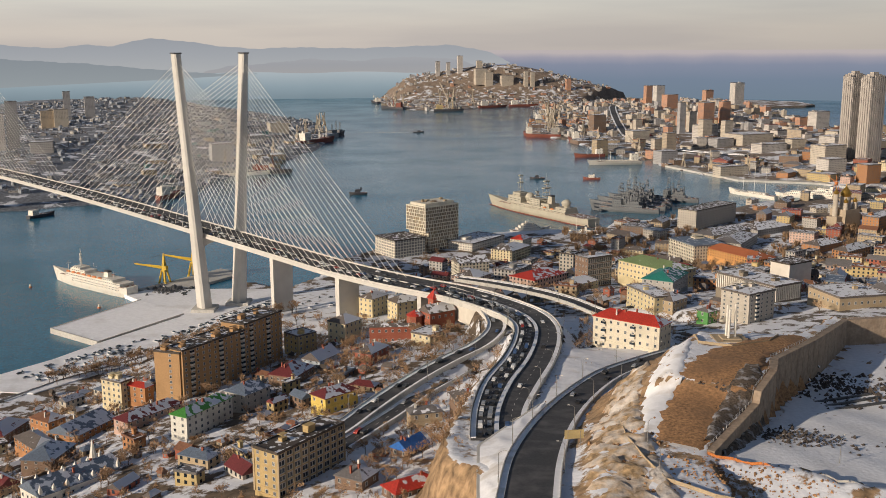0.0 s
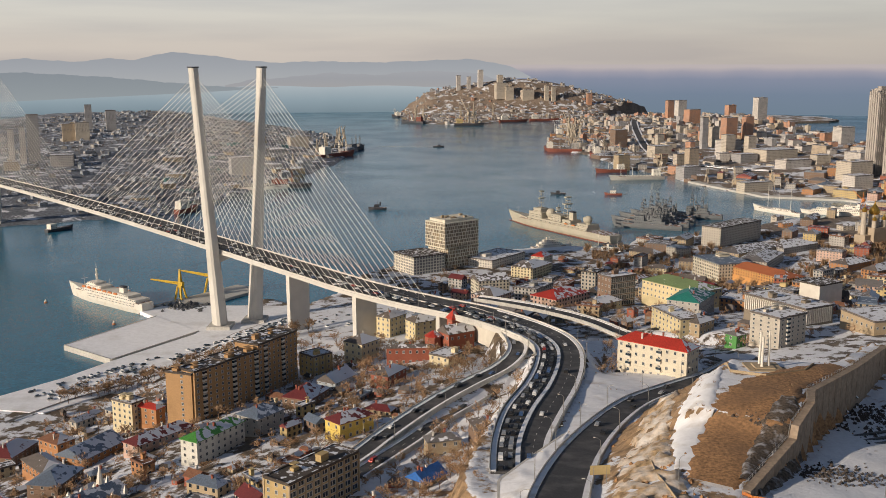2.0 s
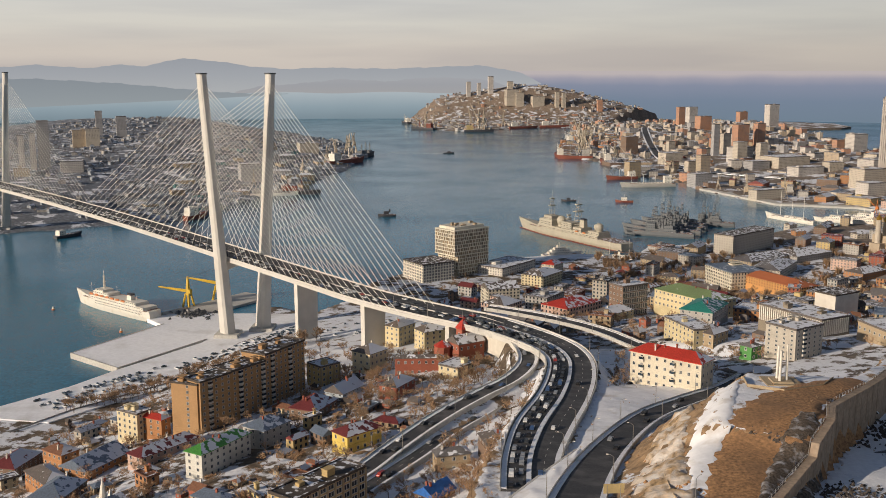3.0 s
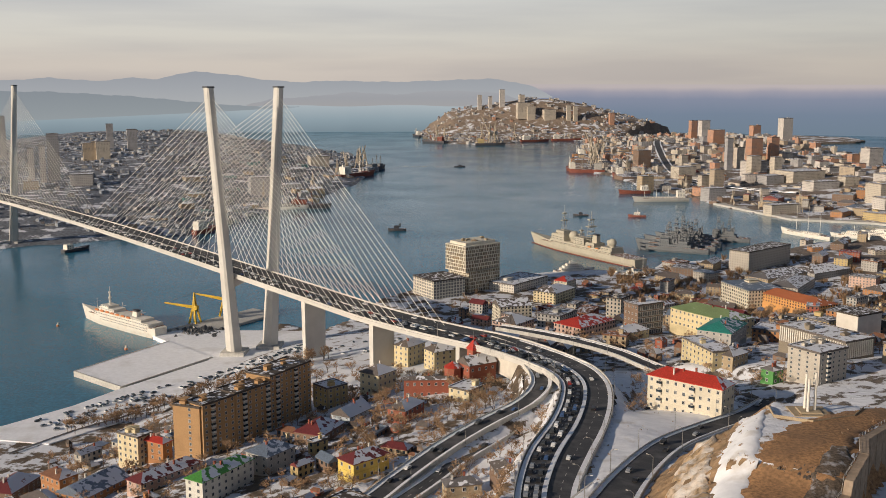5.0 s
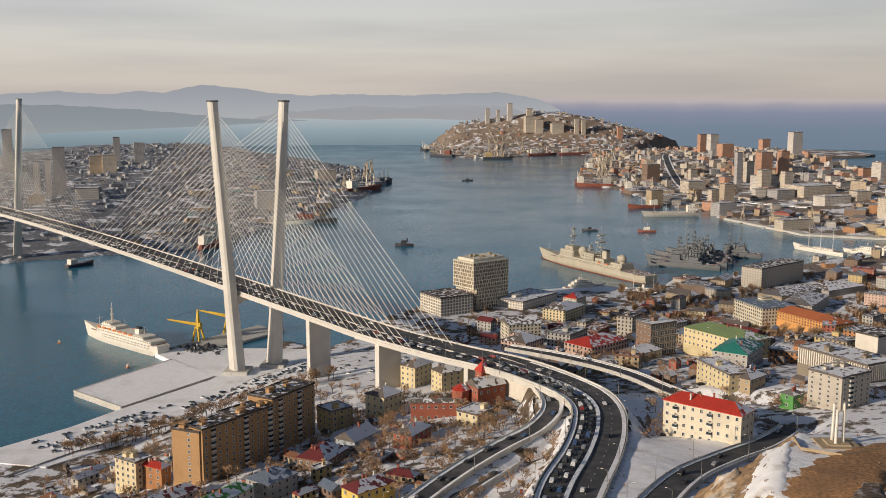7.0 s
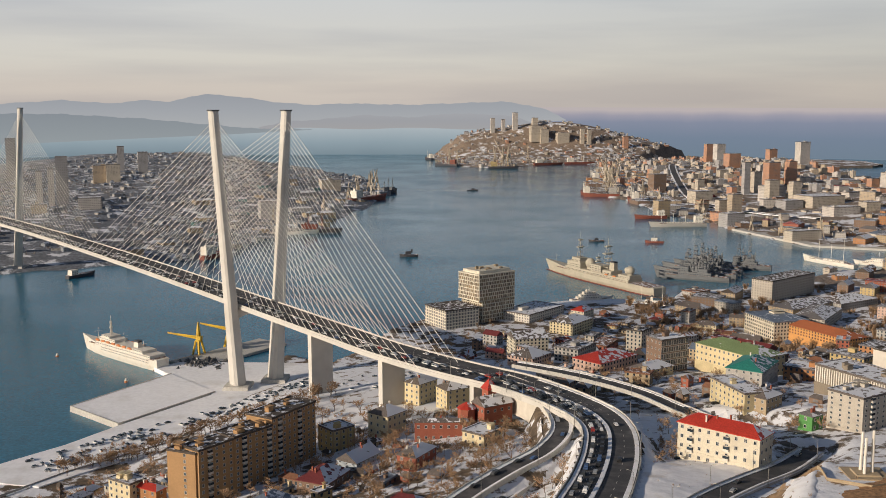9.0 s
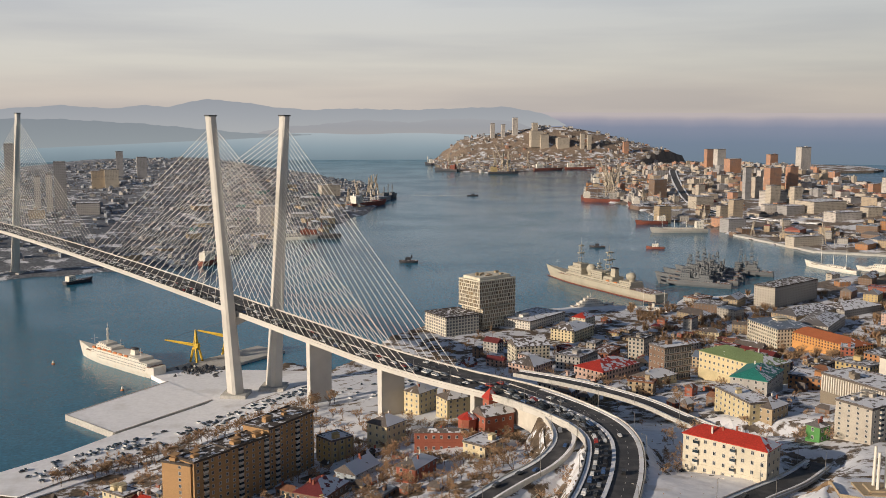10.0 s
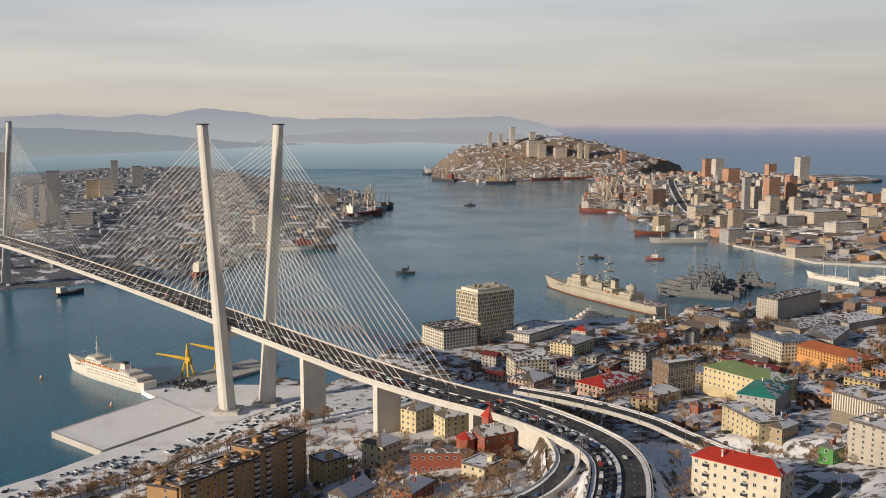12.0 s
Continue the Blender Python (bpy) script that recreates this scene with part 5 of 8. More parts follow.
def fill(n, area, sizes, floors, seed, label, fn=None, poly=None, group="", near=False, yaw=(40, 70), cat="house", walls=WALLS, tall=3.1, kinds=("hip", "gable", "flat"), roofs=ROOFS):
    """Up to n houses strewn over a rectangle of land where there is room."""
    r = random.Random(seed)
    fn, made = fn or (lambda a, b: ground_at(a, b)), 0
    for k in range(n * 6):
        x, y = r.uniform(*area[:2]), r.uniform(*area[2:])
        w = r.uniform(*sizes)
        d = w * r.uniform(0.45, 0.8)
        if poly and not inside(np.array(x), np.array(y), poly):
            continue
        if not free(x, y, 0.5 * math.hypot(w, d)):
            continue
        f = r.randint(*floors)
        kind = r.choice(kinds) if f < 4 else "flat"
        wall = r.choice(walls)
        made += 1
        building(label.format(wall.name.replace("_", " ")), x, y, float(fn(x, y)), w, d, f * tall, r.choice((0, 90)) + r.uniform(*yaw), wall, kind, r.choice(roofs), f, near=near, cat=cat, group=group)
        if made >= n:
            return


fill(40, (-255, -30, 395, 640), (9, 17), (1, 2), 11, "small old house with {} walls and a snow-streaked roof", group="old town houses", roofs=[RUST, TAR, MAROON, LEADEN, GREYROOF, SNOWROOF])
fill(18, (-60, 60, 640, 760), (10, 20), (2, 3), 12, "old house with {} walls near the bridge", group="old town houses")
fill(46, (60, 480, 640, 1050), (14, 34), (2, 4), 13, "town house with {} walls and snow on the roof", group="town houses")
fill(40, (200, 620, 1000, 1320), (16, 42), (2, 4), 14, "town house with {} walls and snow on the roof", group="town houses", poly=SHORE)
fill(34, (-40, 240, 760, 1130), (9, 18), (1, 3), 25, "small town house with {} walls and a snow-streaked roof", group="town houses", poly=SHORE, roofs=[TAR, GREYROOF, RUST, SNOWROOF, MAROON])
fill(16, (470, 760, 760, 1000), (14, 32), (2, 4), 24, "town house with {} walls and snow on the roof", group="town houses")
fill(70, (480, 1000, 1350, 2000), (16, 44), (2, 5), 15, "harbour city block with {} walls", group="harbour city", poly=SHORE)
fill(90, (430, 1350, 1950, 2900), (16, 44), (2, 6), 16, "city block with {} walls beyond the harbour", group="harbour city", poly=SHORE, walls=[FARCREAM, PALETOWER, FAROCHRE, ORANGETOWER, FARCREAM, FARGREY, TANSTONE], yaw=(10, 40))


def far_town(name, label, n, area, sizes, floors, seed, fn, poly, walls, yaw, room=0.62, keep=None, roofs=(SNOWROOF, GREYROOF), storey=3.1):
    """A distant quarter of uncounted houses as one object: walls, pitched or flat roofs and window rows."""
    r = random.Random(seed)
    mats = list(walls) + list(roofs) + [FARPANE]
    verts, faces, slots, spots = [], [], [], []
    def quad(pts, slot):
        verts.extend(pts)
        faces.append(tuple(range(len(verts) - len(pts), len(verts))))
        slots.append(slot)
    for k in range(n * 5):
        if len(spots) >= n:
            break
        x, y = r.uniform(*area[:2]), r.uniform(*area[2:])
        if not inside(np.array(x), np.array(y), poly):
            continue
        w = r.uniform(*sizes)
        d = w * r.uniform(0.45, 0.8)
        if any((a - x) ** 2 + (b - y) ** 2 < ((w + c) * room) ** 2 for a, b, c in spots) or any((a - x) ** 2 + (b - y) ** 2 < (c + w * 0.5) ** 2 for a, b, c in PLACED):
            continue
        if keep and not keep(x, y, w * 0.6):
            continue
        spots.append((x, y, w))
        f = r.randint(*floors)
        h, z = f * storey, float(fn(x, y))
        t = radians(r.uniform(*yaw) + r.choice((0, 90)))
        c, s = math.cos(t), math.sin(t)
        at = lambda px, py, pz: (x + c * px - s * py, y + s * px + c * py, z + pz)
        m, q = r.randrange(len(walls)), len(walls) + r.randrange(len(roofs))
        a, b = w / 2, d / 2
        ring = ((-a, -b), (a, -b), (a, b), (-a, b))
        rise = r.uniform(0.5, 1.1) * storey if f < 4 else 0.0
        for i in range(4):
            (x0, y0), (x1, y1) = ring[i], ring[(i + 1) % 4]
            quad([at(x0, y0, -5), at(x1, y1, -5), at(x1, y1, h), at(x0, y0, h)], m)
            ln = math.hypot(x1 - x0, y1 - y0)
            ux, uy = (x1 - x0) / ln, (y1 - y0) / ln
            ox, oy = uy * 0.12, -ux * 0.12
            cols = max(1, int(ln / 5))
            for j in range(f):
                for g in range(cols):
                    p0, p1 = (g + 0.3) * ln / cols, (g + 0.7) * ln / cols
                    z0, z1 = (j + 0.32) * storey, (j + 0.8) * storey
                    quad([at(x0 + ux * p0 + ox, y0 + uy * p0 + oy, z0), at(x0 + ux * p1 + ox, y0 + uy * p1 + oy, z0), at(x0 + ux * p1 + ox, y0 + uy * p1 + oy, z1), at(x0 + ux * p0 + ox, y0 + uy * p0 + oy, z1)], len(mats) - 1)
        if rise:
            e, g = a + 0.4, b + 0.4
            quad([at(-e, -g, h), at(e, -g, h), at(a * 0.6, 0, h + rise), at(-a * 0.6, 0, h + rise)], q)
            quad([at(e, g, h), at(-e, g, h), at(-a * 0.6, 0, h + rise), at(a * 0.6, 0, h + rise)], q)
            quad([at(e, -g, h), at(e, g, h), at(a * 0.6, 0, h + rise)], q)
            quad([at(-e, g, h), at(-e, -g, h), at(-a * 0.6, 0, h + rise)], q)
        else:
            quad([at(-a, -b, h), at(a, -b, h), at(a, b, h), at(-a, b, h)], q)
            k2 = r.uniform(0.1, 0.3)
            for i in range(4):
                (x0, y0), (x1, y1) = ring[i], ring[(i + 1) % 4]
                quad([at(x0 * k2, y0 * k2, h), at(x1 * k2, y1 * k2, h), at(x1 * k2, y1 * k2, h + 3), at(x0 * k2, y0 * k2, h + 3)], m)
            quad([at(px * k2, py * k2, h + 3) for px, py in ring], q)
    me = bpy.data.meshes.new(name)
    me.from_pydata(verts, [], faces)
    for mm in mats:
        me.materials.append(mm)
    me.polygons.foreach_set("material_index", slots)
    return tagged(new(name, me), label, "town", kind="stuff")


# BLUEGREY and BLUEROOF carry distance haze in their wall and roof colours
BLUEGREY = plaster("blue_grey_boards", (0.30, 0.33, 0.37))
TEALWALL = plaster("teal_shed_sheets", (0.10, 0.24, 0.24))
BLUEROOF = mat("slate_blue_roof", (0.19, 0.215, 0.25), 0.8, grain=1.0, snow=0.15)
CITY = [FARCREAM, PALETOWER, FAROCHRE, ORANGETOWER, FARGREY]
far_town("peninsula_town", "distant city blocks on the peninsula ridge", 430, (330, 1400, 2600, 4500), (12, 32), (2, 6), 17, base_height, SHORE, CITY, (10, 40))
far_town("port_sheds", "long port sheds along the far quays", 60, (255, 480, 1900, 3900), (20, 55), (1, 3), 18, base_height, SHORE, [TANSTONE, GREYWALL, BROWNWALL, ORANGEBRICK], (0, 20))
far_town("headland_town", "pale blocks and port sheds on the far headland", 330, (-310, 800, 3830, 4680), (7, 24), (1, 3), 19, cape_height, CAPE, CITY + [PALETOWER], (0, 30), roofs=(SNOWROOF,))
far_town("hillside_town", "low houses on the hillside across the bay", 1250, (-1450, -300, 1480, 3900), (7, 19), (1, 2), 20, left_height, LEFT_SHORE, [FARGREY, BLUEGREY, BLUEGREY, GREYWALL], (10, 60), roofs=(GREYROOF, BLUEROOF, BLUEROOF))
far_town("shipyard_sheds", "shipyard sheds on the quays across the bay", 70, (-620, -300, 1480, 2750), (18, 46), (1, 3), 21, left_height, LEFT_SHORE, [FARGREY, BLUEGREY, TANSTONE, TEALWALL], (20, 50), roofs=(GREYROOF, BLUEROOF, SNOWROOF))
far_town("harbour_sheds", "low sheds and kiosks behind the quays", 120, (430, 1250, 1330, 2600), (8, 24), (1, 2), 22, base_height, SHORE, [TANSTONE, GREYWALL, BROWNWALL, ORANGEBRICK, FARCREAM], (10, 50))
far_town("yard_sheds", "snow-topped sheds and lean-tos in the old yards", 80, (-262, -25, 385, 640), (3.5, 8), (1, 1), 51, ground_at, SHORE, [BROWNWALL, BROWNWALL, TANSTONE, REDBRICK], (40, 70), keep=free, roofs=(RUST, GREYROOF, TAR, TAR, SNOWROOF), storey=2.2)
far_town("town_sheds", "snow-topped low sheds between the town houses", 110, (60, 470, 600, 1150), (5, 12), (1, 2), 52, ground_at, SHORE, [BROWNWALL, TANSTONE, GREYWALL, REDBRICK], (30, 60), keep=free, roofs=(SNOWROOF, RUST, GREYROOF))
# ---- bare winter trees ----
BARK = mat("bark", (0.16, 0.10, 0.06), 0.9, grain=6, vary=0.3)
TWIG = mat("twigs", (0.37, 0.24, 0.14), 0.9, grain=3, vary=0.25, bump=0, spread=0.3)


# greyer than TWIG: distance haze put into the twig colour
FARTWIG = mat("far_twigs", (0.19, 0.165, 0.15), 0.9, grain=3, vary=0.25, bump=0)


def tree_meshes(seed, tall, spread):
    """A tapered trunk with forking limbs, and a thin open crown of bare twigs."""
    r = random.Random(seed)
    bm = bmesh.new()
    v, f = [], []

    def twig(p, q, w):
        s = (q - p).cross(Vector((r.uniform(-1, 1), r.uniform(-1, 1), 0.2))).normalized() * w
        o = len(v)
        v.extend((tuple(p - s), tuple(p + s), tuple(q)))
        f.append((o, o + 1, o + 2))

    def grow(p, d, ln, rad, level):
        q = p + d * ln
        if level < 3:
            beam(bm, p, q, rad, 5 - level, rad * 0.68)
        else:
            twig(p, q, 0.10)
        if level == 5:
            return
        for k in range((3, 4, 3, 4, 4)[level]):
            t = r.uniform(0.45, 1.0) if k else 1.0
            out = Vector((r.gauss(0, 1), r.gauss(0, 1), r.gauss(0, 0.35))) * spread
            nd = (d * 0.75 + out * 0.62 + Vector((0, 0, 0.16))).normalized()
            grow(p.lerp(q, t), nd, ln * r.uniform(0.55, 0.8), rad * 0.6, level + 1)

    grow(Vector((0, 0, -0.6)), Vector((0, 0, 1)), tall * 0.27, tall * 0.013, 0)
    return mesh_of("trunk", bm, BARK), raw("crown", v, f, TWIG)


TREES = [tree_meshes(s, t, w) for s, t, w in ((1, 16, 0.95), (2, 18, 0.8), (3, 13, 1.1), (4, 19, 0.65), (5, 12, 1.0))]
trnd = random.Random(5)
LABELS = ["bare broad tree with orange-brown twigs", "tall bare tree with brown twigs", "low spreading bare tree", "slender bare poplar-like tree", "small bare tree with dense twigs"]


def tree(x, y, z, kind=None, size=1.0):
    k = trnd.randrange(len(TREES)) if kind is None else kind
    ob = new("tree", TREES[k][0])
    tagged(ob, LABELS[k] + " standing in snow", "tree", "bare trees")
    ob.matrix_basis = pose(x, y, z, 0, 0, trnd.uniform(0, 360)) @ Matrix.Scale(size, 4)
    part("crown", TREES[k][1], ob)


def grove(n, area, gap=2.0, kinds=None, size=(0.7, 1.1), keep=None):
    made = 0
    for k in range(n * 8):
        x, y = trnd.uniform(*area[:2]), trnd.uniform(*area[2:])
        if keep and not keep(x, y):
            continue
        if not free(x, y, gap):
            continue
        tree(x, y, ground_at(x, y), trnd.choice(kinds) if kinds else None, trnd.uniform(*size))
        PLACED.append((x, y, 1.6))
        made += 1
        if made >= n:
            break


# along the embankment, below the bridge, between the old houses, beside the slip road
for k in range(70):
    t = k / 69
    x, y = -272 + 150 * t + trnd.uniform(-5, 5), 652 + 118 * t + trnd.uniform(-6, 6)
    tree(x, y, ground_at(x, y), trnd.choice((1, 3, 0)), trnd.uniform(0.7, 1.1))
grove(80, (-150, 20, 600, 760))
grove(70, (-70, 30, 455, 640))
grove(50, (-260, -50, 390, 600), size=(0.6, 0.95))
grove(24, (-60, 15, 330, 470), size=(0.5, 0.9))
grove(16, (70, 260, 560, 760), size=(0.6, 0.95))
grove(16, (70, 130, 500, 560), size=(0.5, 0.8))
grove(50, (190, 330, 900, 1180), size=(0.8, 1.2))


def scrub(name, label, n, area, fn, tall, seed, poly=None, keep=None, dense=10, twig=TWIG, thin=1.0):
    """Far bare woods and bushes: uncounted sprays of twigs in one mesh."""
    r = random.Random(seed)
    v, f = [], []
    for k in range(n):
        x, y = r.uniform(*area[:2]), r.uniform(*area[2:])
        if poly and not inside(np.array(x), np.array(y), poly):
            continue
        if keep and not keep(x, y):
            continue
        z, h = float(fn(x, y)), r.uniform(*tall)
        for j in range(dense):
            a, s = r.uniform(0, math.tau), r.uniform(0.1, 0.5)
            px, py = x + math.cos(a) * s * h * 0.4, y + math.sin(a) * s * h * 0.4
            ex, ey, ez = x + math.cos(a) * h * s, y + math.sin(a) * h * s, z + h * r.uniform(0.55, 1)
            o, w = len(v), (h * 0.02 + 0.04) * thin
            v += [(px - w, py, z + h * r.uniform(0, 0.4)), (px + w, py + w, z + h * r.uniform(0, 0.4)), (ex, ey, ez)]
            f.append((o, o + 1, o + 2))
    return tagged(new(name, raw(name, v, f, twig)), label, "scrub", kind="stuff")


def open_ground(x, y):
    return free(x, y, 0.5)


scrub("scrub", "orange-brown bare bushes and dry grass between the houses", 1300, (-260, 150, 340, 640), ground_at, (0.6, 1.7), 31, keep=open_ground, dense=26, thin=0.5)
scrub("park_trees", "bare park trees along the naval embankment", 600, (150, 420, 930, 1330), ground_at, (6, 11), 32, SHORE, open_ground, 80, thin=0.5)
scrub("slope_trees", "orange-brown bare trees on the wooded slope", 420, (440, 760, 850, 1250), ground_at, (7, 13), 33, SHORE, open_ground, 80, thin=0.55)
scrub("far_woods", "bare woods on the hillside across the bay", 4200, (-1500, -300, 1480, 4000), left_height, (4, 9), 34, LEFT_SHORE, None, 12, FARTWIG)
scrub("peninsula_woods", "bare bushes between the city blocks", 2200, (300, 1400, 1700, 4300), base_height, (4, 9), 35, SHORE, None, 12, FARTWIG)


def thicket(name, label, n, area, size, seed, keep=None):
    """Uncounted bare garden trees in one mesh: branching trunks and twigs, each turned and sized anew."""
    r = random.Random(seed)
    vs, fs, slots, o = [], [], [], 0
    kinds = []
    for pair in TREES:
        got = []
        for me in pair:
            co = np.empty(len(me.vertices) * 3)
            me.vertices.foreach_get("co", co)
            got.append((co.reshape(-1, 3), [tuple(p.vertices) for p in me.polygons]))
        kinds.append(got)
    made = 0
    for k in range(n * 6):
        x, y = r.uniform(*area[:2]), r.uniform(*area[2:])
        if made >= n:
            break
        if not free(x, y, 1.0) or (keep and not keep(x, y)):
            continue
        made += 1
        a, q = r.uniform(0, math.tau), r.uniform(*size)
        c, d = math.cos(a) * q, math.sin(a) * q
        z = ground_at(x, y)
        for slot, (co, faces) in enumerate(kinds[r.randrange(len(kinds))]):
            vs.append(np.stack([co[:, 0] * c - co[:, 1] * d + x, co[:, 0] * d + co[:, 1] * c + y, co[:, 2] * q + z], -1))
            fs += [tuple(i + o for i in f) for f in faces]
            slots += [slot] * len(faces)
            o += len(co)
    me = bpy.data.meshes.new(name)
    me.from_pydata(np.concatenate(vs).tolist(), [], fs)
    me.materials.append(BARK)
    me.materials.append(TWIG)
    me.polygons.foreach_set("material_index", slots)
    return tagged(new(name, me), label, "trees", kind="stuff")


thicket("garden_trees", "bare orange-brown garden trees between the old houses", 430, (-262, 30, 350, 700), (0.45, 0.85), 36)
thicket("street_trees", "bare trees between the town houses", 190, (60, 360, 560, 1000), (0.5, 0.85), 37)
thicket("shore_trees", "bare trees between the houses above the waterfront", 130, (-60, 200, 740, 1160), (0.5, 0.9), 39)
thicket("bank_trees", "bare trees and saplings on the bank below the carriageway", 34, (-30, 12, 335, 420), (0.4, 0.75), 38)
# ---- cars ----
def paint(name, color, metal=0.2):
    return mat(name, color, 0.35, metal, grain=3, vary=0.06, bump=0.0, second=tuple(c * 0.6 + 0.03 for c in color), patch=0.9)


CAR_PAINTS = [("white", paint("white_car_paint", (0.75, 0.75, 0.74)), 6), ("dark grey", paint("dark_car_paint", (0.05, 0.055, 0.06)), 5), ("silver", paint("silver_car_paint", (0.42, 0.43, 0.44), 0.6), 5), ("black", paint("black_car_paint", (0.02, 0.02, 0.022)), 6), ("blue", paint("blue_car_paint", (0.05, 0.10, 0.22)), 1), ("red", paint("red_car_paint", (0.35, 0.04, 0.03)), 1)]
RUBBER = mat("tyre_rubber", (0.02, 0.02, 0.02), 0.9)


def car_body(paint_, big=False):
    """A closed body shell with a bonnet, a cabin and a boot; wheel arches cut by its tapered sill."""
    L, W, H = (5.0, 1.95, 1.95) if big else (4.4, 1.78, 1.48)
    prof = [(-0.5, 0.30), (-0.495, 0.62), (-0.46, 0.70), (-0.33, 0.73), (-0.22, 1.0), (0.16, 1.0), (0.29, 0.70), (0.47, 0.62), (0.5, 0.48), (0.49, 0.26)]
    if big:
        prof = [(-0.5, 0.26), (-0.5, 0.62), (-0.47, 0.95), (-0.44, 1.0), (0.0, 1.0), (0.2, 1.0), (0.32, 0.66), (0.47, 0.60), (0.5, 0.45), (0.49, 0.24)]
    bm = bmesh.new()
    rows = []
    for s in (-1, 1):
        rows.append([bm.verts.new((x * L, s * W / 2 * (0.82 if z > 0.9 else 0.96), z * H)) for x, z in prof])
    n = len(prof)
    for k in range(n):
        bm.faces.new((rows[0][k], rows[0][(k + 1) % n], rows[1][(k + 1) % n], rows[1][k]))
    bm.faces.new(rows[0][::-1])
    bm.faces.new(rows[1])
    body = mesh_of("car_body", bm, paint_)
    bm = bmesh.new()
    z0, z1 = 0.66 * H, 0.95 * H
    rear, front = (-0.47, 0.31) if big else (-0.31, 0.27)
    a = [(rear * L, -1, z0), (front * L, -1, z0), (front * L, 1, z0), (rear * L, 1, z0)]
    inset = 0.10 * L
    b = [(rear * L + inset * (0.3 if big else 1), -1, z1), (front * L - inset * 1.1, -1, z1), (front * L - inset * 1.1, 1, z1), (rear * L + inset * (0.3 if big else 1), 1, z1)]
    lo = [bm.verts.new((x, s * W * 0.492, z)) for x, s, z in a]
    hi = [bm.verts.new((x, s * W * 0.435, z)) for x, s, z in b]
    for k in range(4):
        bm.faces.new((lo[k], lo[(k + 1) % 4], hi[(k + 1) % 4], hi[k]))
    glass = mesh_of("car_glass", bm, PANE)
    return body, glass, L, W


def wheel_mesh():
    bm = bmesh.new()
    beam(bm, (0, -0.11, 0), (0, 0.11, 0), 0.33, 12)
    return mesh_of("wheel", bm, RUBBER)


WHEEL = wheel_mesh()
CARS = []
for cname, cm, share in CAR_PAINTS:
    for big in (False, True):
        body, glass, L, W = car_body(cm, big)
        CARS += [(cname, body, glass, L, W, big)] * (share * (1 if big else 2))
crnd = random.Random(3)


def car(x, y, z, heading, where, wheels=True):
    cname, body, glass, L, W, big = crnd.choice(CARS)
    h = radians(heading)
    ob = new("car", body)
    tagged(ob, "{} {} {}".format(cname, "van" if big else "car", where), "car", "cars " + where)
    ob.matrix_basis = pose(x, y, z, 0, 0, heading)
    part("glass", glass, ob)
    if wheels:
        for sx in (-0.31, 0.31):
            for sy in (-0.44, 0.44):
                part("wheel", WHEEL, ob, pose(sx * L, sy * W, 0.33))
    return ob


def far_cars(line, lanes):
    """The traffic far out on the bridge, too small to tell apart: bodies and glass in one mesh."""
    bm, gm = bmesh.new(), 0
    for share, gap, skip in lanes:
        run, nxt = 0.0, 3.0
        for (x0, y0, z0, w0), (x1, y1, z1, w1) in zip(line, line[1:]):
            dx, dy = x1 - x0, y1 - y0
            n = math.hypot(dx, dy)
            while run + n > nxt:
                t = (nxt - run) / n
                nxt += gap * crnd.uniform(0.8, 1.5)
                if crnd.random() < skip:
                    continue
                o = share * w0
                first = len(bm.verts)
                mi = crnd.choice((0, 0, 0, 1, 1, 2))
                box(bm, -2.2, 2.2, -0.88, 0.88, 0.25, 1.0, mi)
                box(bm, -1.4, 0.9, -0.8, 0.8, 1.0, 1.5, 3, 0.25)
                bm.verts.ensure_lookup_table()
                m = pose(x0 + t * dx - dy / n * o, y0 + t * dy + dx / n * o, z0 + t * (z1 - z0), 0, 0, math.degrees(math.atan2(dy, dx)))
                bmesh.ops.transform(bm, matrix=m, verts=bm.verts[first:])
            run += n
    me = mesh_of("far_traffic", bm, CAR_PAINTS[0][1], CAR_PAINTS[1][1], CAR_PAINTS[2][1], PANE)
    return tagged(new("far_traffic", me), "queue of cars far out on the bridge deck", "traffic", kind="stuff")


def car_park(name, label, spots):
    """Far parked cars, too small to tell apart: low bodies with cabins, in one mesh."""
    bm = bmesh.new()
    for x, y, z, turn in spots:
        mi = crnd.choice((0, 0, 1, 1, 2, 2))
        v = box(bm, -2.2, 2.2, -0.88, 0.88, 0.2, 0.95, mi, 0.05) + box(bm, -1.5, 1.0, -0.82, 0.82, 0.95, 1.48, 3, 0.3)
        bmesh.ops.transform(bm, matrix=pose(x, y, z, 0, 0, turn), verts=v)
    return tagged(new(name, mesh_of(name, bm, CAR_PAINTS[0][1], CAR_PAINTS[1][1], CAR_PAINTS[2][1], PANE)), label, "parked cars", kind="stuff")


def queue(line, share, gap, where, back=False, skip=0.0, wheels=True, start=0.0):
    """Cars one behind another along a lane, share of the half width to the left of the line."""
    run, nxt = 0.0, start
    for (x0, y0, z0, w0), (x1, y1, z1, w1) in zip(line, line[1:]):
        dx, dy = x1 - x0, y1 - y0
        n = math.hypot(dx, dy)
        while run + n > nxt:
            t = (nxt - run) / n
            if crnd.random() >= skip:
                o = share * (w0 + t * (w1 - w0))
                car(x0 + t * dx - dy / n * o, y0 + t * dy + dx / n * o, z0 + t * (z1 - z0) + 0.03, math.degrees(math.atan2(dy, dx)) + (180 if back else 0), where, wheels)
            nxt += gap * crnd.uniform(0.8, 1.5)
        run += n


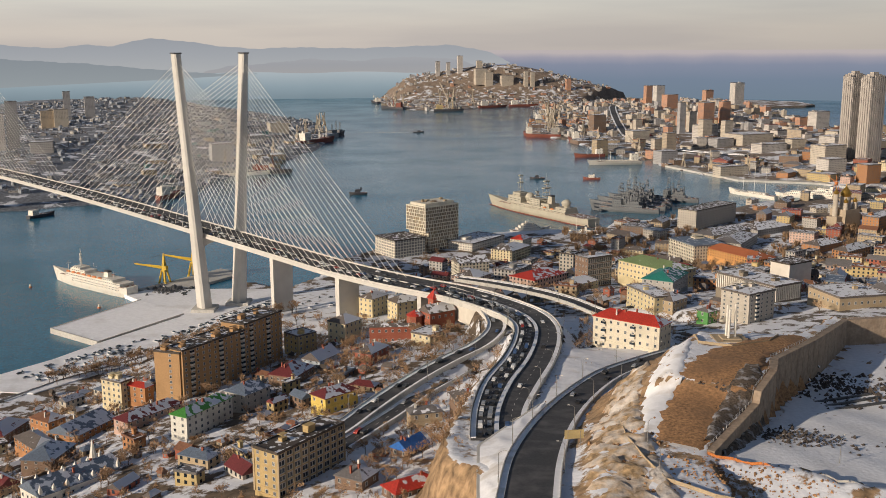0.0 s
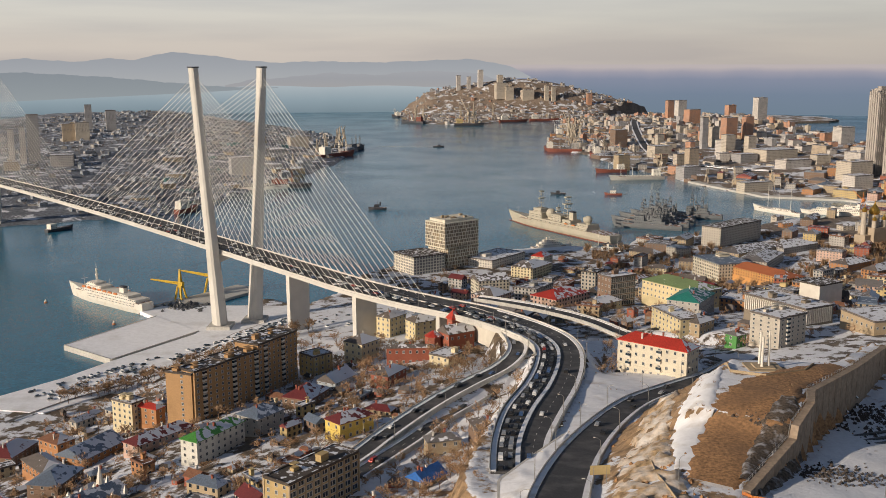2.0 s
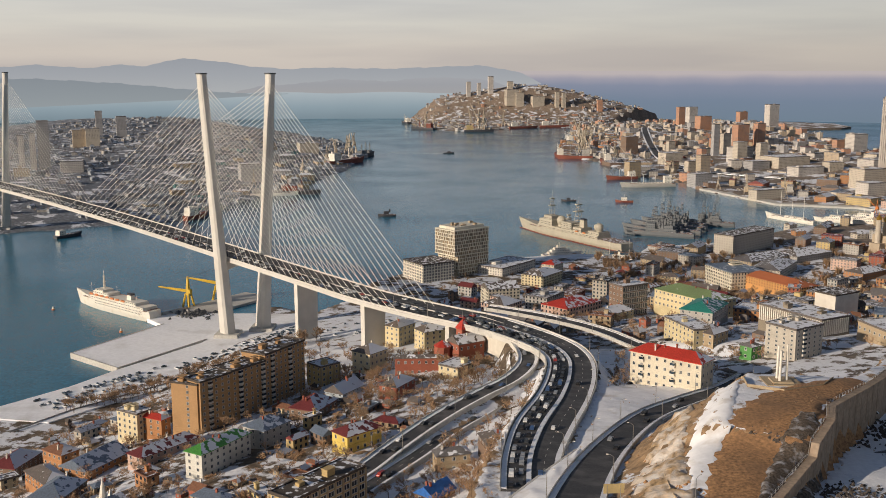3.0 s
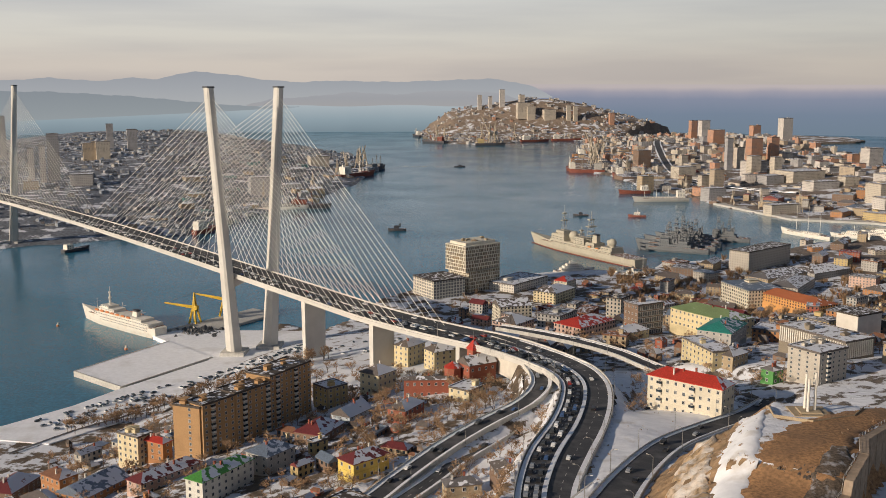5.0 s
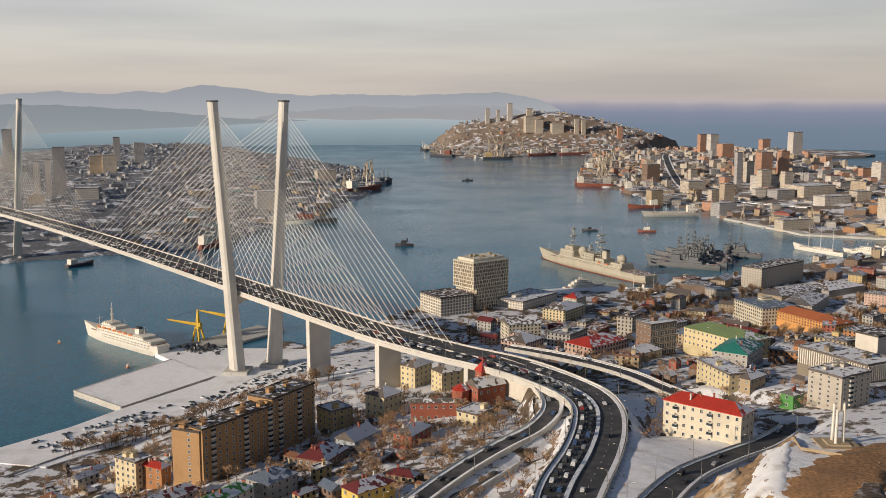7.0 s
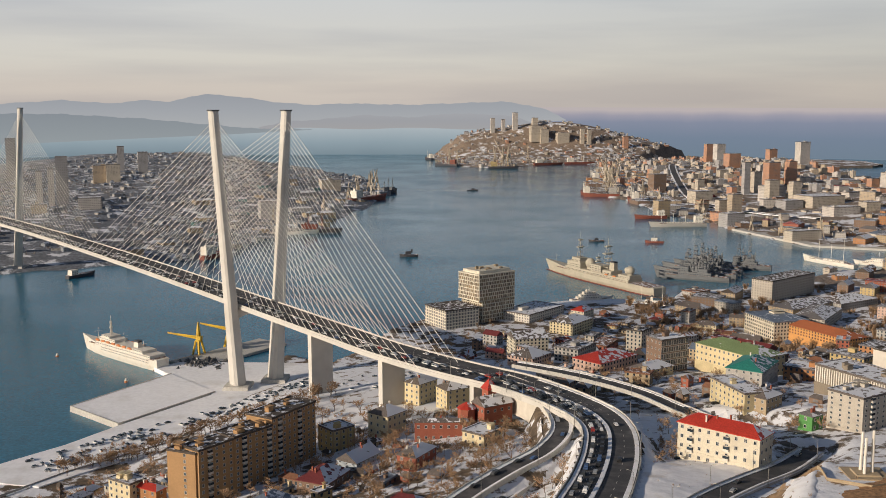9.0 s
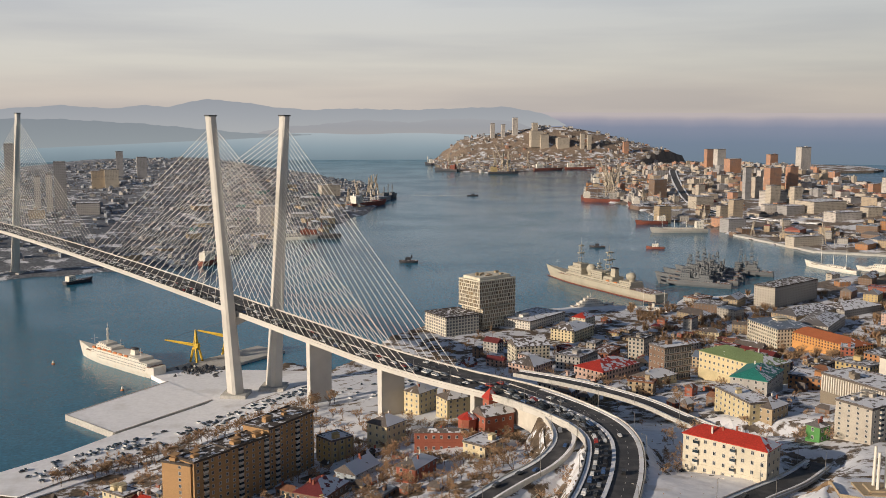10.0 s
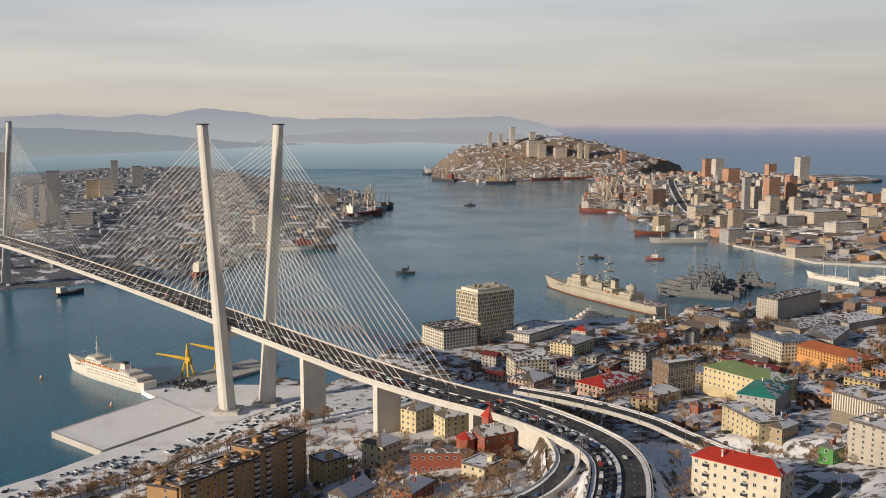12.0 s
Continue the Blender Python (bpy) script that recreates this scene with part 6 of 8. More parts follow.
BRIDGE_RUN = [p for p in DECK if p[0] > PX - 0.665 * 150]
FAR_RUN = [p for p in DECK if PX - 0.665 * 800 < p[0] <= PX - 0.665 * 145]
for share, gap, skip, back in ((-0.22, 9.5, 0.06, False), (-0.48, 9.5, 0.06, False), (-0.74, 11, 0.15, False), (0.3, 48, 0.3, True), (0.6, 60, 0.3, True)):
    queue(BRIDGE_RUN, share, gap, "on the bridge", back, skip, False)
far_cars(FAR_RUN, ((-0.22, 9, 0.06), (-0.48, 9, 0.06), (-0.74, 10, 0.12), (0.3, 60, 0.3), (0.6, 60, 0.3)))
queue(MAIN[8:], -0.32, 8.0, "in the jam on the carriageway", False, 0.05)
queue(MAIN[8:], -0.66, 8.4, "in the jam on the carriageway", False, 0.06)
queue(MAIN[8:], 0.35, 70, "on the open carriageway", True, 0.2, start=20)
queue(RAMP, 0.3, 30, "on the slip road", False, 0.2, False)
queue(RAMP, -0.35, 18, "on the slip road", False, 0.3, False)
queue(STREET, 0.3, 34, "on the street", True, 0.3, False)
queue(STREET, -0.3, 30, "on the street", False, 0.3, False)
queue(CROSS, 0.35, 42, "on the road round the knoll", True, 0.3, start=30)
queue(CROSS, -0.35, 36, "on the road round the knoll", False, 0.3, start=50)
queue(EXIT, 0.3, 50, "on the exit road", False, 0.4)
spots = []
for k in range(170):
    t = crnd.random()
    o = crnd.choice((4, 9, 16, 23, 30)) + crnd.uniform(-1.5, 1.5)
    x, y = -306 + 150 * t + o * 0.78, 672 + 190 * t - o * 0.62
    spots.append((x, y, max(ground_at(x, y), 3.74) + 0.02, 52 + crnd.uniform(-12, 12) + crnd.choice((0, 90))))
for k in range(40):
    x, y = crnd.uniform(-150, -60), crnd.uniform(770, 850)
    if free(x, y, 2):
        spots.append((x, y, max(ground_at(x, y), 3.72) + 0.02, crnd.uniform(0, 180)))
car_park("parked_cars", "uncounted small cars parked on the snowy embankment", spots)
for x, y, a in ((92, 545, 30), (88, 538, 35), (96, 541, 60), (84, 530, 20), (103, 600, 10), (110, 606, 15), (118, 604, 5), (98, 533, 75), (120, 640, 30), (126, 646, 30), (133, 650, 30), (-20, 480, 50), (-62, 440, 60), (-55, 452, 60), (-44, 470, 55), (-38, 480, 55), (-120, 500, 60), (-128, 495, 60), (-135, 490, 60)):
    car(x, y, ground_at(x, y) + 0.05, a, "parked in the snow", False)
# ---- street lamps ----
LAMP_STEEL = mat("lamp_steel", (0.30, 0.29, 0.27), 0.5, 0.5, grain=3)


def lamp_meshes():
    bm = bmesh.new()
    beam(bm, (0, 0, -0.5), (0, 0, 9.5), 0.16, 6, 0.09)
    post = mesh_of("post", bm, LAMP_STEEL)
    bm = bmesh.new()
    beam(bm, (0, 0, 9.4), (1.1, 0, 10.2), 0.07, 5)
    beam(bm, (1.1, 0, 10.2), (2.0, 0, 10.3), 0.07, 5)
    arm = mesh_of("arm", bm, LAMP_STEEL)
    bm = bmesh.new()
    box(bm, 1.8, 2.7, -0.16, 0.16, 10.2, 10.4, 0, 0.05)
    return post, arm, mesh_of("lamp_head", bm, PALE)


LAMP = lamp_meshes()


def street_lamp(x, y, z, turn, size=1.0):
    ob = thing("street_lamp", "grey steel street lamp beside the road", "street lamp", pose(x, y, z, 0, 0, turn) @ Matrix.Scale(size, 4), "street lamps")
    part("post", LAMP[0], ob)
    a = part("arm", LAMP[1], ob)
    part("lamp_head", LAMP[2], a)


def lamps(line, share, every, toward):
    for i in range(2, len(line) - 1, every):
        x, y, z, w = line[i]
        a = line[i - 1]
        dx, dy = x - a[0], y - a[1]
        n = math.hypot(dx, dy)
        street_lamp(x - dy / n * w * share, y + dx / n * w * share, z, math.degrees(math.atan2(dy, dx)) + toward)


lamps(MAIN[6:], 1.08, 6, -90)
lamps(MAIN[6:], -1.08, 6, 90)
lamps(RAMP, -1.1, 6, 90)
lamps(RAMP, 1.12, 7, -90)
lamps(CROSS, 1.1, 6, -90)
lamps(CROSS, -1.12, 8, 90)
lamps(EXIT, -1.1, 5, 90)
lamps(DECK[-60:], -1.0, 5, 90)
# ---- quays ----
def slab(name, label, pts, z0, z1, material, category="pier"):
    n = len(pts)
    area = sum(a[0] * b[1] - b[0] * a[1] for a, b in zip(pts, pts[1:] + pts[:1]))
    pts = pts if area > 0 else pts[::-1]
    v = [(x, y, z0) for x, y in pts] + [(x, y, z1) for x, y in pts]
    f = [tuple(range(n))[::-1], tuple(range(n, 2 * n))] + [(k, (k + 1) % n, n + (k + 1) % n, n + k) for k in range(n)]
    return tagged(new(name, raw(name, v, f, material)), label, category, kind="structure")


pier = slab("pier", "snow-covered concrete pier jutting into the bay", [(-324, 787), (-272, 748), (-226, 832), (-278, 882)], -4, 4.3, QUAYSNOW)
for a, b in (((-324, 787), (-272, 748)), ((-272, 748), (-226, 832)), ((-324, 787), (-278, 882))):
    bm = bmesh.new()
    d = Vector((b[0] - a[0], b[1] - a[1], 0))
    t = pose(a[0], a[1], 0, 0, 0, math.degrees(math.atan2(d.y, d.x)))
    box(bm, 0, d.length, -0.6, 0.6, -2, 4.6)
    part("edge_wall", mesh_of("edge_wall", bm, CONCRETE), pier, t)
slab("pavement_embankment", "wide snowed embankment with tyre tracks", [(-335, 640), (-291, 704), (-272, 744), (-226, 826), (-300, 903), (-284, 922), (-208, 926), (-150, 925), (-120, 900), (-150, 800), (-225, 700), (-275, 630)], -2, 3.75, QUAYSNOW, "pavement")
slab("naval_pier", "snow-covered naval pier with a stone edge", [(214, 1268), (228, 1300), (345, 1345), (345, 1310)], -3, 3.0, QUAYSNOW)
slab("harbour_quay", "long stone quay of the harbour", [(440, 1955), (520, 1735), (645, 1690), (705, 1600), (730, 1615), (670, 1720), (540, 1765), (470, 1965)], -3, 3.4, CONCRETE)
slab("shore_quay", "snowed waterfront promenade", [(-30, 1172), (54, 1217), (121, 1246), (197, 1238), (200, 1216), (120, 1222), (54, 1192), (-20, 1150)], -3, 3.6, QUAYSNOW, "pavement")

slab("ground_spit", "low snowy spit running out to sea", [(1100, 3760), (1171, 3900), (1452, 4000), (1520, 4080), (1540, 4330), (1357, 4480), (1240, 4300), (1100, 4200)], -3, 7, FARGROUND, "ground")
slab("dock_quay", "dark cluttered dock behind the liner's stern", [(-296, 930), (-236, 1022), (-205, 1004), (-262, 912)], -3, 2.4, CONCRETE)

# ---- ships ----
SHIPWHITE = mat("white_ship_paint", (0.74, 0.70, 0.62), 0.5, grain=0.8, vary=0.05, second=(0.6, 0.5, 0.38), patch=0.2, amount=0.25)
NAVY = mat("naval_grey_paint", (0.46, 0.42, 0.335), 0.55, grain=0.8, vary=0.08)
DARKNAVY = mat("dark_naval_grey", (0.15, 0.16, 0.17), 0.6, grain=0.8, vary=0.15)
BOOT = mat("red_boot_paint", (0.28, 0.07, 0.04), 0.7, grain=1)
DARKHULL = mat("dark_hull_paint", (0.06, 0.06, 0.07), 0.6, grain=1)
DECKRED = mat("brown_deck_paint", (0.22, 0.13, 0.09), 0.8, grain=1, snow=0.3)
LIFEBOAT = mat("orange_lifeboat", (0.60, 0.20, 0.05), 0.5, grain=2)
YELLOWSTEEL = mat("yellow_crane_paint", (0.66, 0.44, 0.04), 0.5, grain=1)
RUSTRED = mat("rusty_hull", (0.24, 0.07, 0.045), 0.75, grain=0.8)


def hull_mesh(L, B, D, material, z0=-1.0, sheer=1.5, transom=0.75):
    """A ship's shell along x, bow at +x: keel rows, flare and sheer."""
    secs = []
    for k in range(17):
        t = k / 16
        x = -L / 2 + L * t
        fine = 1.0 if t < 0.62 else max(0.02, 1 - ((t - 0.62) / 0.38) ** 1.8)
        aft = transom + (1 - transom) * min(1, t / 0.18)
        b = B / 2 * fine * aft
        top = D + sheer * max(0, (t - 0.55) / 0.45) ** 2
        rake = 0.05 * L * max(0, (t - 0.8) / 0.2) ** 2
        secs.append([(x, -b * 0.72, z0), (x + rake * 0.5, -b * 0.95, z0 + (top - z0) * 0.45), (x + rake, -b, top), (x + rake, b, top), (x + rake * 0.5, b * 0.95, z0 + (top - z0) * 0.45), (x, b * 0.72, z0)])
    return rings(secs, material, "hull", True)


def ship(name, label, x, y, turn, L, B, D, hull, blocks=(), masts=(), boats=0, funnel=None, domes=(), guns=(), boot=None, sheer=1.5, house=None, cat="ship", lattice=True, z=0.0, ports=0):
    """blocks: (x0, x1, width, z0, z1) shares of length and width; masts: (x, height, radius); domes: (x, y, z, radius)."""
    house = house or hull
    ob = thing(name, label, cat, pose(x, y, z, 0, 0, turn))
    part("hull", hull_mesh(L, B, D, hull, -1.0, sheer), ob)
    if boot:
        part("boot_stripe", hull_mesh(L * 0.998, B * 1.01, 0.7, boot, -1.0, 0.1), ob, label="red waterline stripe")
    bm = bmesh.new()
    box(bm, -L * 0.47, L * 0.36, -B * 0.44, B * 0.44, D - 0.5, D + 0.12)
    part("deck", mesh_of("deck", bm, DECKRED), ob)
    for x0, x1, w, z0, z1 in blocks:
        bm = bmesh.new()
        box(bm, x0 * L, x1 * L, -w * B / 2, w * B / 2, D + z0, D + z1, 0, 0.25)
        blk = part("superstructure", mesh_of("superstructure", bm, house), ob)
        n = max(2, int((x1 - x0) * L / 3.0))
        for lev in range(max(1, int((z1 - z0) / 2.7))):
            bm = bmesh.new()
            zz = D + z0 + lev * 2.7 + 1.1
            for s in (-1, 1):
                for k in range(n):
                    xx = (x0 + (x1 - x0) * (k + 0.5) / n) * L
                    v = [bm.verts.new((xx + a, s * (w * B / 2 + 0.03), zz + c)) for a, c in ((-0.7, 0), (0.7, 0), (0.7, 0.9), (-0.7, 0.9))]
                    bm.faces.new(v)
            tagged(part("porthole_row", mesh_of("porthole_row", bm, PANE), blk), kind="stuff")
    for lev in range(ports):
        bm = bmesh.new()
        for s in (-1, 1):
            for k in range(34):
                xx, zz = (-0.42 + 0.6 * k / 33) * L, D - 1.6 - 2.3 * lev
                v = [bm.verts.new((xx + a, s * (B / 2 * (1.0 - 0.012 * lev) + 0.04), zz + c)) for a, c in ((-0.45, 0), (0.45, 0), (0.45, 0.8), (-0.45, 0.8))]
                bm.faces.new(v)
        tagged(part("porthole_row", mesh_of("porthole_row", bm, PANE), ob), kind="stuff")
    for mx, mh, mr in masts:
        bm = bmesh.new()
        if mr > 0.5 and lattice:
            h = mh
            for a, b in ((-1, -1), (1, -1), (1, 1), (-1, 1)):
                beam(bm, (mx * L + a * mr * 2, b * mr * 1.6, D), (mx * L + a * mr * 0.6, b * mr * 0.5, D + h), 0.28, 4)
            for k in range(1, 7):
                q = 1 - 0.7 * k / 7
                zz = D + h * k / 7
                box(bm, mx * L - mr * 2 * q, mx * L + mr * 2 * q, -mr * 1.6 * q, mr * 1.6 * q, zz - 0.25, zz + 0.25)
            box(bm, mx * L - mr * 1.2, mx * L + mr * 1.2, -mr * 2.2, mr * 2.2, D + h * 0.72, D + h * 0.72 + 1.2)
            box(bm, mx * L - mr * 0.9, mx * L + mr * 0.9, -mr * 1.5, mr * 1.5, D + h * 0.95, D + h * 0.95 + 1.5)
            beam(bm, (mx * L, 0, D + h), (mx * L, 0, D + h * 1.25), 0.2, 4)
        else:
            beam(bm, (mx * L, 0, D), (mx * L, 0, D + mh), mr, 6, mr * 0.5)
            beam(bm, (mx * L, -B * 0.22, D + mh * 0.75), (mx * L, B * 0.22, D + mh * 0.75), mr * 0.6, 4)
        part("mast", mesh_of("mast", bm, house), ob)
    for dx, dy, dz, r in domes:
        bm = bmesh.new()
        bmesh.ops.create_uvsphere(bm, u_segments=14, v_segments=9, radius=r)
        beam(bm, (0, 0, -r * 1.7), (0, 0, -r * 0.7), r * 0.7, 10)
        part("radome", mesh_of("radome", bm, house), ob, pose(dx * L, dy * B, D + dz))
    for gx, gz in guns:
        bm = bmesh.new()
        box(bm, -2.2, 2.2, -1.8, 1.8, 0, 2.4, 0, 0.5)
        beam(bm, (2, 0, 1.4), (7, 0, 2.2), 0.2, 6)
        part("gun_mount", mesh_of("gun_mount", bm, house), ob, pose(gx * L, 0, D + gz))
    if funnel:
        fx, fw, fz0, fz1 = funnel
        bm = bmesh.new()
        box(bm, fx * L - fw, fx * L + fw, -fw * 0.7, fw * 0.7, D + fz0, D + fz1, 0, fw * 0.15)
        fn = part("funnel", mesh_of("funnel", bm, house), ob)
        bm = bmesh.new()
        box(bm, fx * L - fw * 0.9, fx * L + fw * 0.9, -fw * 0.6, fw * 0.6, D + fz1 - 1.0, D + fz1 + 0.6)
        part("funnel_cap", mesh_of("funnel_cap", bm, DARKHULL), fn)
    for k in range(boats):
        for s in (-1, 1):
            bm = bmesh.new()
            box(bm, -2.8, 2.8, -1.0, 1.0, -0.8, 0.8, 0, 0.45)
            part("lifeboat", mesh_of("lifeboat", bm, LIFEBOAT), ob, pose((-0.18 + 0.07 * k) * L, s * B * 0.43, D + 4.4), "orange lifeboat")
    return ob


def heading(a, b):
    return math.degrees(math.atan2(b[1] - a[1], b[0] - a[0]))


ship("passenger_ship", "white passenger liner moored at the snowy pier", -343, 944, heading((-288, 900), (-382, 972)), 126, 17, 10.5, SHIPWHITE, ((-0.44, 0.28, 0.94, 0, 2.6), (-0.34, 0.25, 0.86, 2.6, 5.0), (0.02, 0.23, 0.78, 5.0, 7.6), (0.10, 0.21, 0.70, 7.6, 9.6)), ((0.15, 22, 0.6), (0.33, 13, 0.2), (-0.02, 15, 0.25), (-0.27, 12, 0.25)), 7, (-0.20, 3.6, 4.8, 10.5), sheer=3.5, ports=2)
ship("research_warship", "pale grey missile-tracking ship with radomes and a red waterline", 136, 1376, heading((199, 1279), (72, 1477)), 228, 27, 11, NAVY, ((-0.30, 0.28, 0.85, 0, 4), (0.14, 0.27, 0.75, 4, 12), (0.16, 0.24, 0.55, 12, 17), (-0.04, 0.06, 0.6, 4, 13), (-0.14, -0.06, 0.7, 4, 9), (-0.30, -0.20, 0.7, 4, 8)), ((0.20, 42, 2.2), (0.44, 15, 0.25), (-0.06, 40, 3.0), (0.03, 22, 1.8), (-0.24, 16, 1.2)), 2, (-0.11, 5, 4, 20), ((0.10, 0, 12, 7), (-0.27, 0.1, 14, 5.5), (-0.20, -0.2, 12, 3.5), (0.29, 0, 8, 3)), (), BOOT, sheer=5)
for k, (sx, sy, a, ln) in enumerate(((262, 1404, 158, 96), (272, 1436, 155, 110), (288, 1470, 152, 110), (302, 1500, 150, 96), (352, 1500, 160, 76))):
    ship("warship", "dark grey destroyer moored alongside others at the naval pier", sx, sy, a, ln, 15, 7, DARKNAVY, ((-0.25, 0.2, 0.8, 0, 4), (0.06, 0.2, 0.7, 4, 11), (-0.2, -0.06, 0.65, 4, 9)), ((0.1, 30, 1.9), (-0.1, 26, 1.7), (0.02, 22, 1.3), (-0.2, 16, 1.0)), 0, (-0.02, 3.2, 4, 13), ((0.0, 0.1, 10, 2.5), (-0.16, 0, 12, 2.2)), ((0.3, 0), (0.36, 0), (-0.32, 0)), sheer=4, house=DARKNAVY, cat="ship")
ship("submarine", "small dark vessel low in the water", 205, 1268, 165, 60, 6, 1.2, DARKHULL, ((0.0, 0.12, 0.5, 0, 4),), (), cat="ship")
ship("motor_yacht", "white tiered motor yacht at the promenade", 110, 1240, 20, 52, 10, 5, SHIPWHITE, ((-0.35, 0.25, 0.85, 0, 2.8), (-0.28, 0.18, 0.75, 2.8, 5.4), (-0.2, 0.1, 0.6, 5.4, 8)), ((-0.05, 14, 0.3),), 0, None, ((-0.1, 0.1, 9.5, 1.4),), sheer=2, cat="yacht")
ship("old_steamer", "small old ship with a white hull and masts", 178, 1222, 150, 46, 8, 4, SHIPWHITE, ((-0.2, 0.15, 0.6, 0, 3),), ((0.25, 24, 0.3), (-0.3, 24, 0.3)), 0, (-0.02, 1.4, 3, 8), sheer=2)
ship("cargo_ship", "grey cargo ship with a pale deckhouse", 350, 2003, 186, 108, 16, 8, GREYWALL, ((-0.42, -0.28, 0.85, 0, 14), (-0.26, 0.3, 0.6, 0, 1.6)), ((0.1, 18, 0.5), (-0.12, 18, 0.5), (0.32, 14, 0.4)), 0, (-0.4, 2.4, 12, 18), house=SHIPWHITE, sheer=3)
ship("cargo_ship", "rust-red cargo ship with a white deckhouse", 318, 2142, 190, 66, 13, 7, RUSTRED, ((-0.42, -0.2, 0.85, 0, 10),), ((0.1, 15, 0.4),), 0, (-0.38, 2, 8, 13), house=SHIPWHITE, sheer=3)
ship("tug", "red and white harbour tug under way", 267, 1768, 175, 30, 9, 3.5, RUSTRED, ((-0.15, 0.2, 0.7, 0, 5),), ((0.0, 12, 0.25),), 0, (-0.12, 1.2, 3, 7), house=SHIPWHITE, cat="tug")
ship("tug", "dark small tug on the bay", 170, 1778, 180, 26, 8, 2.6, DARKHULL, ((-0.1, 0.15, 0.6, 0, 4),), ((0.0, 9, 0.2),), cat="tug")
ship("tug", "dark tug on open water of the bay", -137, 1584, 190, 28, 9, 3.4, DARKHULL, ((-0.1, 0.2, 0.7, 0, 5),), ((0.0, 12, 0.25),), 0, (-0.15, 1.2, 3, 8), cat="tug")
ship("patrol_boat", "small fast boat drawing a wake", -70, 2808, 8, 30, 7, 2.6, DARKHULL, ((-0.1, 0.2, 0.6, 0, 4),), cat="boat")
ship("sailing_ship", "white three-masted sailing ship at the quay", 490, 1552, 122, 92, 13, 6, SHIPWHITE, ((-0.3, 0.1, 0.6, 0, 2.4),), ((0.22, 40, 0.4), (-0.02, 42, 0.4), (-0.26, 36, 0.4)), sheer=4, lattice=False)
for sx, sy, a, ln in ((560, 1540, 150, 70), (610, 1565, 145, 60), (585, 1520, 150, 60)):
    ship("ferry", "white ferry moored in the harbour basin", sx, sy, a, ln, 13, 5, SHIPWHITE, ((-0.38, 0.3, 0.85, 0, 3), (-0.3, 0.2, 0.75, 3, 6)), ((0.05, 15, 0.3),), 0, (-0.15, 2, 6, 10), sheer=2)
ship("cargo_ship", "white and brown cargo ship among the cables' view", -435, 1552, 70, 56, 13, 7, RUSTRED, ((-0.42, 0.0, 0.85, 0, 13),), ((0.1, 20, 0.5),), 0, (-0.3, 2, 10, 16), house=SHIPWHITE)
ship("cargo_ship", "red-hulled ship at the shipyard quay", -318, 2480, 62, 150, 22, 12, RUSTRED, ((-0.4, -0.22, 0.9, 0, 18),), ((0.1, 26, 1.0), (0.3, 22, 0.8)), 0, (-0.36, 3, 16, 24), house=SHIPWHITE)
ship("cargo_ship", "dark ship moored off the shipyard", -290, 2690, 75, 120, 18, 10, DARKHULL, ((-0.4, -0.1, 0.8, 0, 9), (0.1, 0.3, 0.6, 0, 6)), ((0.0, 30, 1.2), (0.25, 26, 1.0), (-0.25, 24, 1.0)), house=DARKNAVY)
ship("cargo_ship", "dark trawler at the yard's near quay", -330, 1862, 4, 84, 15, 8, DARKHULL, ((-0.35, 0.0, 0.8, 0, 8),), ((0.1, 22, 0.8), (-0.2, 20, 0.8)), 0, (-0.25, 2, 6, 12), house=RUSTRED)
ship("cargo_ship", "white ship moored under the hillside", -372, 1838, 18, 90, 15, 6, SHIPWHITE, ((-0.4, 0.2, 0.8, 0, 5),), ((0.1, 20, 0.6),), house=GREYWALL)
ship("dark_barge", "low dark barge beside the far quay", -566, 1374, 62, 44, 11, 4, DARKHULL, ((-0.4, -0.15, 0.8, 0, 7),), house=SHIPWHITE)
for sx, sy, a, ln, hm, hs in ((228, 2690, 95, 95, RUSTRED, SHIPWHITE), (268, 2640, 175, 90, RUSTRED, GREYWALL), (330, 2520, 100, 70, RUSTRED, SHIPWHITE), (300, 3240, 100, 120, DARKHULL, SHIPWHITE), (20, 3790, 5, 110, DARKHULL, OCHRE), (200, 4040, 20, 120, RUSTRED, SHIPWHITE), (330, 4115, 12, 120, RUSTRED, SHIPWHITE), (-200, 3945, 145, 110, DARKHULL, RUSTRED), (-300, 4400, 110, 110, DARKHULL, SHIPWHITE)):
    ship("freighter", "distant freighter with a {} hull at the port".format(hm.name.replace("_", " ")), sx, sy, a, ln, 16, 9, hm, ((-0.42, -0.2, 0.85, 0, 16),), ((0.15, 26, 0.8), (-0.05, 24, 0.8)), 0, (-0.38, 3, 14, 20), house=hs)


def buoy(x, y):
    ob = thing("buoy", "red and white mooring buoy floating in the bay", "buoy", pose(x, y, 0), "mooring buoys")
    bm = bmesh.new()
    beam(bm, (0, 0, -0.5), (0, 0, 1.4), 1.5, 12, 1.3)
    part("float", mesh_of("float", bm, LIFEBOAT), ob, label="red float")
    bm = bmesh.new()
    beam(bm, (0, 0, 1.4), (0, 0, 3.4), 1.25, 12, 0.5)
    part("top", mesh_of("top", bm, SHIPWHITE), ob, label="white cone")


buoy(-407, 948)
buoy(-312, 868)

# the wake behind the small boat, a low ripple of foam
bm = bmesh.new()
for k in range(40):
    x0 = -74 - k * 4.2
    box(bm, x0 - 4.4, x0, 2808 + k * 0.4 - 0.5 - k * 0.03, 2808 + k * 0.4 + 0.5 + k * 0.03, -0.2, 0.10)
tagged(new("wake_foam", mesh_of("wake_foam", bm, SHIPWHITE)), "thin pale wake line on the water", "wake", kind="stuff")

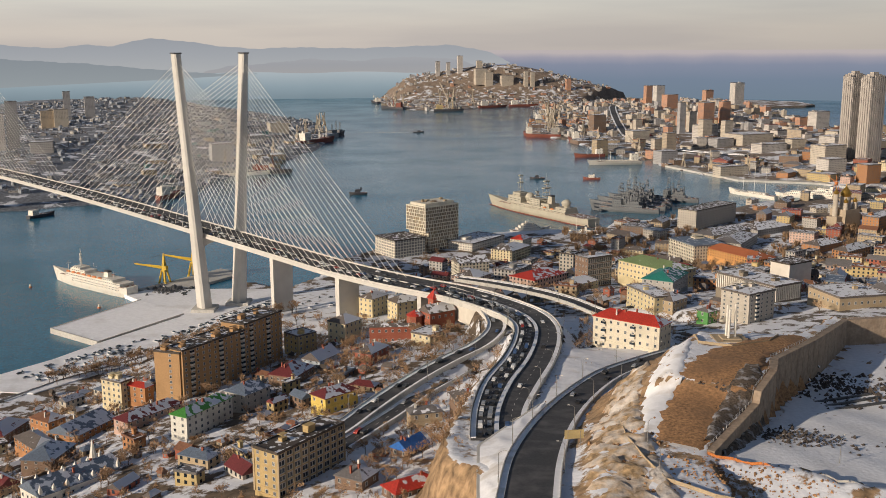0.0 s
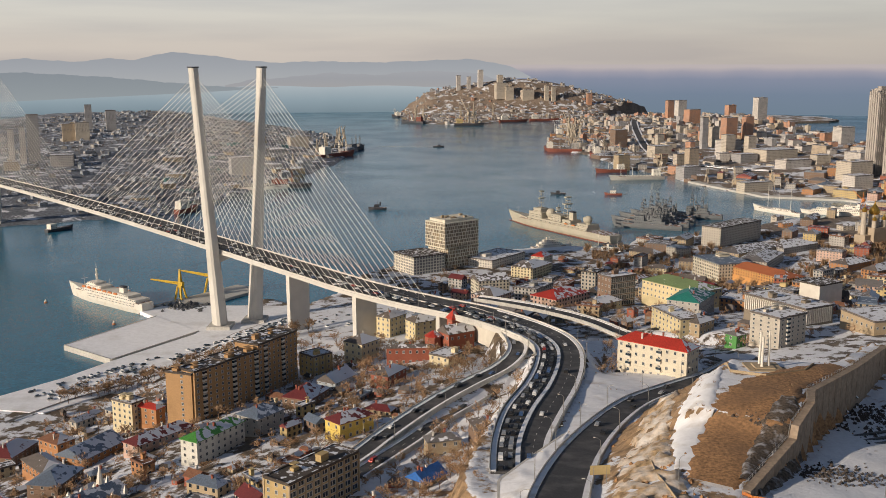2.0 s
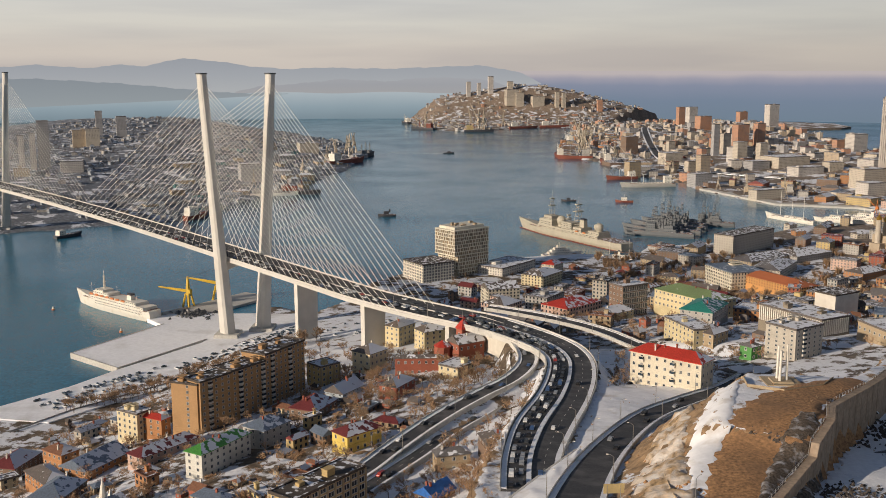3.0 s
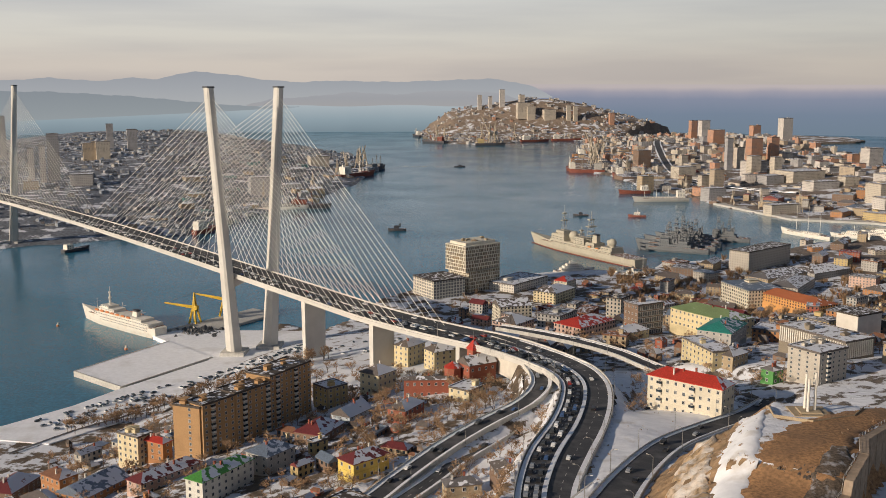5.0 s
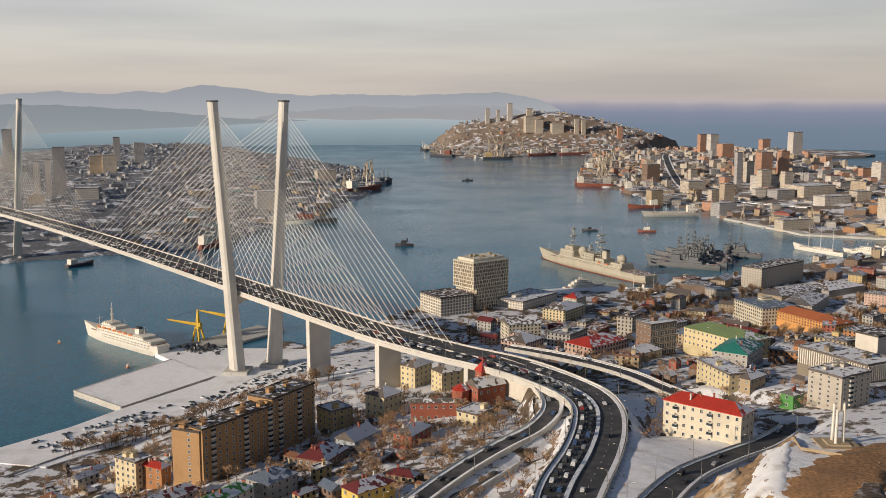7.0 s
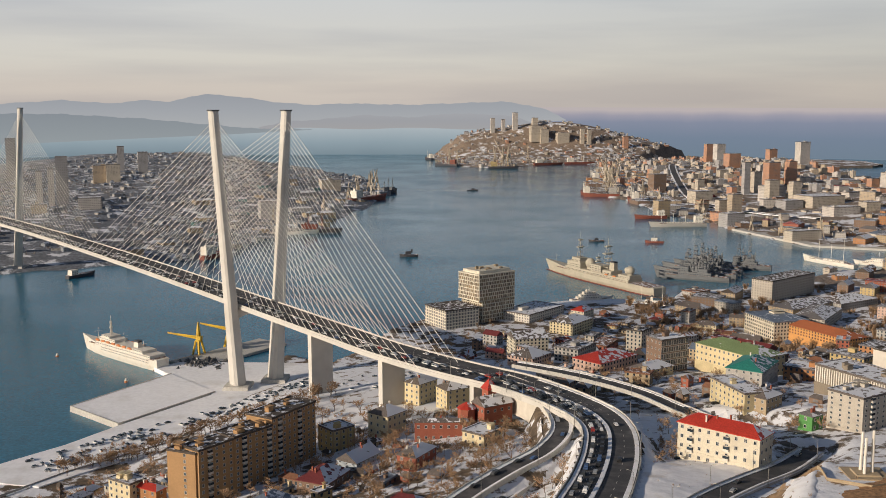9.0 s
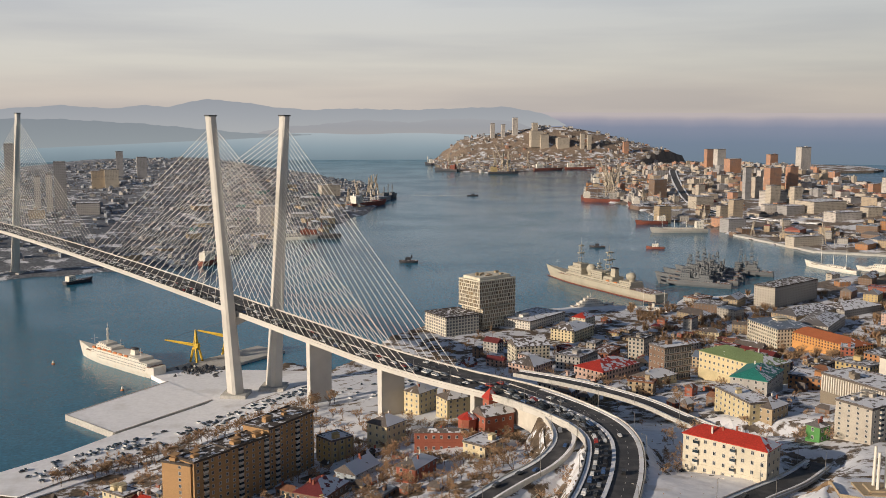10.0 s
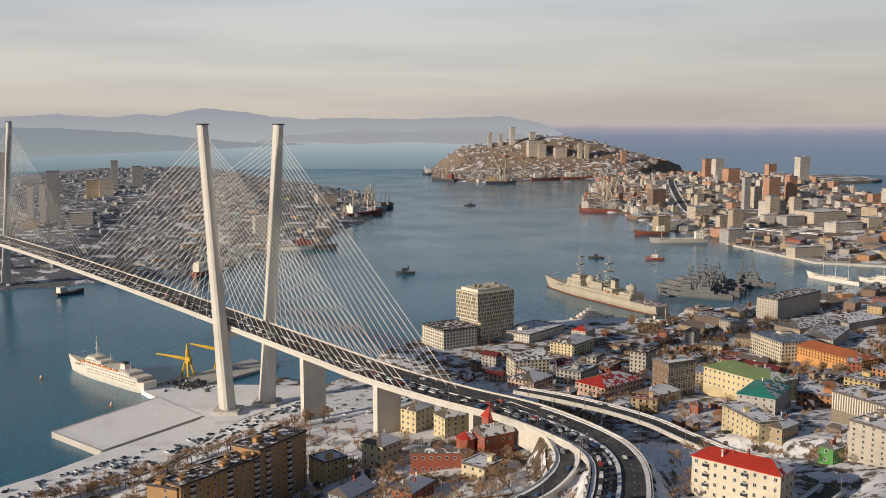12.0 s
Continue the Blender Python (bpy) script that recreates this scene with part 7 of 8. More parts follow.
# ---- cranes ----
def crane(name, label, x, y, z, turn, tall, jib, paint_, up=38, stout=1.0):
    """A portal crane: four legs, a tower, a cab and a lattice jib."""
    ob = thing(name, label, "crane", pose(x, y, z, 0, 0, turn))
    s = tall * 0.13
    for a, b in ((-1, -1), (1, -1), (1, 1), (-1, 1)):
        bm = bmesh.new()
        beam(bm, (a * s, b * s, 0), (a * s * 0.45, b * s * 0.45, tall * 0.42), tall * stout * 0.018, 5)
        part("leg", mesh_of("leg", bm, paint_), ob)
    bm = bmesh.new()
    box(bm, -s * 0.6, s * 0.6, -s * 0.6, s * 0.6, tall * 0.40, tall * 0.46)
    box(bm, -s * 0.9, s * 0.35, -s * 0.45, s * 0.45, tall * 0.46, tall * 0.58)
    part("cab", mesh_of("cab", bm, paint_), ob)
    bm = bmesh.new()
    for a in (-1, 1):
        beam(bm, (-s * 0.3, a * s * 0.35, tall * 0.5), (0, 0, tall), tall * stout * 0.013, 4)
        beam(bm, (s * 0.3, a * s * 0.35, tall * 0.5), (0, 0, tall), tall * stout * 0.013, 4)
    for k in range(5):
        q = 1 - k / 5
        zz = tall * (0.5 + 0.1 * k)
        beam(bm, (-s * 0.3 * q, -s * 0.35 * q, zz), (s * 0.3 * q, s * 0.35 * q, zz + tall * 0.05), tall * stout * 0.008, 3)
        beam(bm, (s * 0.3 * q, -s * 0.35 * q, zz), (-s * 0.3 * q, s * 0.35 * q, zz + tall * 0.05), tall * stout * 0.008, 3)
    part("tower", mesh_of("tower", bm, paint_), ob)
    bm = bmesh.new()
    c, sn = math.cos(radians(up)), math.sin(radians(up))
    base, tip = Vector((s * 0.5, 0, tall * 0.5)), Vector((s * 0.5 + jib * c, 0, tall * 0.5 + jib * sn))
    for a, hh in ((-1, 0), (1, 0), (0, 1)):
        beam(bm, base + Vector((0, a * s * 0.3, hh * s * 0.4)), tip, tall * stout * 0.011, 4)
    for k in range(8):
        p, q = base.lerp(tip, k / 8), base.lerp(tip, (k + 1) / 8)
        w = s * 0.3 * (1 - k / 8)
        beam(bm, p + Vector((0, -w, 0)), q + Vector((0, w * 0.9, 0)), tall * stout * 0.006, 3)
        beam(bm, p + Vector((0, w, 0)), q + Vector((0, 0, w)), tall * stout * 0.006, 3)
    part("jib", mesh_of("jib", bm, paint_), ob)
    bm = bmesh.new()
    beam(bm, (0, 0, tall), tip, tall * 0.005, 3)
    part("stay", mesh_of("stay", bm, STEEL), ob)
    return ob


crane("yellow_crane", "yellow lattice portal crane on the quay", -277, 958, 2, 158, 30, 34, YELLOWSTEEL, 3, 2.0)
crane("yellow_crane", "yellow lattice portal crane on the quay", -255, 988, 2, 158, 33, 34, YELLOWSTEEL, 5, 2.0)
FARSTEEL = mat("weathered_crane_paint", (0.42, 0.36, 0.28), 0.7, grain=0.6)
for cx, cy, cz, ct, chh, cj in ((300, 2760, 3, 100, 70, 60), (312, 2800, 3, 60, 80, 60), (300, 2850, 3, 120, 60, 50), (350, 3000, 3, 70, 60, 50), (338, 3210, 3, 110, 70, 60), (360, 2560, 3, 200, 50, 45), (372, 2380, 3, 150, 45, 40), (420, 2120, 3, 140, 40, 36),
                               (505, 1860, 3, 80, 36, 30), (560, 1812, 3, 80, 36, 30), (470, 1930, 3, 60, 30, 26), (20, 3850, 3, 120, 80, 90), (40, 3880, 3, 60, 80, 80), (-10, 3870, 3, 100, 70, 70), (-160, 3990, 3, 80, 60, 50), (-190, 4020, 3, 110, 60, 50), (120, 4060, 3, 90, 60, 50),
                               (-330, 2600, 3, 90, 60, 44), (-335, 2700, 3, 70, 60, 44), (-345, 2500, 3, 110, 56, 44), (-350, 2380, 3, 80, 50, 40), (-360, 2100, 3, 60, 46, 36), (-420, 1900, 3, 100, 40, 30), (-330, 2760, 3, 110, 56, 40)):
    crane("port_crane", "weathered lattice port crane on the quay", cx, cy, cz, ct, chh, cj, FARSTEEL, 45)
crane("port_crane", "red floating crane in the inner harbour", 640, 1600, 2, 120, 26, 24, LIFEBOAT, 35)
# ---- the building site and the knoll ----
PANEL = mat("retaining_wall_concrete", (0.34, 0.26, 0.19), 0.9, grain=0.8, vary=0.15, second=(0.22, 0.16, 0.11), patch=0.25)
GALV = mat("galvanised_rail", (0.55, 0.54, 0.52), 0.5, 0.4, grain=3)
wall = thing("wall_retaining", "tall brown concrete retaining wall round the snowy pit", "wall", kind="structure")
wall.matrix_basis = Matrix.Translation((PIT[0][0], PIT[0][1], 90))
WI = Matrix.Translation((-PIT[0][0], -PIT[0][1], -90))
fence = thing("railing", "pale steel railing on top of the retaining wall", "railing", Matrix.Translation((PIT[0][0], PIT[0][1], 105)))
FI = Matrix.Translation((-PIT[0][0], -PIT[0][1], -105))
bm = bmesh.new()
beam(bm, (0, 0, 0), (0, 0, 1.3), 0.07, 4)
POST = mesh_of("post", bm, GALV)
bm = bmesh.new()
beam(bm, (0, 0, 0), (1, 0, 0), 0.05, 4)
RAIL = mesh_of("rail", bm, GALV)
for (x0, y0, z0, _), (x1, y1, z1, _) in zip(PIT, PIT[1:]):
    ln = math.hypot(x1 - x0, y1 - y0)
    n = max(1, int(ln / 3))
    a = math.degrees(math.atan2(y1 - y0, x1 - x0))
    for k in range(n):
        t = k / n
        px, py, pz = x0 + t * (x1 - x0), y0 + t * (y1 - y0), z0 + t * (z1 - z0)
        tall, drop = pz + 0.8 - 88, (z1 - z0) / n
        bm = bmesh.new()
        for v in box(bm, 0, ln / n * 0.985, -1.3 - 0.1 * (k % 2), 1.3 + 0.1 * (k % 2), 0, tall):
            if v.co.z > 1 and v.co.x > 0.1:
                v.co.z += drop
        part("panel", mesh_of("panel", bm, PANEL), wall, WI @ pose(px + (y1 - y0) / ln * 1.6, py - (x1 - x0) / ln * 1.6, 88, 0, 0, a))
        part("post", POST, fence, FI @ pose(px, py, pz + 0.7))
        q = Vector((x1 - x0, y1 - y0, z1 - z0)) / n
        for h in (1.3, 1.95):
            part("rail", RAIL, fence, FI @ Matrix.LocRotScale((px, py, pz + h), Vector(q).to_track_quat("X", "Z"), (q.length, 1, 1)))

# monument: three pale pillars joined near the top, on a stepped platform
mon = thing("monument", "tall pale monument of three pillars on a stepped platform", "monument", pose(119, 396, ground_at(119, 396) + 0.2))
for k in range(3):
    bm = bmesh.new()
    a = k * math.tau / 3
    beam(bm, (math.cos(a) * 2.1, math.sin(a) * 2.1, 0), (math.cos(a) * 1.9, math.sin(a) * 1.9, 15.0 - k), 0.55, 8, 0.45)
    part("pillar", mesh_of("pillar", bm, SHIPWHITE), mon)
bm = bmesh.new()
box(bm, -7, 7, -6, 6, -3, 0.4, 0, 0.3)
box(bm, -4, 4, -3.5, 3.5, 0.4, 0.9, 0, 0.2)
part("platform", mesh_of("platform", bm, TANSTONE), mon)


def lattice_fence(name, label, pts, tall, paint_, gap=2.5):
    ob = thing(name, label, "fence", Matrix.Translation((*pts[0], ground_at(*pts[0]))))
    inv = ob.matrix_basis.inverted()
    bm = bmesh.new()
    beam(bm, (0, 0, -0.4), (0, 0, tall), 0.09, 4)
    pm = mesh_of("post", bm, paint_)
    bm = bmesh.new()
    box(bm, 0.02, 0.98, -0.03, 0.03, 0.15, 0.92)
    wm = mesh_of("board", bm, paint_)
    for (x0, y0), (x1, y1) in zip(pts, pts[1:]):
        ln = math.hypot(x1 - x0, y1 - y0)
        n = max(1, int(ln / gap))
        for k in range(n):
            ax, ay = x0 + (x1 - x0) * k / n, y0 + (y1 - y0) * k / n
            bx, by = x0 + (x1 - x0) * (k + 1) / n, y0 + (y1 - y0) * (k + 1) / n
            az, bz = ground_at(ax, ay), ground_at(bx, by)
            part("post", pm, ob, inv @ pose(ax, ay, az))
            d = Vector((bx - ax, by - ay, bz - az))
            part("board", wm, ob, inv @ Matrix.LocRotScale((ax, ay, az), d.to_track_quat("X", "Z"), (d.length, 1, tall)))
    return ob


lattice_fence("fence", "olive wooden fence round the monument", [(106, 404), (104, 388), (116, 382), (134, 392), (142, 404)], 1.5, TANSTONE)
lattice_fence("fence", "pale board fence along the knoll's edge", [(62, 328), (61, 310), (63, 290), (66, 275), (78, 264), (92, 258)], 1.6, TANSTONE)
lattice_fence("fence", "orange plastic site fence", [(84, 296.5), (94, 292), (105.5, 287.5)], 1.2, LIFEBOAT)
lattice_fence("fence", "low grey fence before the pit", [(107, 287), (122, 277.5), (150, 274.5)], 1.0, GREYWALL, 3.5)
lattice_fence("fence", "long grey fence along the snowy embankment", [(-292, 612), (-268, 655), (-240, 690), (-205, 735)], 1.8, GREYWALL, 4)

# clean snow over the pit's floor
gx, gy = np.meshgrid(np.arange(80, 272, 3.0), np.arange(264, 470, 3.0))
deep = pit_side(gx, gy) > 4.0
gz = height(gx, gy) + 0.22 + 0.25 * np.sin(gx * 0.21) * np.sin(gy * 0.17 + gx * 0.08)
ids = np.arange(gx.size).reshape(gx.shape)
ok = deep[:-1, :-1] & deep[1:, 1:] & deep[:-1, 1:] & deep[1:, :-1]
quads = np.stack([ids[:-1, :-1], ids[:-1, 1:], ids[1:, 1:], ids[1:, :-1]], -1)[ok].tolist()
tagged(new("ground_pit", raw("ground_pit", np.stack([gx, gy, gz], -1).reshape(-1, 3).tolist(), quads, SNOW, True)), "smooth blue-shaded snow on the pit's floor", "ground", kind="structure")

RUBBLESNOW = mat("stones_under_thin_snow", (0.10, 0.075, 0.055), 0.95, grain=1.2, vary=0.45, bump=0.9, second=(0.5, 0.5, 0.53), patch=0.35, amount=0.28)
# spoil, beams and lumps of frozen earth in the pit
RUBBLE = mat("frozen_rubble", (0.075, 0.06, 0.05), 0.95, grain=0.9, vary=0.4, bump=0.8, snow=0.08)


def rubble(name, label, n, area, size, seed, material=RUBBLE, keep=None):
    r = random.Random(seed)
    v, f = [], []
    for k in range(n):
        x, y = r.gauss(area[0], area[1]), r.gauss(area[2], area[3])
        if keep and not keep(x, y):
            continue
        z, s = ground_at(x, y), r.uniform(*size)
        o = len(v)
        for a in range(5):
            t = a * math.tau / 5 + r.uniform(-0.3, 0.3)
            v.append((x + math.cos(t) * s * r.uniform(0.6, 1.2), y + math.sin(t) * s * r.uniform(0.6, 1.2), z - 0.2))
        v.append((x + r.uniform(-0.3, 0.3) * s, y + r.uniform(-0.3, 0.3) * s, z + s * r.uniform(0.4, 0.9)))
        f += [(o + a, o + (a + 1) % 5, o + 5) for a in range(5)]
    return tagged(new(name, raw(name, v, f, material)), label, "rubble", kind="stuff")


in_pit = lambda x, y: pit_side(np.array(x), np.array(y)) > 2
rubble("spoil_heap", "dark spoil heap in the snowy pit", 300, (124, 8, 322, 5), (0.6, 1.8), 41, keep=in_pit)
rubble("spoil_heap", "dark lumps of earth by the wall", 460, (163, 12, 386, 10), (0.6, 2.1), 42, keep=in_pit)
rubble("spoil_heap", "dark lumps of earth on the snow", 60, (160, 5, 318, 2.5), (0.5, 1.5), 43, keep=in_pit)
rubble("stone_rubble", "orange-brown rubble below the site fence", 420, (88, 12, 282, 8), (0.3, 0.9), 44, EARTH)
rubble("cliff_rocks", "orange-brown rocks of the road cutting", 260, (62, 6, 300, 26), (0.4, 1.3), 45, EARTH)
rubble("stone_rubble", "orange-brown rubble and snow in front of the pit", 700, (125, 26, 262, 11), (0.25, 0.8), 47, EARTH)
rubble("plateau_clods", "brown clods on the bare plateau", 240, (104, 12, 350, 16), (0.2, 0.6), 46, EARTH)
for bx, by, bt in ((158, 372, 20), (160, 368, 22), (163, 364, 18)):
    bm = bmesh.new()
    box(bm, -14, 14, -0.5, 0.5, 0, 1.1)
    tagged(new("steel_beam", mesh_of("steel_beam", bm, STEEL)), "long dark steel beam lying in the snow", "beam").matrix_basis = pose(bx, by, ground_at(bx, by), 0, 0, bt)

# big road sign seen from behind, on two posts
sign = thing("road_sign", "large blank back of a road sign on posts", "road sign", pose(45, 322, ground_at(45, 322), 0, 0, 8))
for sx in (-2.2, 2.2):
    bm = bmesh.new()
    beam(bm, (sx, 0, -0.5), (sx, 0, 7), 0.14, 6)
    part("post", mesh_of("post", bm, LAMP_STEEL), sign)
bm = bmesh.new()
box(bm, -3.4, 3.4, -0.08, 0.08, 4.2, 7.4)
part("board", mesh_of("board", bm, OCHRE), sign)
for lx, ly in ((65, 279), (66, 302), (128, 300), (150, 430), (182, 460), (100, 420)):
    street_lamp(lx, ly, ground_at(lx, ly), 40, 0.9)

# ---- churches ----
GOLD = mat("gilded_dome", (0.55, 0.33, 0.07), 0.3, 0.8, grain=1, vary=0.05)


def onion(bm, x, y, z, r, mi=0):
    prof = [(0.75, 0), (1.0, 0.35), (1.05, 0.7), (0.8, 1.15), (0.4, 1.6), (0.12, 2.0), (0.05, 2.6)]
    rows = [[bm.verts.new((x + math.cos(a * math.tau / 12) * r * q, y + math.sin(a * math.tau / 12) * r * q, z + h * r)) for a in range(12)] for q, h in prof]
    for p, q in zip(rows, rows[1:]):
        for a in range(12):
            bm.faces.new((p[a], p[(a + 1) % 12], q[(a + 1) % 12], q[a]))


ch = thing("orthodox_church", "tall cream church with gilded onion domes", "church", pose(506, 1232, ground_at(506, 1232), 0, 0, 30) @ Matrix.Scale(1.08, 4))
for nm, (x0, x1, y0, y1, z0, z1) in (("nave", (-12, 12, -11, 11, -4, 22)), ("apse", (12, 20, -7, 7, -4, 16)), ("porch", (-22, -12, -7, 7, -4, 14))):
    bm = bmesh.new()
    box(bm, x0, x1, y0, y1, z0, z1)
    part(nm, mesh_of(nm, bm, FAROCHRE), ch)
for dx, dy, r, z0, z1 in ((0, 0, 6.0, 22, 36), (-8, -7, 2.6, 22, 30), (-8, 7, 2.6, 22, 30), (8, -7, 2.6, 22, 30), (8, 7, 2.6, 22, 30), (-17, 0, 3.0, 14, 40)):
    bm = bmesh.new()
    beam(bm, (dx, dy, z0), (dx, dy, z1), r, 12)
    drum = part("drum", mesh_of("drum", bm, FARCREAM), ch)
    bm = bmesh.new()
    onion(bm, dx, dy, z1, r)
    part("dome", mesh_of("dome", bm, GOLD), drum, label="gilded onion dome")

bt = thing("bell_tower", "red brick bell tower with a red pyramid roof", "tower", pose(-6, 640, ground_at(-6, 640), 0, 0, 35))
bm = bmesh.new()
box(bm, -3.2, 3.2, -3.2, 3.2, -4, 21)
part("shaft", mesh_of("shaft", bm, REDBRICK), bt)
for k in range(4):
    part("window", WINDOW, bt, pose(0, 0, 0, 0, 0, 90 * k) @ Matrix.Translation((-0.7, -3.2, 15.5)) @ Matrix.Diagonal((1.4, 1, 3, 1)))
bm = bmesh.new()
v = [bm.verts.new(p) for p in ((-3.9, -3.9, 21), (3.9, -3.9, 21), (3.9, 3.9, 21), (-3.9, 3.9, 21), (0, 0, 27.5))]
for q in ((0, 1, 4), (1, 2, 4), (2, 3, 4), (3, 0, 4), (3, 2, 1, 0)):
    bm.faces.new([v[i] for i in q])
part("roof", mesh_of("roof", bm, REDROOF), bt)
tw = thing("brick_turret", "octagonal brick turret with a snowed red cap", "tower", pose(-19, 634, ground_at(-19, 634), 0, 0, 10))
bm = bmesh.new()
beam(bm, (0, 0, -4), (0, 0, 12), 5.3, 8)
part("shaft", mesh_of("shaft", bm, REDBRICK), tw)
bm = bmesh.new()
beam(bm, (0, 0, 12), (0, 0, 15.5), 6.0, 8, 0.3)
part("cap", mesh_of("cap", bm, REDROOF), tw)

wc = building("white neo-gothic church hall with a blue metal roof", -169, 420, 25, 40, 17, 14, 50, SHIPWHITE, "gable", LEADEN, 2, cat="church")
for k in range(7):
    for s in (-1, 1):
        bm = bmesh.new()
        box(bm, -0.7, 0.7, -0.7, 0.7, -2, 3.5)
        vv = [bm.verts.new(p) for p in ((-0.8, -0.8, 3.5), (0.8, -0.8, 3.5), (0.8, 0.8, 3.5), (-0.8, 0.8, 3.5), (0, 0, 7 if k in (0, 6) else 5.5))]
        for q in ((0, 1, 4), (1, 2, 4), (2, 3, 4), (3, 0, 4)):
            bm.faces.new([vv[i] for i in q])
        part("pinnacle", mesh_of("pinnacle", bm, SHIPWHITE), wc, pose(-19 + k * 38 / 6, s * 7.6, 12))
bm = bmesh.new()
beam(bm, (0, 0, 12), (0, 0, 20), 2.2, 8)
beam(bm, (0, 0, 20), (0, 0, 31), 2.3, 8, 0.1)
part("spire", mesh_of("spire", bm, SHIPWHITE), wc, pose(14, 5, 0) @ Matrix.Scale(0.85, 4))

# headwall where the carriageway dives under the knoll road, with the snowed bank behind it
BANK_LINE = [(9.5, 250, 97.0), (10.8, 292, 93.2), (12.3, 333, 89.8), (26.0, 362, 87.0), (40.0, 389, 84.8)]
edge = [(x - 0.98 * w, y + 0.27 * w, z) for x, y, z, w in CROSS]
v, f, w, g = [], [], [], []
for k in range(49):
    y = 250 + 139 * k / 48
    x, z = np.interp(y, [q[1] for q in BANK_LINE], [q[0] for q in BANK_LINE]), np.interp(y, [q[1] for q in BANK_LINE], [q[2] for q in BANK_LINE])
    w += [(x - 0.5, y, 70), (x + 0.5, y, 70), (x + 0.5, y, z), (x - 0.5, y, z)]
    bx, bz = np.interp(y, [q[1] for q in edge], [q[0] for q in edge]), np.interp(y, [q[1] for q in edge], [q[2] for q in edge])
    for j in range(9):
        u = j / 8
        v.append((x + 0.4 + u * (bx - x - 0.4), y, z - 0.1 + u * (bz + 0.2 - z) + math.sin(math.pi * u) * (0.3 + 0.4 * math.sin(k * 1.1 + j) * math.sin(k * 0.37))))
for k in range(48):
    f += [(k * 9 + j, k * 9 + j + 1, k * 9 + j + 10, k * 9 + j + 9) for j in range(8)]
    g += [(k * 4 + j, k * 4 + (j + 1) % 4, k * 4 + 4 + (j + 1) % 4, k * 4 + 4 + j) for j in range(4)]
tagged(new("wall_headwall", raw("wall_headwall", w, g + [(0, 3, 2, 1), (192, 193, 194, 195)], PALE)), "pale concrete headwall of the underpass", "wall", kind="structure")
tagged(new("ground_bank", raw("ground_bank", v, f, BANKSNOW, True)), "trodden snow and earth bank over the underpass", "ground", kind="structure")


def snowfield(name, label, bounds, step, keep, material, lift=0.3):
    """Clean snow lying on the ground between the roads."""
    gx, gy = np.meshgrid(np.arange(bounds[0], bounds[1], step), np.arange(bounds[2], bounds[3], step))
    gz = height(gx, gy) + lift + 0.12 * np.sin(gx * 0.4 + np.sin(gy * 0.3)) * np.sin(gy * 0.33)
    good = keep(gx, gy)
    ids = np.arange(gx.size).reshape(gx.shape)
    ok = good[:-1, :-1] & good[1:, 1:] & good[:-1, 1:] & good[1:, :-1]
    quads = np.stack([ids[:-1, :-1], ids[:-1, 1:], ids[1:, 1:], ids[1:, :-1]], -1)[ok].tolist()
    return tagged(new(name, raw(name, np.stack([gx, gy, gz], -1).reshape(-1, 3).tolist(), quads, material, True)), label, "ground", kind="structure")


def between_roads(x, y):
    left = np.interp(y, [q[1] for q in STREET[::-1]], [q[0] for q in STREET[::-1]])
    right = np.interp(y, [q[1] for q in CROSS], [q[0] for q in CROSS])
    ok = (x > left - 9) & (x < right) & (y > 392) & (y < 640)
    for line in (MAIN, STREET, CROSS, RAMP, EXIT):
        d, _, w = near_line(x, y, line)
        ok &= d > w + 1.0
    return ok


snowfield("ground_snowfield", "clean snow field between the carriageways", (-60, 130, 392, 640), 1.6, between_roads, BANKSNOW)


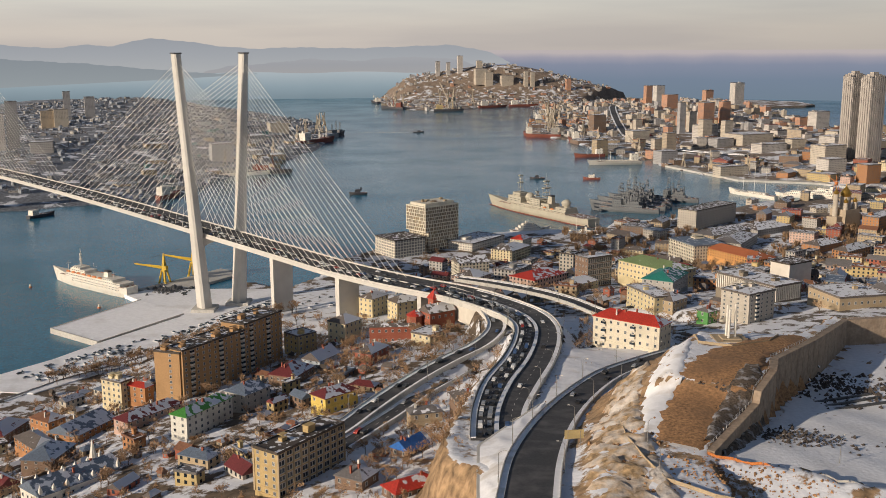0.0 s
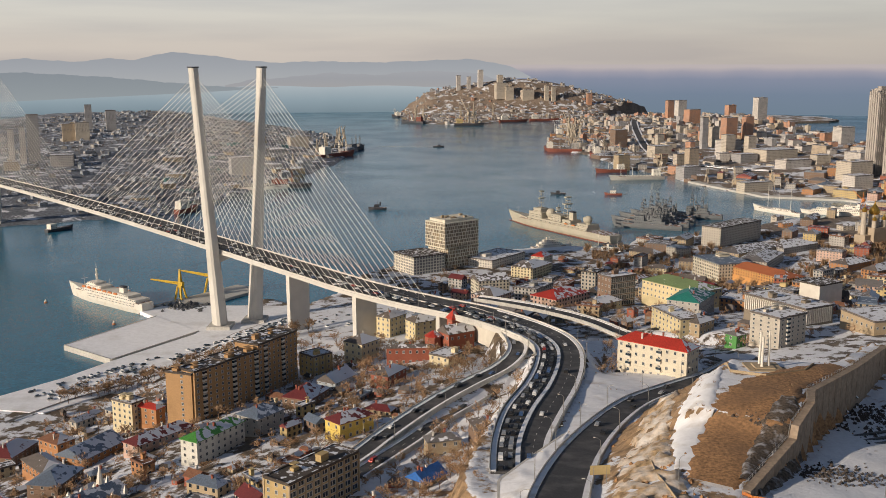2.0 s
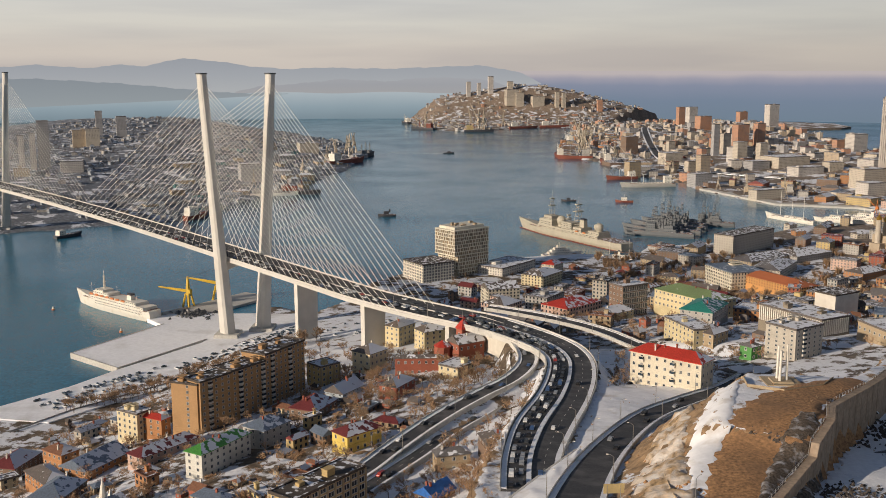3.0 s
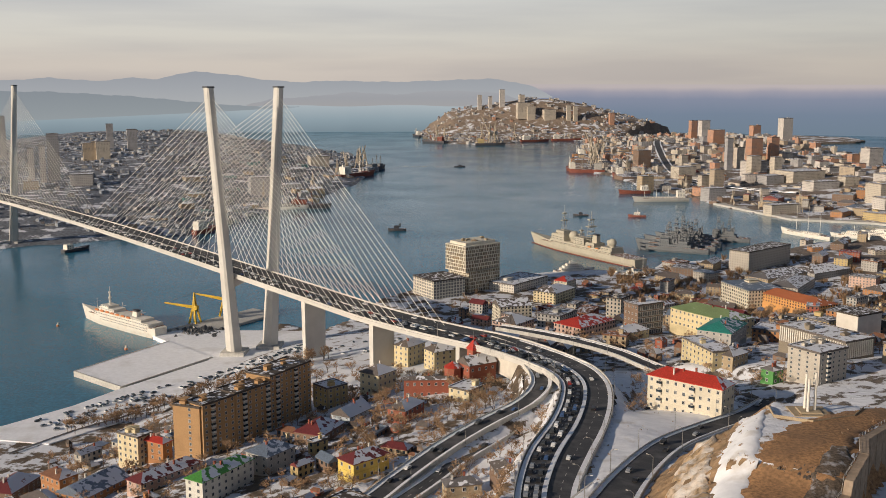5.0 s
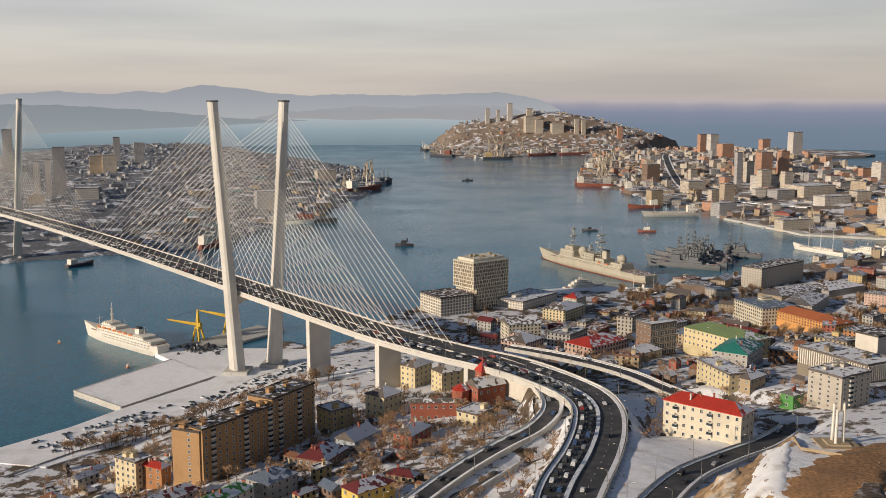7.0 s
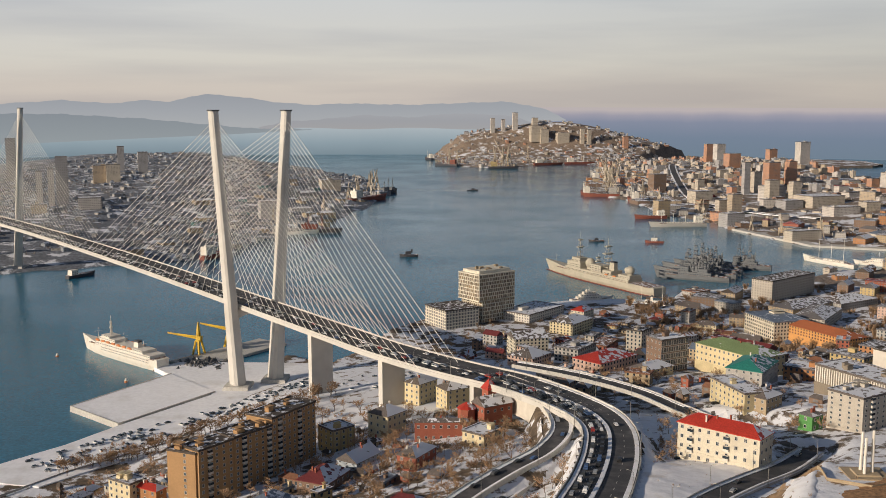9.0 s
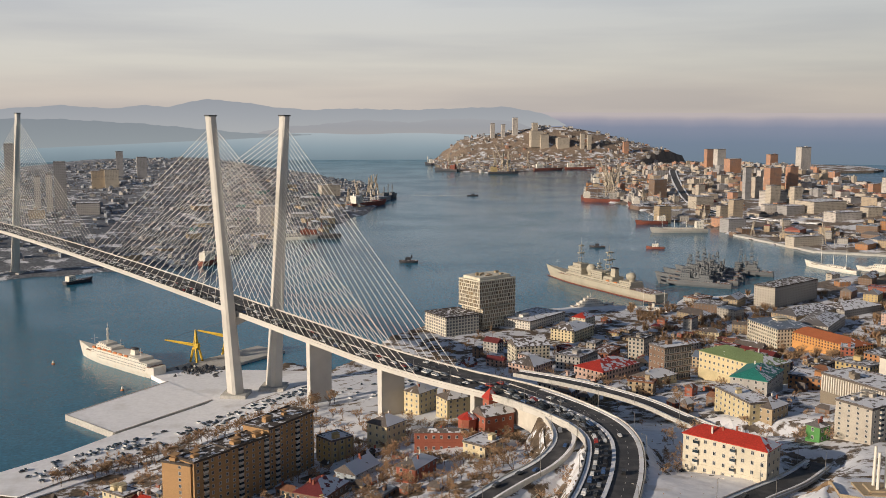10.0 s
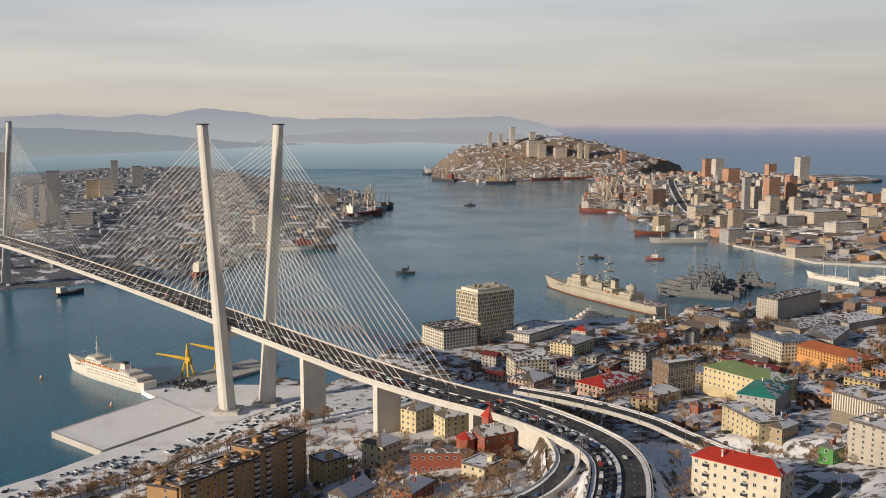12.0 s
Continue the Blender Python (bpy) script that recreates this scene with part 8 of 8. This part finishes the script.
def patch(name, label, line, material, lift, rough=0.0):
    """A trodden or dug strip that follows the ground."""
    line = curve([(a, b, 0, w) for a, b, w in line], 2.5)
    xs, ys = np.zeros((len(line), 9)), np.zeros((len(line), 9))
    for i, (x, y, _, w) in enumerate(line):
        a, b = line[max(i - 1, 0)], line[min(i + 1, len(line) - 1)]
        dx, dy = b[0] - a[0], b[1] - a[1]
        n = math.hypot(dx, dy)
        for k in range(9):
            o = w * (k / 4 - 1) * (1 + 0.12 * math.sin(i * 1.7 + k))
            xs[i, k], ys[i, k] = x - dy / n * o, y + dx / n * o
    zs = rocky(xs, ys)
    flat = zs.copy()
    for _ in range(3):
        flat[1:-1] = (flat[:-2] + flat[1:-1] * 2 + flat[2:]) / 4
        flat[:, 1:-1] = (flat[:, :-2] + flat[:, 1:-1] * 2 + flat[:, 2:]) / 4
    flat = np.maximum(flat + lift, zs + 0.15)
    if rough:
        flat += rough * np.vectorize(lambda a, b: noise.fractal(Vector((a * 0.22, b * 0.22, 5)), 0.8, 2.1, 4))(xs, ys)
    flat[:, 0], flat[:, -1] = zs[:, 0] - 0.6, zs[:, -1] - 0.6
    f = [(i * 9 + k, i * 9 + k + 1, i * 9 + k + 10, i * 9 + k + 9) for i in range(len(line) - 1) for k in range(8)]
    return tagged(new(name, raw(name, np.stack([xs, ys, flat], -1).reshape(-1, 3).tolist(), f, material, True)), label, "ground", kind="structure")


patch("pavement_path", "trodden snowy path up the knoll", [(70, 312, 3.5), (74, 328, 5.0), (78, 342, 6.5), (86, 362, 6.5), (94, 384, 6.0), (102, 404, 4.5)], BANKSNOW, 0.5)
patch("ground_yard", "bare brown earth of the site yard", [(76, 303, 8), (87, 322, 15), (100, 344, 17), (113, 364, 16), (127, 380, 14), (144, 396, 9), (152, 404, 5)], EARTH, 0.8)
rubble("stone_rubble", "dark stones on the slope behind the low wall", 900, (104, 5, 330, 11), (0.35, 1.1), 48, keep=lambda x, y: pit_side(np.array(x), np.array(y)) < -2)
patch("ground_slope", "dark stony slope with thin snow above the low wall", [(88, 303, 4), (97, 317, 7), (105, 331, 8), (112, 346, 6), (116, 356, 3)], RUBBLESNOW, 1.3, 0.7)
patch("ground_cliff", "sunlit broken rock face with clinging snow above the road", [(55, 256, 13), (56, 285, 13), (58, 305, 12), (62, 335, 9), (70, 365, 7), (79, 392, 6), (86, 410, 4)], ROCK, 0.9, 2.4)


def below_bridge(x, y):
    ok = inside(x, y, SHORE) & (x + 0.9 * (y - 700) > -190) & (height(x, y) > 4.2)
    for line in (RAMP, STREET, MAIN, EXIT):
        d, _, w = near_line(x, y, line)
        ok &= d > w + 3
    return ok


snowfield("ground_park", "trodden snow and bare patches below the bridge", (-215, 40, 560, 900), 3.0, below_bridge, PARKSNOW, 0.25)


def between_town_houses(x, y):
    ok = inside(x, y, SHORE) & (x - 0.35 * (y - 560) > 40)
    for line in (MAIN, EXIT, CROSS):
        d, _, w = near_line(x, y, line)
        ok &= d > w + 3
    return ok & (pit_side(x, y) < -12)


snowfield("ground_town", "trodden snow with bare patches between the town houses", (60, 415, 505, 1180), 4.0, between_town_houses, TOWNSNOW, 0.25)
rubble("scrap_heap", "dark scrap and gear piled on the dock beside the pylon", 240, (-262, 9, 922, 7), (1.4, 3.6), 49, STEEL)
